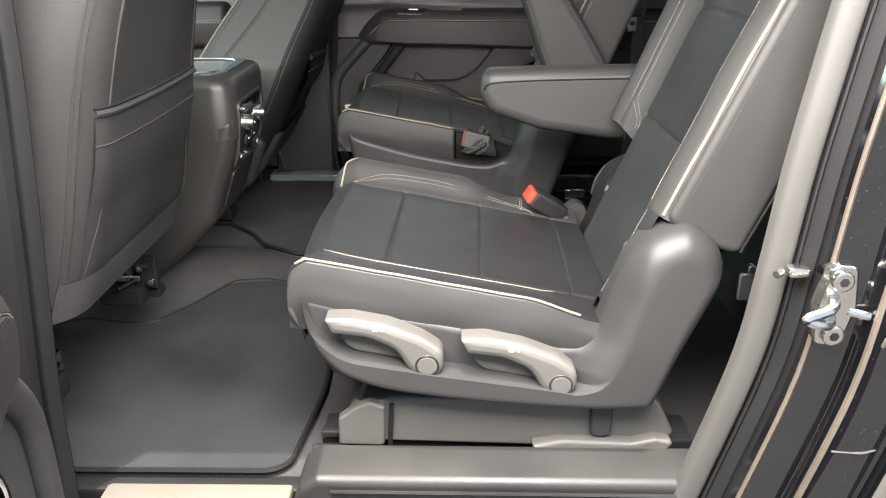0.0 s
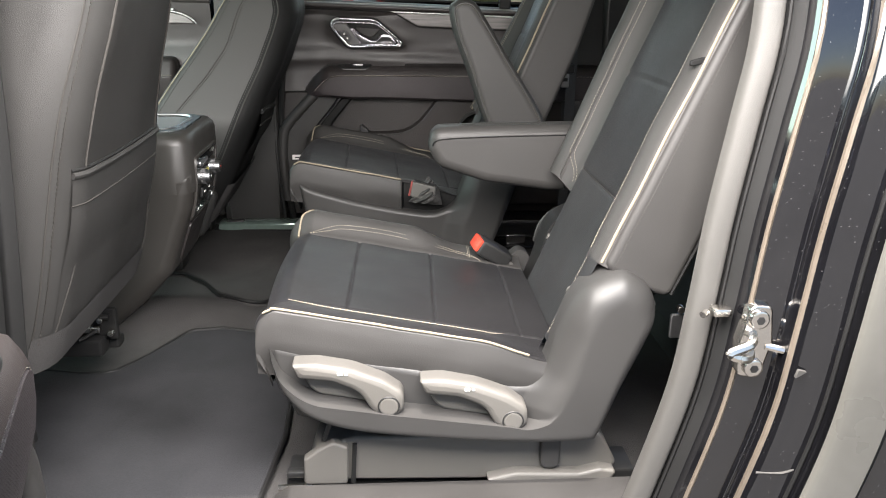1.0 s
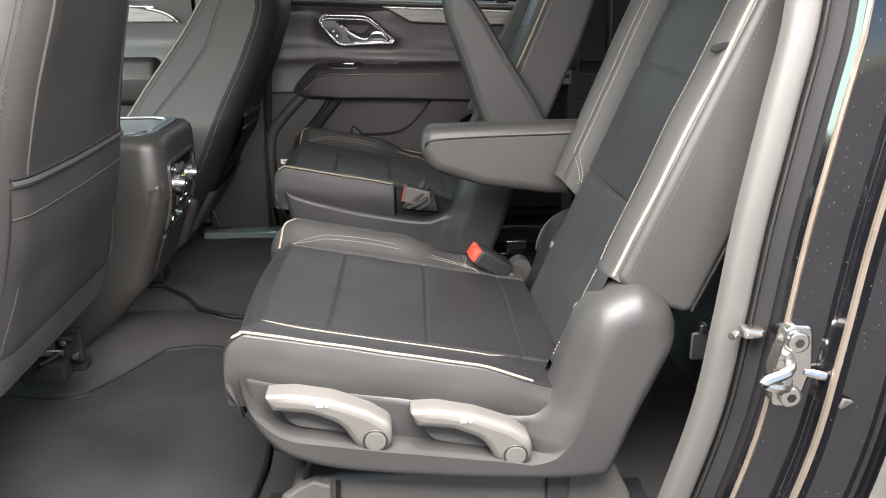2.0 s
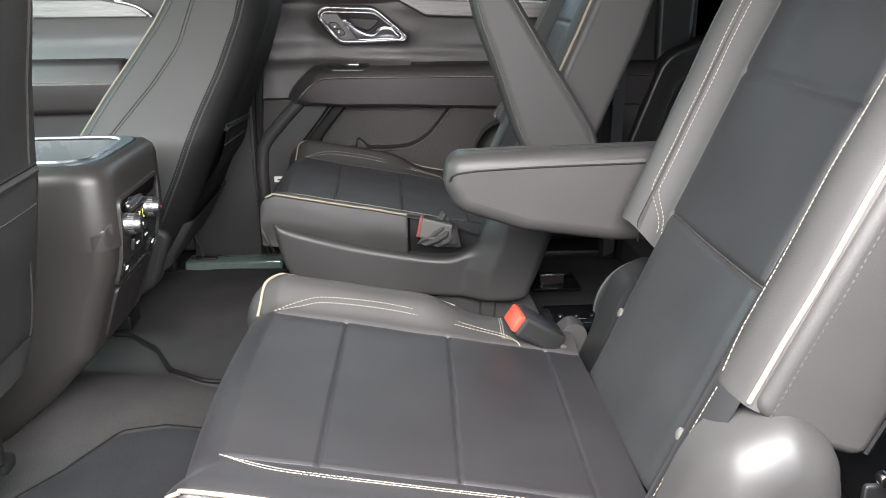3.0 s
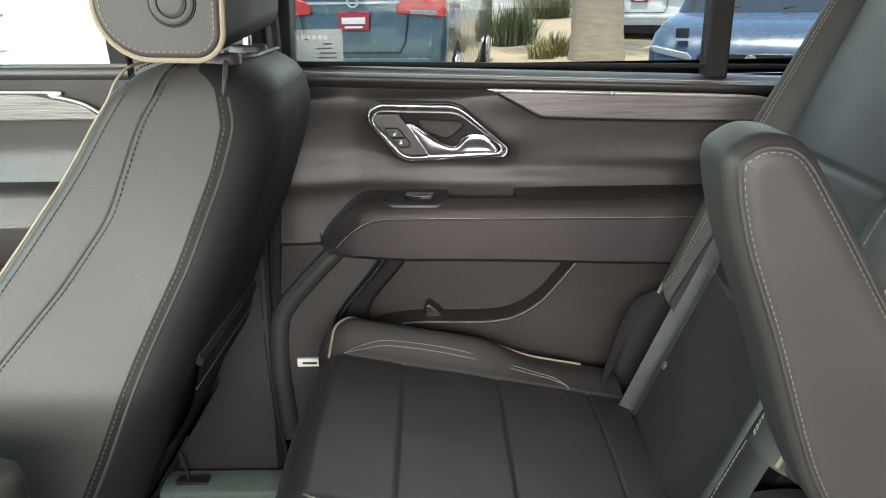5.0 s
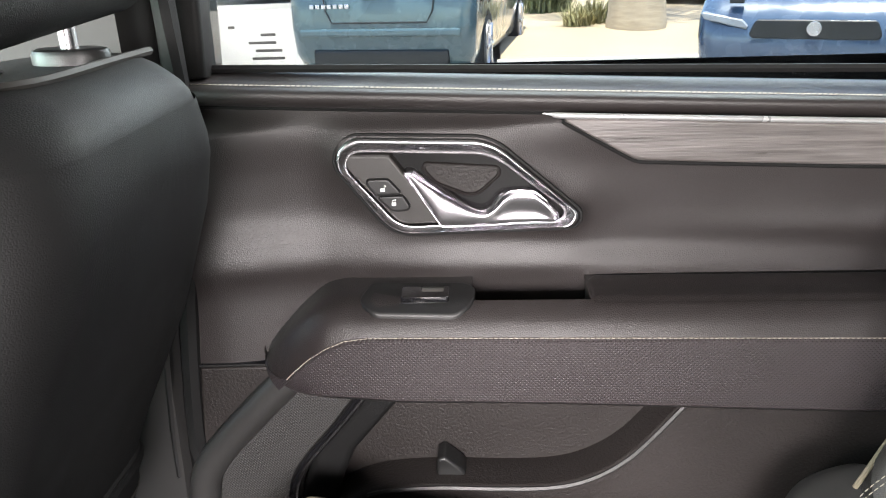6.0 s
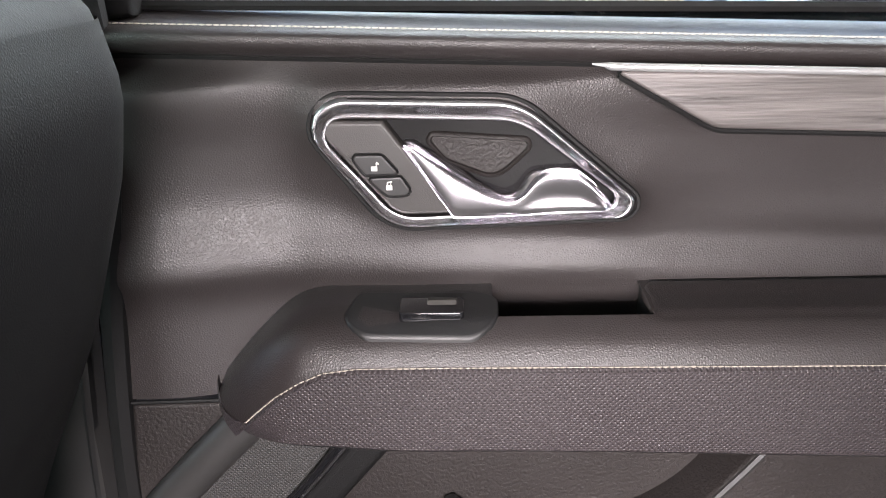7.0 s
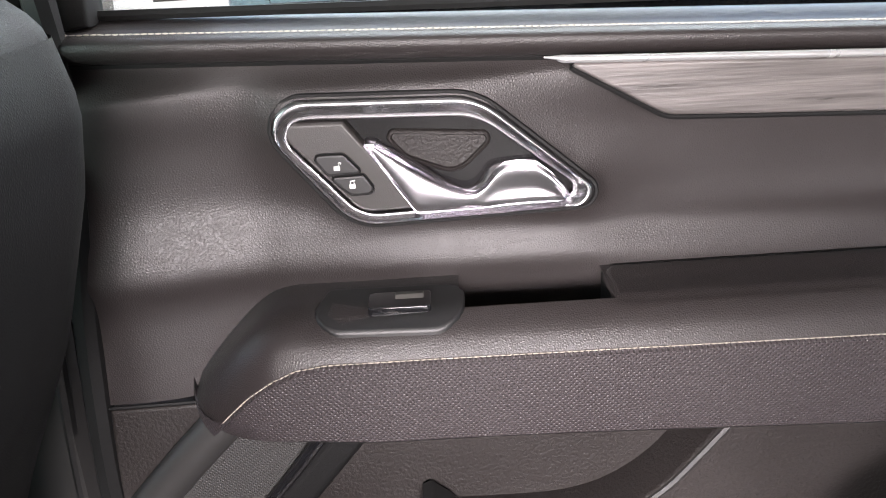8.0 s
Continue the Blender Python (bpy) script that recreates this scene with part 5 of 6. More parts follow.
    for v in ((0.069, 0.395) if not far else (0.15, 0.448)):
        p = Vector(back(-0.072, v, 0.0005))
        ring = [p + (A * math.cos(a) + Vector((0, 1, 0)) * math.sin(a)) * 0.0065 for a in span(0, 6.283, 14)[:-1]]
        add("snap_button", loft([[q + N * -0.002 for q in ring], [q + N * 0.002 for q in ring], [p + (q - p) * 0.75 + N * 0.003 for q in ring]]), GREYPLASTIC, bk, "small grey snap")

    # armrest
    if far:
        ends = ((0.213, 1.436), (0.225, 1.455), (0.247, 1.461), (0.273, 1.451), (0.302, 1.410), (0.362, 1.314), (0.412, 1.237), (0.443, 1.183), (0.449, 1.146), (0.426, 1.105), (0.383, 1.094), (0.342, 1.111), (0.300, 1.174), (0.255, 1.299), (0.225, 1.378))
        out = [p.to_2d() for p in spline([(a, b, 0) for a, b in ends], 6, closed=True)]
        d0, d1 = Y0 + 0.622, Y0 + 0.535
    else:
        out = rounded([(0.086, 1.196, 0.03), (0.092, 1.240, 0.035), (0.20, 1.243, 0.06), (0.42, 1.246, 0.01), (0.42, 1.108, 0.01), (0.33, 1.109, 0.05), (0.20, 1.128, 0.08), (0.105, 1.160, 0.04)], 0.03, 9)
        d0, d1 = Y0 + 0.484, Y0 + 0.556
    arm = add("armrest", plate(out, d0, d1, 0.022, 6, back=True), LEATHER, label="raised leather armrest" if far else "lowered leather armrest")
    sg = 1 if d1 > d0 else -1
    weld = [(p.x, d0 + sg * 0.0042, p.y) for p in inset(out, 0.0090)]
    if far:
        add("welt", tube(weld, 0.0020, 6, closed=True, up=(0, 1, 0)), LEATHER, arm)
        add("stitching", stitches([(p.x, d0 + sg * 0.0025, p.y) for p in inset(out, 0.0125)], 0.0058, 0.004, 0.0007), PALETHREAD, arm)
    else:
        seam = [p for p in spline([(0.094, d0 + 0.004, 1.205), (0.11, d0 + 0.001, 1.217), (0.20, d0 + 0.0005, 1.2225), (0.38, d0 + 0.0005, 1.226)], 8)]
        add("welt", tube(seam, 0.0017, 6), DARKLEATHER, arm)
        add("rear_seam", tube([(0.362, d0 - 0.0012, 1.112), (0.372, d0 - 0.0012, 1.226)], 0.0015, 6), DARKLEATHER, arm)
        add("stitching", stitches([(x, d0 + 0.020, 1.2445 + 0.003 * (x - 0.1) / 0.3) for x in span(0.11, 0.36, 20)], 0.0048, 0.0036, 0.0006), DARKTHREAD, arm)
    return t


captain_chair(False)
captain_chair(True)


# ---- buckles ----
buckle = thing("seat_buckle", "black seat buckle with a red press button", "seat buckle", "seat belt buckles")
m = Matrix.Translation((0.212, 1.532, 0.992)) @ Matrix.Rotation(radians(34), 4, "Y") @ Matrix.Rotation(radians(12), 4, "Z")
bm = box(-0.034, 0.044, -0.023, 0.023, -0.017, 0.017, 0.006)
bm.transform(m)
part("body", bm, BLACKPLASTIC, buckle)
bm = box(-0.040, -0.030, -0.0200, 0.0200, -0.0135, 0.0135, 0.003)
bm.transform(m)
part("press_button", bm, RED, buckle, "red press button")
bm = box(-0.041, -0.0395, -0.014, 0.014, 0.004, 0.009, 0.001)
bm.transform(m)
part("button_slot", bm, RED, buckle)
part("stalk", tube(spline([(0.240, 1.532, 0.972), (0.262, 1.534, 0.950), (0.275, 1.536, 0.90)], 5), 0.012, 8, flat=0.6), WEB, buckle)

far_buckle = thing("seat_buckle", "grey seat buckle in a gathered cloth pouch", "seat buckle", "seat belt buckles")
m = Matrix.Translation((0.086, 1.976, 1.006)) @ Matrix.Rotation(radians(12), 4, "Y") @ Matrix.Rotation(radians(-8), 4, "Z")
bm = box(-0.026, 0.036, -0.010, 0.014, -0.020, 0.020, 0.004)
bm.transform(m)
part("body", bm, GREYPLASTIC, far_buckle, "grey plastic buckle body")
bm = box(-0.0305, -0.0255, -0.008, 0.013, -0.0195, 0.0195, 0.0015)
bm.transform(m)
part("press_button", bm, DULLRED, far_buckle, "red press button")
bm = box(-0.024, 0.034, -0.006, 0.013, 0.0195, 0.0225, 0.001)
bm.transform(m)
part("top_edge", bm, RUBBER, far_buckle)


def pouch(f, k):
    """Cloth gathered from the notch's lower edge over the buckle's rear end."""
    x0, x1 = 0.052 + 0.052 * k, 0.140 - 0.008 * k
    x = x0 + (x1 - x0) * f
    z = 0.966 + 0.010 * (1 - f) + (0.066 - 0.022 * f) * k
    fold = 0.0042 * math.sin(30 * (f * 0.75 - k * 0.45)) * math.sin(math.pi * min(1, f * 1.3)) + 0.0025 * noise.noise(Vector((f * 7, k * 7, 2)))
    return (x, 1.992 - 0.034 * math.sin(math.pi * min(1, 0.18 + 0.75 * k)) * (0.55 + 0.45 * math.sin(math.pi * f)) + fold, z)


bm = sheet(pouch, span(0, 1, 44), span(0, 1, 28))
part("pouch", bm, CLOTH, far_buckle, "gathered grey cloth pouch")


# ---- front seats and console ----
def front_seat(far):
    t = thing("front_seat", "grey leather front passenger seat with headrest" if far else "dark leather driver seat back with a map pocket", "car seat", "front seats")

    def add(name, bm, material, parent=None, label="", angle=40):
        if not far:
            for v in bm.verts:
                v.co = Vector((v.co.x - 0.085, 2 * CENTRE + 0.03 - v.co.y, v.co.z + 0.065))
        return part(name, bm, material, parent or t, label, angle)

    Y0, Y1 = 2.09, 2.53

    def yi(z):
        return lerp(((0.95, 2.09), (1.167, 2.11), (1.48, 2.235), (1.53, 2.245)), z)

    def yo(z):
        return (2.545 if far else 2.595) - 0.03 * smooth(1.25, 1.5, z)

    def xb(z):
        if not far:
            return lerp(((0.835, -0.44), (0.935, -0.402), (0.975, -0.387), (1.035, -0.370), (1.155, -0.342), (1.215, -0.327), (1.305, -0.300), (1.385, -0.272), (1.44, -0.255), (1.53, -0.28)), z)
        return lerp(((0.88, -0.490), (0.978, -0.436), (1.094, -0.381), (1.212, -0.330), (1.30, -0.287), (1.396, -0.250), (1.44, -0.240), (1.483, -0.247), (1.53, -0.27)), z)

    def xf(z):
        if not far:
            return xb(z) - 0.22
        return lerp(((0.88, -0.82), (1.0, -0.745), (1.184, -0.623), (1.253, -0.578), (1.316, -0.532), (1.394, -0.478), (1.465, -0.439), (1.53, -0.38)), z)

    # body as rounded rings stacked up the back
    def ring(z, shrink=0.0):
        a, b, y0, y1 = xf(z) + shrink, xb(z) - shrink, yi(z) + shrink, yo(z) - shrink
        o = rounded([(a, y0, 0.03), (b, y0, 0.060), (b, y1, 0.075), (a, y1, 0.04)], 0.03, 9)
        return [Vector((p.x, p.y, z)) for p in o]
    zs = span(0.885 if far else 0.905, 1.470, 40)
    loops = [ring(z) for z in zs] + [ring(1.47 + 0.034 * math.sin(k * math.pi / 14), 0.036 * (1 - math.cos(k * math.pi / 14))) for k in range(1, 8)]
    bk = add("backrest", loft(loops), LEATHER if far else BACKLEATHER, label="grey leather backrest")

    # dark back panel with map pocket
    def rear(y, z, lift):
        y0, y1 = yi(z), yo(z)
        d = min(y - y0, y1 - y)
        r = 0.060 if y - y0 < y1 - y else 0.075
        back_off = r - math.sqrt(max(0, r * r - max(0, r - d) ** 2))
        return (xb(z) + lift - back_off, y, z)
    fy = lambda z, f: yi(z) + 0.010 + (yo(z) - yi(z) - 0.014) * f
    add("back_panel", sheet(lambda f, z: rear(fy(z, f), z, 0.0025), [0.5 - 0.5 * math.cos(math.pi * k / 40) for k in range(41)], span(0.93, 1.474, 40)), DARKLEATHER if far else BACKLEATHER, bk, "dark leather back panel")
    top = lambda f: 1.182 - 0.034 * f if far else 1.190 + 0.03 * (f - 0.5) ** 2
    low = 0.985 if far else 0.955
    dep = lambda k: 0.004 + (0.011 if far else 0.006) * math.sin(math.pi * min(1, k * 1.6 + 0.05))
    pk = lambda f, k: rear(fy(1.15, f), top(f) + (low - top(f)) * k, dep(k))
    add("map_pocket", sheet(pk, span(0.13, 0.93, 40), span(0, 1, 24)), DARKLEATHER if far else BACKLEATHER, bk, "map pocket")
    add("pocket_hem", tube([pk(f, 0.0) for f in span(0.13, 0.93, 30)], 0.005, 8), DARKLEATHER if far else BACKLEATHER, bk)
    add("pocket_gap", tube([Vector(pk(f, 0.0)) + Vector((-0.001, 0, 0.007)) for f in span(0.13, 0.93, 30)], 0.0035, 6), RUBBER, bk)
    add("hem_seam", tube([Vector(pk(f, 0.18)) for f in span(0.13, 0.93, 30)], 0.0014, 6), DARKTHREAD, bk)
    add("lower_flap", sheet(lambda f, z: rear(fy(z, f), z, (0.012 - 0.06 * (0.99 - z)) if far else 0.006), span(0.02, 0.98, 30), span(0.885, 0.99, 10) if far else span(0.903, 0.962, 10)), CARPET, bk, "grey cloth flap under the seat back")
    if not far:
        for f in (0.13, 0.87):
            add("panel_seam", tube([Vector(rear(fy(z, f + 0.05 * smooth(1.1, 0.95, z) * (1 if f > 0.5 else -1)), z, 0.0032)) for z in span(0.95, 1.46, 30)], 0.0018, 6), DARKTHREAD, bk)
        add("panel_stitching", stitches([Vector(rear(fy(z, 0.962), z, 0.004)) for z in span(0.95, 1.46, 30)], 0.0070, 0.0046, 0.0018), DARKTHREAD, bk)
        add("panel_welt", tube([Vector(rear(fy(z, 0.975), z, 0.003)) for z in span(0.95, 1.46, 30)], 0.0016, 6), DARKTHREAD, bk)
    # seams on the inner side
    def mk(fn, dx, out):
        """A seam up the inner side; all but the rear one run on over the rounded top."""
        p = [(fn(z) + dx, yi(z) + out, z) for z in span(1.0 if fn is not xm else 1.12, 1.470, 16)]
        if fn is not xr:
            p += [(fn(1.47) + dx + 0.0035 * k, yi(1.47) + out + 0.036 * (1 - math.cos(k * math.pi / 14)), 1.47 + 0.0345 * math.sin(k * math.pi / 14)) for k in range(2, 8, 2)]
            p += [(fn(1.47) + dx + 0.026 + 0.004 * k, yi(1.47) + 0.04 + 0.035 * k, 1.5055) for k in range(1, 4)]
        return spline(p, 4)
    xm = lambda z: lerp(((1.12, -0.61), (1.175, -0.563), (1.279, -0.473), (1.349, -0.424), (1.442, -0.393), (1.496, -0.362)), z)
    xr = lambda z: xb(z) - 0.058
    add("piping", tube(mk(xf, 0.009, 0.003), 0.0016, 8), CREAM, bk, "cream piping")
    add("piping_stitching", stitches(mk(xf, 0.024, 0.0), 0.0066, 0.0044, 0.0014), DARKTHREAD, bk)
    add("side_seam", tube(mk(xm, 0.0, 0.0005), 0.0020, 6), DARKTHREAD, bk)
    add("seam_stitching", stitches(mk(xm, 0.007, -0.0006), 0.0066, 0.0044, 0.0015), DARKTHREAD, bk)
    add("rear_seam", tube(mk(xr, 0.012, 0.0015), 0.0020, 6), DARKTHREAD, bk)
    add("rear_stitching", stitches(mk(xr, 0.003, -0.0004), 0.0066, 0.0044, 0.0016), DARKTHREAD, bk)
    if far:
        add("rear_skin", sheet(lambda k, i: tuple(loops[i][k] + Vector((0.0006, -0.0008 if k < 20 else 0.0008, 0.0006 if i > 40 else 0))), range(10, 30), range(1, len(loops))), DARKLEATHER, bk, "dark leather rear skin")
    top_seam = [(-0.298, 2.232, 1.462), (-0.296, 2.242, 1.488), (-0.300, 2.268, 1.504), (-0.306, 2.292, 1.506), (-0.290, 2.315, 1.506), (-0.284, 2.345, 1.5055), (-0.283, 2.42, 1.5055), (-0.286, 2.49, 1.504)]
    add("top_seam", tube(spline(top_seam, 8), 0.0030, 6), DARKTHREAD, bk)
    add("hinge_cover", plate(rounded([(-0.60, 0.80, 0.03), (-0.50, 0.86, 0.03), (-0.455, 0.975, 0.02), (-0.52, 1.01, 0.03), (-0.66, 0.95, 0.03)], 0.02), Y0 - 0.004, Y0 + 0.05, 0.012, 3), PLASTIC, bk)
    # cushion and base
    add("seat_cushion", plate(rounded([(-1.10, 0.90, 0.03), (-0.56, 0.86, 0.03), (-0.56, 0.98, 0.03), (-1.12, 1.04, 0.05)], 0.03), Y0, Y1, 0.03, 3, back=True), LEATHER, label="leather seat cushion")
    base = add("seat_base", box(-1.05, -0.62, Y0 + 0.04, Y1 - 0.04, 0.735, 0.88, 0.02), BLACKPLASTIC, label="black seat mechanism")
    sx = 0.0 if far else 0.10
    for dy in (0.03, 0.40):
        add("rail_end", box(-0.66 + sx, -0.575 + sx, Y0 + dy, Y0 + dy + 0.07, 0.745, 0.782, 0.006), BLACKPLASTIC if far else RUBBER, base, "black plastic rail end cap")
        add("motor", tube([(-0.66 + sx, Y0 + dy + 0.01, 0.815), (-0.60 + sx, Y0 + dy + 0.05, 0.820)], 0.015, 8), BLACKPLASTIC, base)
        add("bolt", tube([(-0.60 + sx, Y0 + dy + 0.02, 0.800), (-0.575 + sx, Y0 + dy + 0.02, 0.798)], 0.006, 8), STEEL, base)
        add("wire", tube(spline([(-0.64 + sx, Y0 + dy - 0.01, 0.80), (-0.60 + sx, Y0 + dy + 0.01, 0.825), (-0.585 + sx, Y0 + dy + 0.05, 0.80), (-0.61 + sx, Y0 + dy + 0.09, 0.79)], 6), 0.004, 6), RUBBER, base)
        add("bracket", box(-0.63 + sx, -0.585 + sx, Y0 + dy - 0.005, Y0 + dy + 0.03, 0.795, 0.815, 0.003), STEEL, base)
    if not far:
        y = Y0 + 0.03
        mech = add("seat_mechanism", box(-0.545, -0.450, y + 0.030, y + 0.045, 0.772, 0.838, 0.004), RUBBER, base, "black seat mechanism with zinc bolts")
        add("mechanism_bracket", box(-0.535, -0.478, y + 0.044, y + 0.060, 0.792, 0.806, 0.003), STEEL, mech)
        add("mechanism_arm", tube([(-0.530, y + 0.05, 0.812), (-0.500, y + 0.05, 0.826), (-0.462, y + 0.05, 0.822)], 0.006, 8), BLACKPLASTIC, mech)
        for bx, bz in ((-0.548, 0.812), (-0.512, 0.822), (-0.478, 0.818), (-0.460, 0.790)):
            add("zinc_bolt", disc((bx, bz), 0.0065, y + 0.060, y + 0.044, n=12), STEEL, mech)
        add("motor_cap", box(-0.485, -0.455, y - 0.005, y + 0.03, 0.745, 0.768, 0.006), RUBBER, mech)
    # headrest: shade on its rear is put into the body's dark leather
    shape = rounded([(-0.412, 1.76, 0.05), (-0.416, 1.516, 0.058), (-0.284, 1.512, 0.030), (-0.270, 1.76, 0.05)], 0.03, 10)
    body = plate([p + Vector((0.001, 0.0008)) for p in inset(shape, 0.0015)], 2.2035, 2.50, 0.006, 3, back=True)
    for v in body.verts:
        g = smooth(2.22, 2.52, v.co.y)
        v.co.z += 0.016 * g * (1 if v.co.z < 1.6 else -1)
        v.co.x += 0.016 * math.sin(math.pi * min(1, (v.co.y - 2.20) / 0.30)) * smooth(-0.34, -0.27, v.co.x)
    hd = add("headrest", body, DARKLEATHER, label="leather headrest with cream piping", angle=60)
    add("side_face", plate(inset(shape, 0.001), 2.2005, 2.212, 0.007, 4), LEATHER, hd, "grey leather side panel")
    add("piping", tube([(p.x, 2.2045, p.y) for p in shape], 0.0032, 8, closed=True, up=(0, 1, 0)), CREAM, hd, "cream piping")
    add("stitching", stitches([(p.x, 2.2003, p.y) for p in inset(shape, 0.0085)], 0.0062, 0.0044, 0.0010), PALETHREAD, hd, "pale stitching")
    add("button_ring", disc((-0.331, 1.572), 0.0235, 2.197, 2.206, n=40, bevel=0.0035), LEATHER, hd)
    add("ring_gap", tube([(-0.331 + 0.0240 * math.cos(a), 2.2005, 1.572 + 0.0240 * math.sin(a)) for a in span(0, 6.283, 40)[:-1]], 0.0013, 6, closed=True, up=(0, 1, 0)), RUBBER, hd)
    add("release_button", disc((-0.331, 1.572), 0.0140, 2.1955, 2.203, n=32, bevel=0.003), LEATHER, hd, "round release button")
    add("button_gap", tube([(-0.331 + 0.0152 * math.cos(a), 2.1968, 1.572 + 0.0152 * math.sin(a)) for a in span(0, 6.283, 32)[:-1]], 0.0011, 6, closed=True, up=(0, 1, 0)), RUBBER, hd)
    for y in (2.285, 2.425):
        add("post", tube([(-0.312, y, 1.49), (-0.312, y, 1.55)], 0.006, 12), CHROME, hd, "chrome headrest post")
        add("guide", plate([Vector((-0.312 + 0.026 * math.cos(a), y + 0.016 * math.sin(a))) for a in span(0, 6.283, 20)[:-1]], 1.514, 1.498, 0.004, 2, axis="z"), BLACKPLASTIC, hd)
    return t


front_seat(True)
front_seat(False)


def console():
    """The centre console's rear end with climate knobs and cup tray."""
    t = thing("centre_console", "black centre console with rear climate knobs and cup tray", "console")
    y0, y1 = 1.660, 1.950
    prof = rounded([(-1.2, 1.125), (-0.4135, 1.125, 0.002), (-0.413, 1.10, 0.02), (-0.425, 1.04, 0.03), (-0.450, 0.975, 0.04), (-0.478, 0.897, 0.04), (-0.545, 0.828, 0.04), (-0.625, 0.762, 0.02), (-0.66, 0.735), (-1.2, 0.735)], 0.02, 6)
    part("body", plate(prof, y0, y1, 0.028, 5, back=True), CONSOLE, t)
    # tray with the cup slot
    outer = resample(rounded([(-1.2, y0 + 0.020), (-0.432, y0 + 0.022, 0.045), (-0.432, y1 - 0.022, 0.05), (-1.2, y1 - 0.020)], 0.01, 8), 80)
    inner = resample(rounded([(-0.86, y0 + 0.040, 0.03), (-0.452, y0 + 0.040, 0.04), (-0.452, y1 - 0.045, 0.045), (-0.86, y1 - 0.055, 0.03)], 0.03, 8), 80)
    rim = resample(rounded([(-1.2, y0 - 0.001), (-0.4120, y0 - 0.001, 0.030), (-0.4120, y1 + 0.001, 0.030), (-1.2, y1 + 0.001)], 0.004, 8), 80)
    skirt = bmesh.new()
    lev = [[skirt.verts.new((p.x, p.y, z)) for p in loop] for loop, z in ((rim, 1.082), (rim, 1.185), ([q.lerp(o, 0.12) for q, o in zip(rim, outer)], 1.199), ([q.lerp(o, 0.45) for q, o in zip(rim, outer)], 1.208), (outer, 1.2115), (outer, 1.15))]
    for l0, l1 in zip(lev, lev[1:]):
        for k in range(80):
            skirt.faces.new((l0[k - 1], l0[k], l1[k], l1[k - 1]))
    part("upper_shell", skirt, CONSOLE, t, angle=60)
    tray = part("tray", frame_plate(outer, inner, 1.2135, 1.132, axis="z"), TRAY, t, "satin tray with green-blue daylight tinted into its plastic")
    part("tray_bowl", plate(inset(inner, -0.004), 1.138, 1.130, 0.001, axis="z"), ROUGHPLASTIC, tray, "dark cup slot")
    part("cup_rim", tube([(p.x, p.y, 1.2135) for p in inset(inner, -0.001)], 0.0032, 6, closed=True), SATIN, tray, "bright cup slot rim")
    # control panel on the rear face
    lean = lambda z: lerp(((0.94, -0.465), (1.03, -0.4265), (1.06, -0.418), (1.10, -0.4135), (1.15, -0.4115)), z)
    def panel(name, a, b, za, zb, lift, material, parent, label="", r=0.006):
        bm = plate(rounded([(a, za), (b, za), (b, zb), (a, zb)], r, 5), 0.0, -0.006, 0.0015, 2, axis="x")
        for v in bm.verts:
            v.co.x += lean(v.co.z) + lift
        return part(name, bm, material, parent, label)
    cp = panel("control_panel", 1.698, 1.896, 1.014, 1.152, 0.003, PIANO, t, "gloss black climate panel", 0.012)
    lens = resample(rounded([(1.694, 1.010, 0.014), (1.900, 1.010, 0.014), (1.900, 1.156, 0.014), (1.694, 1.156, 0.014)], 0.014, 6), 72)
    bez = frame_plate(lens, resample(inset(lens, 0.007), 72), 0.0, -0.006, axis="x")
    for v in bez.verts:
        v.co.x += lean(v.co.z) + 0.0045
    part("panel_bezel", bez, CONSOLE, cp, "raised plastic bezel")
    panel("display", 1.73, 1.868, 1.088, 1.118, 0.0045, DISPLAY, cp)
    panel("top_trim", 1.735, 1.805, 1.128, 1.137, 0.005, SATIN, cp)
    for k, y in enumerate((1.722, 1.824)):
        z = 1.108
        x = lean(z)
        kn = part("knob", tube([(x, y, z), (x + 0.006, y, z), (x + 0.008, y, z), (x + 0.018, y, z), (x + 0.020, y, z), (x + 0.027, y, z)], [0.0175, 0.0175, 0.0160, 0.0160, 0.0145, 0.0135], 28, up=(0, 0, 1)), KNOB, cp, "ribbed satin knob")
        part("knob_face", disc((y, z), 0.0110, x + 0.0285, x + 0.02, axis="x", n=24), BLACKPLASTIC, kn)
        bm = bmesh.new()
        for i in range(28):
            a = 2 * math.pi * i / 28
            tube([(x + 0.008, y + 0.0162 * math.cos(a), z + 0.0162 * math.sin(a)), (x + 0.018, y + 0.0162 * math.cos(a), z + 0.0162 * math.sin(a))], 0.0009, 5, bm)
        part("ribs", bm, KNOB, kn)
        panel("knob_mark", y - 0.003, y + 0.003, z - 0.003, z + 0.003, 0.0292, WHITE if k == 0 else RED, kn, r=0.002)
    bm = bmesh.new()
    x = lean(1.10) + 0.006
    for k, y in enumerate((1.762, 1.776, 1.793)):
        tube([(x, y, 1.094), (x, y + 0.004, 1.100), (x, y, 1.106), (x, y + 0.005, 1.112)], 0.0008, 5, bm)
    part("display_digits", bm, YELLOW, cp, "small yellow display symbols")
    for y in (1.765, 1.810):
        b = panel("button", y - 0.017, y + 0.017, 1.052, 1.076, 0.006, BLACKPLASTIC, cp, r=0.004)
        panel("button_mark", y - 0.006, y + 0.006, 1.062, 1.066, 0.0072, WHITE, b, r=0.001)
    for y in (1.724, 1.866):
        b = panel("heat_button", y - 0.016, y + 0.016, 1.018, 1.046, 0.005, BLACKPLASTIC, cp, r=0.004)
        panel("button_mark", y - 0.004, y + 0.004, 1.030, 1.037, 0.0062, WHITE, b, r=0.001)
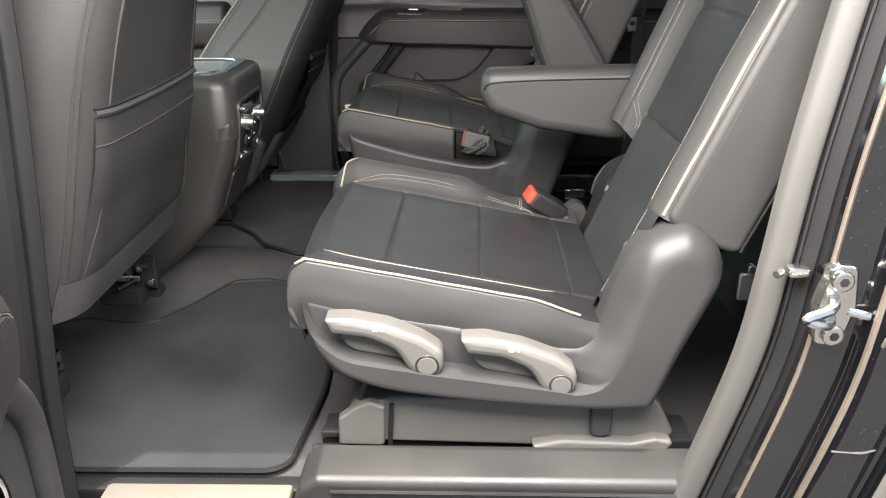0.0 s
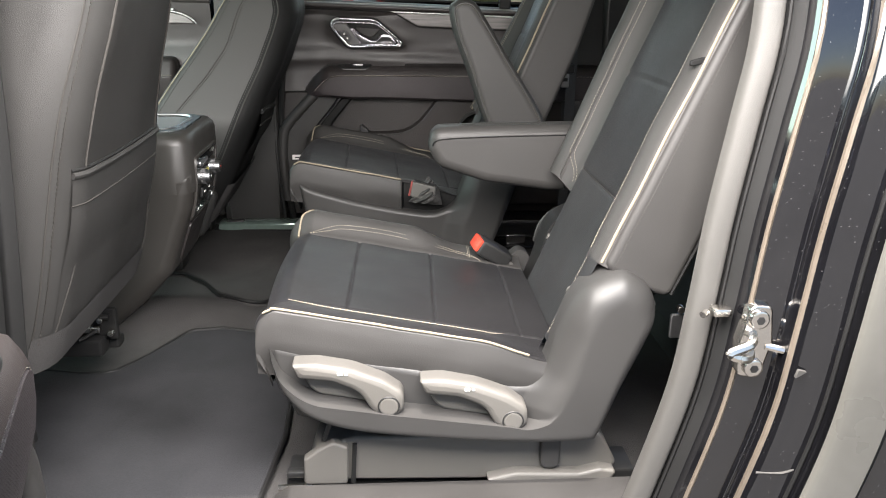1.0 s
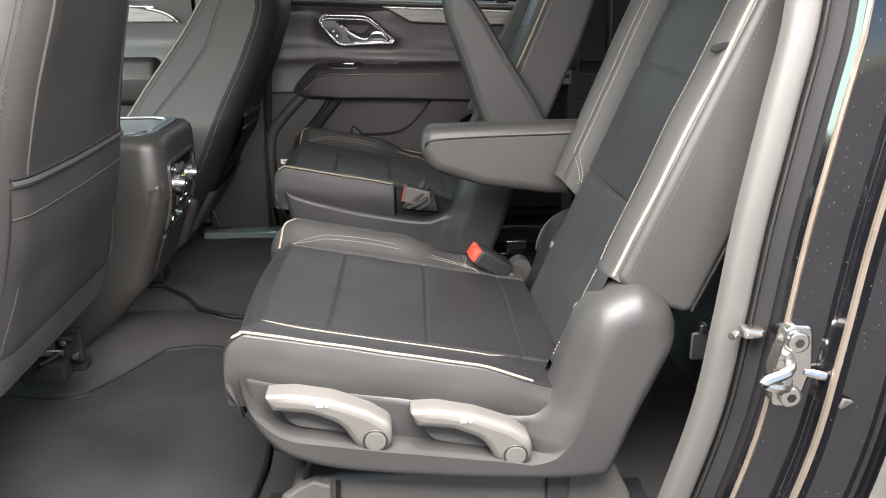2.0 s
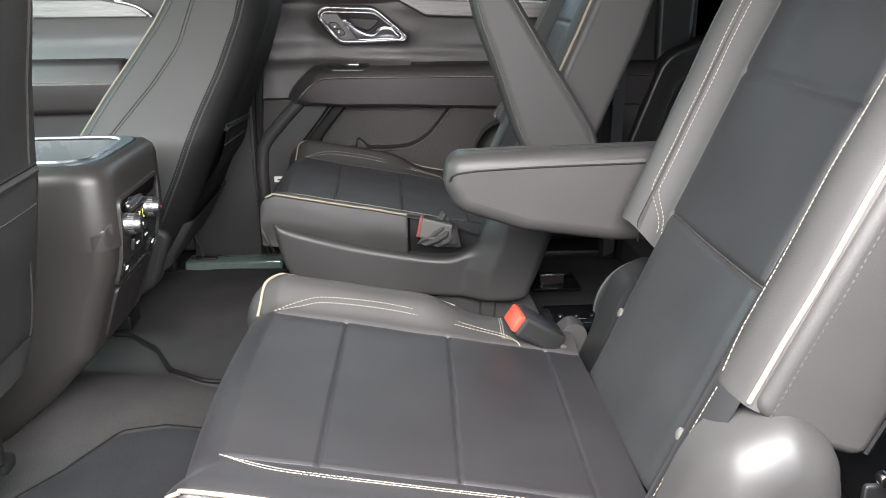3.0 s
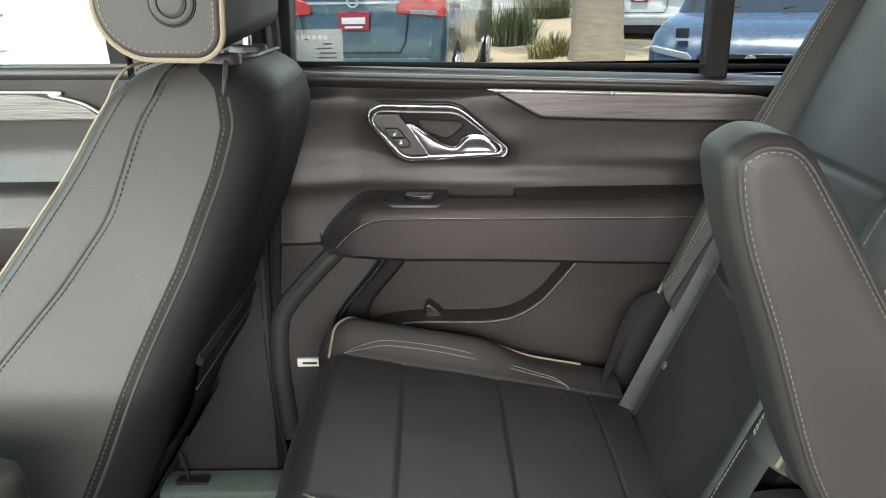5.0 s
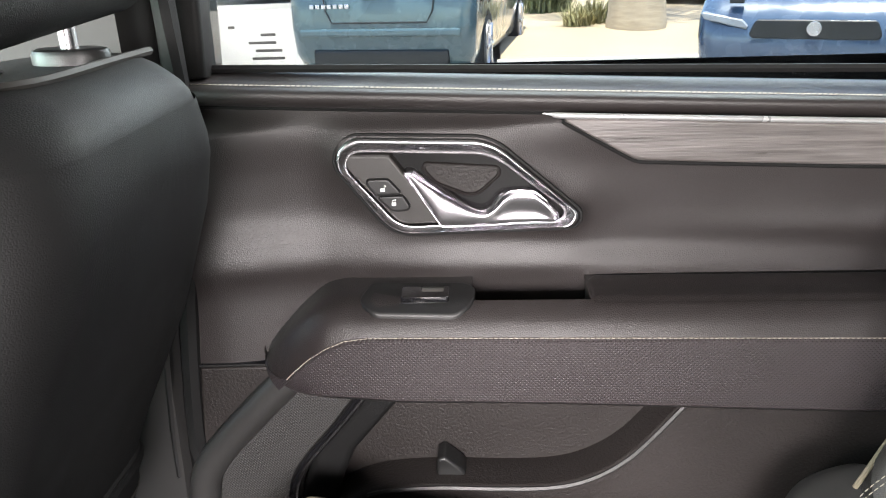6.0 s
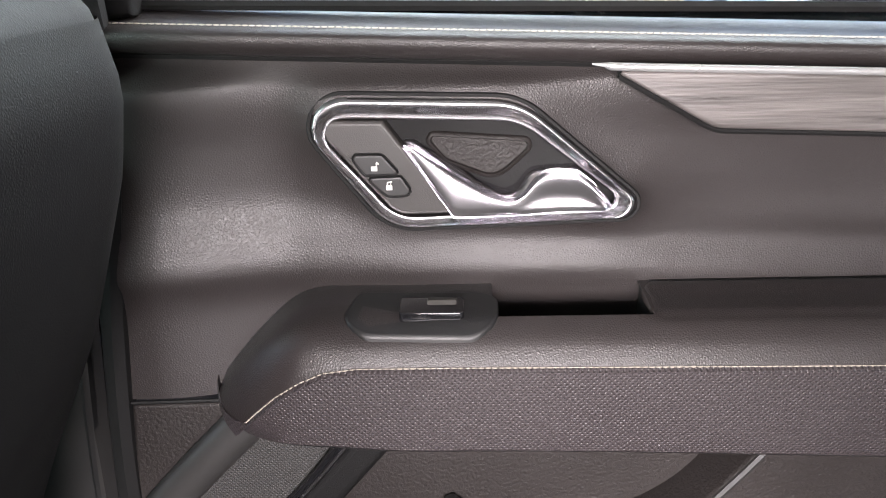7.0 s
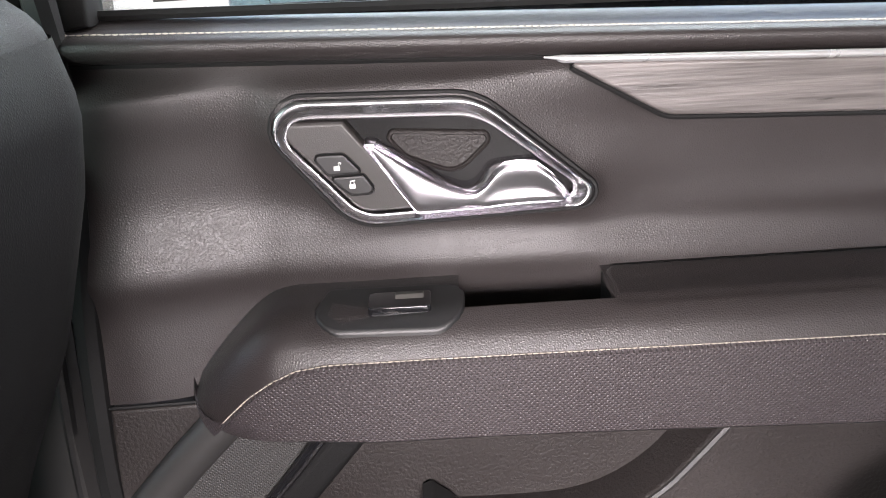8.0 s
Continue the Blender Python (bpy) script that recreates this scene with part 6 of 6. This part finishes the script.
    low = plate(rounded([(1.712, 1.003, 0.01), (1.888, 1.003, 0.01), (1.878, 0.90, 0.03), (1.722, 0.90, 0.03)], 0.01), 0.0, -0.01, 0.003, 2, axis="x")
    for v in low.verts:
        v.co.x += lerp(((0.89, -0.483), (0.955, -0.458), (1.01, -0.437)), v.co.z) + 0.006
    part("lower_door", low, ROUGHPLASTIC, t, "grey plastic lower panel")
    part("floor_hook", box(-0.585, -0.565, 1.79, 1.83, 0.745, 0.775, 0.004), BLACKPLASTIC, t)
    return t


console()

# ---- behind the seats: quarter trim, belt, rails ----
quarter = thing("quarter_trim", "dark rear quarter trim with a slotted air vent", "trim panel", kind="structure")
part("panel", sheet(lambda x, z: (x, 2.60 - 0.05 * smooth(1.30, 1.1, z), z), span(0.56, 1.95, 20), span(0.72, 1.50, 20)), BLACKPLASTIC, quarter)
arch = rounded([(0.66, 0.72), (0.68, 1.02, 0.05), (0.74, 1.22, 0.06), (0.83, 1.265, 0.05), (1.9, 1.27), (1.9, 0.72)], 0.03, 8)
part("wheel_housing", plate(arch, 2.49, 2.60, 0.025, 4), BLACKPLASTIC, quarter, "moulded wheel housing cover")
hood = rounded([(0.60, 0.72), (0.62, 1.06, 0.08), (0.70, 1.28, 0.10), (0.84, 1.335, 0.08), (1.9, 1.34), (1.9, 0.72)], 0.03, 8)
part("arch_trim", plate(hood, 2.53, 2.60, 0.012, 3), BLACKPLASTIC, quarter)
vent = part("vent", frame_plate(resample(rounded([(0.735, 1.03), (0.75, 1.185), (0.90, 1.19), (0.90, 1.03)], 0.015, 6), 48), resample(rounded([(0.745, 1.04), (0.758, 1.175), (0.89, 1.18), (0.89, 1.04)], 0.012, 6), 48), 2.483, 2.50), BLACKPLASTIC, quarter, "slotted air vent")
part("vent_back", box(0.745, 0.89, 2.488, 2.50, 1.04, 1.178, 0.002), RUBBER, vent)
for k in range(7):
    z = 1.050 + 0.0195 * k
    part("slat", plate(rounded([(2.476, z - 0.002), (2.490, z + 0.006), (2.490, z + 0.010), (2.474, z + 0.002)], 0.001, 2), 0.748 + 0.002 * k, 0.888, 0.001, 2, axis="x", back=True), BLACKPLASTIC, vent)
part("belt_hook", tube(spline([(0.905, 2.48, 1.05), (0.898, 2.47, 1.01), (0.910, 2.465, 1.0), (0.915, 2.475, 0.985)], 6), 0.003, 6), SATIN, quarter)
pc = thing("far_rear_pillar", "dark pillar trim beside the far window", "pillar", kind="structure")
part("pillar_trim", plate(rounded([(0.70, 0.72), (0.78, 0.72), (0.80, 1.80), (0.66, 1.80), (0.69, 1.46)], 0.02), 2.585, 2.70, 0.015), BLACKPLASTIC, pc)
part("side_wall", box(0.78, 1.95, 2.60, 2.75, 0.45, 1.45, 0.02), PAINT, pc)

belt = thing("seat_belt", "dark webbing seat belt with a metal tongue", "seat belt")
part("webbing", sheet(lambda s, k: (0.545 + 0.012 * s + (0.018 if k else -0.018), 2.38 + (0.02 if k else -0.01), 0.80 + s * 0.95), span(0, 1, 10), (0, 1)), WEB, belt)
part("tongue", box(0.512, 0.536, 2.345, 2.353, 1.222, 1.262, 0.003), SATIN, belt, "bright metal tongue")
part("tongue_slot", box(0.517, 0.531, 2.343, 2.346, 1.240, 1.250, 0.001), BLACKPLASTIC, belt)
part("tongue_grip", box(0.508, 0.552, 2.345, 2.365, 1.262, 1.288, 0.005), BLACKPLASTIC, belt)
near_belt = thing("seat_belt", "woven seat belt hanging beside the near seat back", "seat belt")
part("webbing", sheet(lambda s, k: (0.500 + 0.052 * s + (0.020 if k else -0.010), 1.055 + (0.024 if k else 0.0), 1.02 + s * 0.62), span(0, 1, 12), (0, 1)), WEB, near_belt)
part("anchor", box(0.428, 0.475, 1.06, 1.066, 1.005, 1.045, 0.004), SATIN, near_belt, "metal belt anchor")
part("anchor_bolt", disc((0.440, 1.055), 0.006, 1.050, 1.06, n=12), STEEL, near_belt)

for y in (2.015, 2.10):
    tr = thing("floor_track", "black steel seat track with bright edges in the floor", "seat track", "seat tracks in the floor")
    part("channel", box(-0.14, 0.56, y - 0.022, y + 0.022, 0.726, 0.741, 0.003), PIANO, tr)
    part("edge", tube([(-0.12, y - 0.017, 0.742), (0.52, y - 0.017, 0.742)], 0.0016, 6), SATIN, tr, "bright track edge")
latch = thing("seat_latch", "black steel seat latch with zinc pins", "seat latch")
part("housing", box(0.33, 0.50, 2.04, 2.13, 0.745, 0.775, 0.008), PIANO, latch)
for k in range(3):
    part("pin", disc((0.36 + 0.035 * k, 2.06), 0.006, 0.779, 0.770, axis="z", n=12), STEEL, latch)
part("loop", tube(spline([(0.50, 2.06, 0.752), (0.535, 2.065, 0.758), (0.53, 2.09, 0.756), (0.50, 2.09, 0.752)], 5), 0.003, 6), STEEL, latch)
far_latch = thing("seat_latch", "black floor bracket behind the far seat", "seat latch")
part("plate", box(0.34, 0.46, 2.30, 2.42, 0.735, 0.745, 0.004), PIANO, far_latch)
part("bracket", box(0.36, 0.42, 2.32, 2.335, 0.745, 0.775, 0.003), STEEL, far_latch)


# ---- outside: the car park ----
def gz(y):
    return 0.02 * y


bm = sheet(lambda x, y: (x, y, gz(y) if abs(y) < 60 else gz(60) * (1 if y > 0 else -1)), [-2500, -300, -60] + span(-30, 30, 12) + [60, 300, 2500], [-2500, -300, -60, -30, -10, -3, 0, 3, 6, 10, 15, 25, 40, 60, 300, 2500])
ground = whole("ground", bm, ASPHALT, "worn grey asphalt of the car park", "ground", kind="structure")
bed = thing("planting_bed", "sandy planting bed edged with a concrete kerb", "planting bed", kind="structure")
part("soil", sheet(lambda x, y: (x, y, gz(y) + 0.10 + 0.03 * noise.noise(Vector((x, y, 0)))), span(0.2, 9.0, 30), span(11.4, 27.0, 34)), SAND, bed)
part("kerb", loft([[Vector((x, y + a, gz(y) + b)) for a, b in ((-0.08, -0.1), (0.08, -0.1), (0.08, 0.13), (-0.06, 0.13))] for x, y in ((0.15, 11.3), (9.0, 11.3))]), CONCRETE, bed)


def vehicle(name, paint, label, width, length, height, place, turn, rear, tall=1.0):
    """A parked car from stacked rounded sections; its near end is at y = 0 before it is placed."""
    t = thing(name, label, "car", "parked cars")
    w = width / 2
    def loop(z, hw, y0, y1, r=0.18):
        return [Vector((p.x, p.y, z)) for p in rounded([(-hw, y0), (hw, y0), (hw, y1), (-hw, y1)], r, 6)]
    if rear:
        body = [(0.22, w * 0.93, 0.10), (0.34, w * 0.97, 0.02), (0.62, w, 0.0), (0.80, w, 0.03), (1.02, w, 0.05), (1.10, w * 0.985, 0.07)]
        cabin = [(1.10, w * 0.97, 0.08), (1.30, w * 0.93, 0.17), (height - 0.12, w * 0.82, 0.34), (height - 0.02, w * 0.76, 0.44), (height, w * 0.6, 0.6)]
    else:
        body = [(0.22, w * 0.90, 0.12), (0.36, w * 0.97, 0.02), (0.60, w, 0.0), (0.76, w, 0.05), (0.88, w * 0.98, 0.16), (0.97, w * 0.94, 0.45), (1.03, w * 0.90, 0.95), (1.05, w * 0.88, 1.2)]
        cabin = [(1.04, w * 0.90, 1.05), (1.20, w * 0.86, 1.35), (height - 0.12, w * 0.76, 1.95), (height - 0.02, w * 0.70, 2.15), (height, w * 0.55, 2.4)]
    part("body", loft([loop(z, hw, y0, length) for z, hw, y0 in body]), paint, t, angle=60)
    part("cabin", loft([loop(z, hw, y0, length - 0.5 - 0.4 * k) for k, (z, hw, y0) in enumerate(cabin)]), DARKGLASS, t, "dark tinted glass")
    part("roof", loft([loop(z, hw + 0.015, y0 - 0.03, length - 1.4) for z, hw, y0 in cabin[-3:]]), paint, t, angle=60)
    for sx in (-1, 1):
        for y in (0.85, length - 0.9):
            c = Vector((sx * (w - 0.10), y, 0.34))
            wh = part("wheel", tube([c + Vector((sx * -0.10, 0, 0)), c + Vector((sx * 0.10, 0, 0))], 0.34, 28), TYRE, t)
            part("rim", tube([c + Vector((sx * 0.09, 0, 0)), c + Vector((sx * 0.112, 0, 0))], 0.235, 24), SATIN, wh)
            bm = bmesh.new()
            for k in range(6):
                a = math.pi * k / 3
                tube([c + Vector((sx * 0.115, 0, 0)), c + Vector((sx * 0.115, 0.22 * math.cos(a), 0.22 * math.sin(a)))], 0.022, 6, bm)
            part("spokes", bm, CHROME, wh)
    if rear:
        for sx in (-1, 1):
            part("tail_lamp", plate(rounded([(sx * 0.46 * w, 0.98), (sx * 1.0 * w, 0.94), (sx * 1.01 * w, 1.16), (sx * 0.80 * w, 1.17), (sx * 0.50 * w, 1.08)], 0.03), -0.015, 0.16, 0.01), LAMPRED, t, "red tail lamp")
            part("lamp_glass", plate(rounded([(sx * 0.62 * w, 0.975), (sx * 0.93 * w, 0.955), (sx * 0.90 * w, 1.0), (sx * 0.64 * w, 1.01)], 0.01), -0.02, 0.02, 0.004), LAMPCLEAR, t)
        part("chrome_bar", box(-0.78 * w, 0.78 * w, -0.005, 0.03, 1.065, 1.09, 0.006), CHROME, t)
        part("badge", frame_plate([Vector((0.07 * math.cos(a), 1.09 + 0.06 * math.sin(a))) for a in span(0, 6.283, 20)[:-1]], [Vector((0.045 * math.cos(a), 1.09 + 0.04 * math.sin(a))) for a in span(0, 6.283, 20)[:-1]], -0.02, 0.01), CHROME, t)
        pl = part("plate_holder", box(-0.17, 0.17, -0.012, 0.05, 0.82, 1.0, 0.01), mat("dealer_red", (0.30, 0.03, 0.04), 0.5), t, "dark red dealer plate")
        part("plate_bars", box(-0.13, 0.13, -0.016, -0.010, 0.885, 0.945, 0.004), WHITE, pl)
        part("plate_bars_low", box(-0.10, 0.10, -0.016, -0.010, 0.845, 0.865, 0.004), WHITE, pl)
        part("tailgate_line", tube([(-0.60 * w, 0.005, 1.0), (-0.56 * w, 0.0, 0.72), (-0.50 * w, -0.002, 0.62), (0.50 * w, -0.002, 0.62), (0.56 * w, 0.0, 0.72), (0.60 * w, 0.005, 1.0)], 0.008, 6), BLACKPLASTIC, t)
        part("bumper_step", box(-0.85 * w, 0.85 * w, -0.04, 0.05, 0.50, 0.57, 0.02), paint, t)
        part("diffuser", box(-0.72 * w, 0.72 * w, -0.01, 0.10, 0.22, 0.38, 0.02), BLACKPLASTIC, t)
        bm = bmesh.new()
        for k in range(7):
            box(-0.72 + 0.062 * k, -0.72 + 0.062 * k + 0.045, -0.010, 0.01, 0.745, 0.785, 0.005, bm)
        part("letter_bars", bm, CHROME, t)
    else:
        for sx in (-1, 1):
            part("head_lamp", plate(rounded([(sx * 0.50 * w, 0.66), (sx * 0.92 * w, 0.74), (sx * 0.97 * w, 0.80), (sx * 0.60 * w, 0.74)], 0.02), -0.015, 0.3, 0.01), LAMPCLEAR, t, "clear head lamp")
        part("grille", plate(rounded([(-0.55 * w, 0.60), (0.55 * w, 0.60), (0.48 * w, 0.74), (-0.48 * w, 0.74)], 0.04), -0.01, 0.1, 0.01), BLACKPLASTIC, t)
        part("grille_badge", disc((0, 0.68), 0.055, -0.03, 0.0, n=20), CHROME, t)
        part("lower_grille", plate(rounded([(-0.6 * w, 0.30), (0.6 * w, 0.30), (0.5 * w, 0.44), (-0.5 * w, 0.44)], 0.04), -0.005, 0.1, 0.01), BLACKPLASTIC, t)
        for sx in (-0.35, 0.2):
            part("wiper", tube([(sx * w, 1.10, 1.07), ((sx + 0.6) * w, 1.32, 1.14)], 0.012, 6), BLACKPLASTIC, t)
        part("sticker", box(-0.72 * w, -0.60 * w, 0.02, 0.10, 0.86, 0.94, 0.004), BLACKPLASTIC, t, "square dark sticker")
    t.matrix_world = Matrix.Translation(place) @ Matrix.Rotation(radians(turn), 4, "Z") @ Matrix.Diagonal((1, 1, tall, 1))
    return t


vehicle("minivan", VANPAINT, "grey-blue minivan parked with its tail to the lot", 1.98, 4.9, 1.75, (-1.06, 10.2, gz(10.2)), -9, True, 1.12)
vehicle("blue_suv", BLUEPAINT, "blue parked utility car seen from its front", 1.85, 4.4, 1.65, (2.62, 8.6, gz(8.6)), -24, False, 1.06)
vehicle("white_coupe", WHITEPAINT, "white parked coupe beyond the planting bed", 1.92, 4.9, 1.45, (3.75, 18.0, gz(18.0)), -22, True)
vehicle("white_car", WHITEPAINT, "white parked car far across the lot", 1.85, 4.6, 1.5, (-9.6, 18.0, gz(18)), 80, False)
vehicle("dark_truck", PAINT, "black parked truck far across the lot", 2.0, 5.6, 1.85, (-8.0, 23.0, gz(23)), -84, False)
vehicle("silver_car", mat("silver_paint", (0.42, 0.43, 0.44), 0.25, coat=1.0, metal=0.5, vary=0.03), "silver parked car behind the white one", 1.85, 4.6, 1.5, (-6.6, 29.0, gz(29)), 70, False)


PALM1, PALM2 = (0.0, 20.8), (2.31, 14.5)


def palm(place, r, h, seed):
    rnd = random.Random(seed)
    t = thing("palm_tree", "palm with a thick ringed trunk in sandy soil", "palm tree", "palms in the planting bed")
    bm = bmesh.new()
    loops = []
    for k in range(130):
        f = k / 129
        rad = r * (1.15 - 0.4 * f + 0.16 * math.exp(-f * h * 2.2)) * (1 + 0.025 * (k % 2))
        loops.append([Vector((rad * math.cos(a) * (1 + 0.04 * rnd.random()), rad * math.sin(a) * (1 + 0.04 * rnd.random()), h * f)) for a in span(0, 2 * math.pi, 22)[:-1]])
    part("trunk", loft(loops, bm), BARK, t)
    bm = bmesh.new()
    for k in range(26):
        a, e = 2 * math.pi * k / 26 + rnd.random() * 0.2, rnd.uniform(-0.5, 1.1)
        d = Vector((math.cos(a), math.sin(a), 0))
        pts = [Vector((0, 0, h)) + d * s * 2.0 * math.cos(e * (1 - s)) + Vector((0, 0, 1.6 * s * math.sin(e) - 1.5 * s * s)) for s in span(0, 1, 10)]
        side = d.cross(Vector((0, 0, 1)))
        for i in range(1, 10):
            for sg in (-1, 1):
                q = pts[i] + side * sg * rnd.uniform(0.25, 0.5) * math.sin(math.pi * i / 11) + d * rnd.uniform(-0.05, 0.25) + Vector((0, 0, -0.18))
                bm.faces.new([bm.verts.new(v) for v in (pts[i], pts[i].lerp(pts[i + 1], 0.5), q)])
        tube(pts, 0.018, 5, bm)
    part("crown", bm, GREEN, t, "crown of drooping fronds")
    t.location = place
    return t


palm((PALM2[0], PALM2[1], gz(PALM2[1]) + 0.08), 0.34, 15.0, 1)
palm((PALM1[0], PALM1[1], gz(PALM1[1]) + 0.08), 0.30, 16.0, 2)


def tuft(name, place, r, h, count, material, seed, label):
    """A clump of many thin curved blades."""
    rnd = random.Random(seed)
    bm = bmesh.new()
    for k in range(count):
        a, lean = rnd.uniform(0, 6.283), rnd.uniform(0.1, 1.0)
        base = Vector((rnd.gauss(0, r * 0.25), rnd.gauss(0, r * 0.25), 0))
        d = Vector((math.cos(a), math.sin(a), 0))
        hh = h * rnd.uniform(0.5, 1.0)
        w = d.cross(Vector((0, 0, 1))) * rnd.uniform(0.006, 0.014)
        p = [base + d * r * lean * s ** 1.5 + Vector((0, 0, hh * (s - 0.35 * lean * s * s))) for s in (0, 0.4, 0.75, 1)]
        vs = [bm.verts.new(q) for q in (p[0] - w, p[0] + w, p[1] - w, p[1] + w, p[2] - w * 0.6, p[2] + w * 0.6, p[3])]
        bm.faces.new((vs[0], vs[1], vs[3], vs[2]))
        bm.faces.new((vs[2], vs[3], vs[5], vs[4]))
        bm.faces.new((vs[4], vs[5], vs[6]))
    ob = whole(name, bm, material, label, "shrub", "shrubs in the planting bed")
    ob.location = place
    return ob


tuft("grass_clump", (1.20, 17.2, gz(17.2) + 0.08), 0.62, 0.95, 900, GREEN, 3, "green desert grass clump in the sandy bed")
tuft("grass_clump", (1.75, 15.3, gz(15.3) + 0.08), 0.55, 0.52, 230, DRYGREEN, 4, "dry yellowed grass clump near the palm")
tuft("shrub", (2.75, 25.5, gz(25.5) + 0.05), 1.0, 1.3, 2600, GREEN, 5, "round green shrub behind the palms")
tuft("grass_clump", (1.45, 14.8, gz(14.8) + 0.08), 0.4, 0.45, 160, DRYGREEN, 6, "dry yellowed grass clump beside the palm")
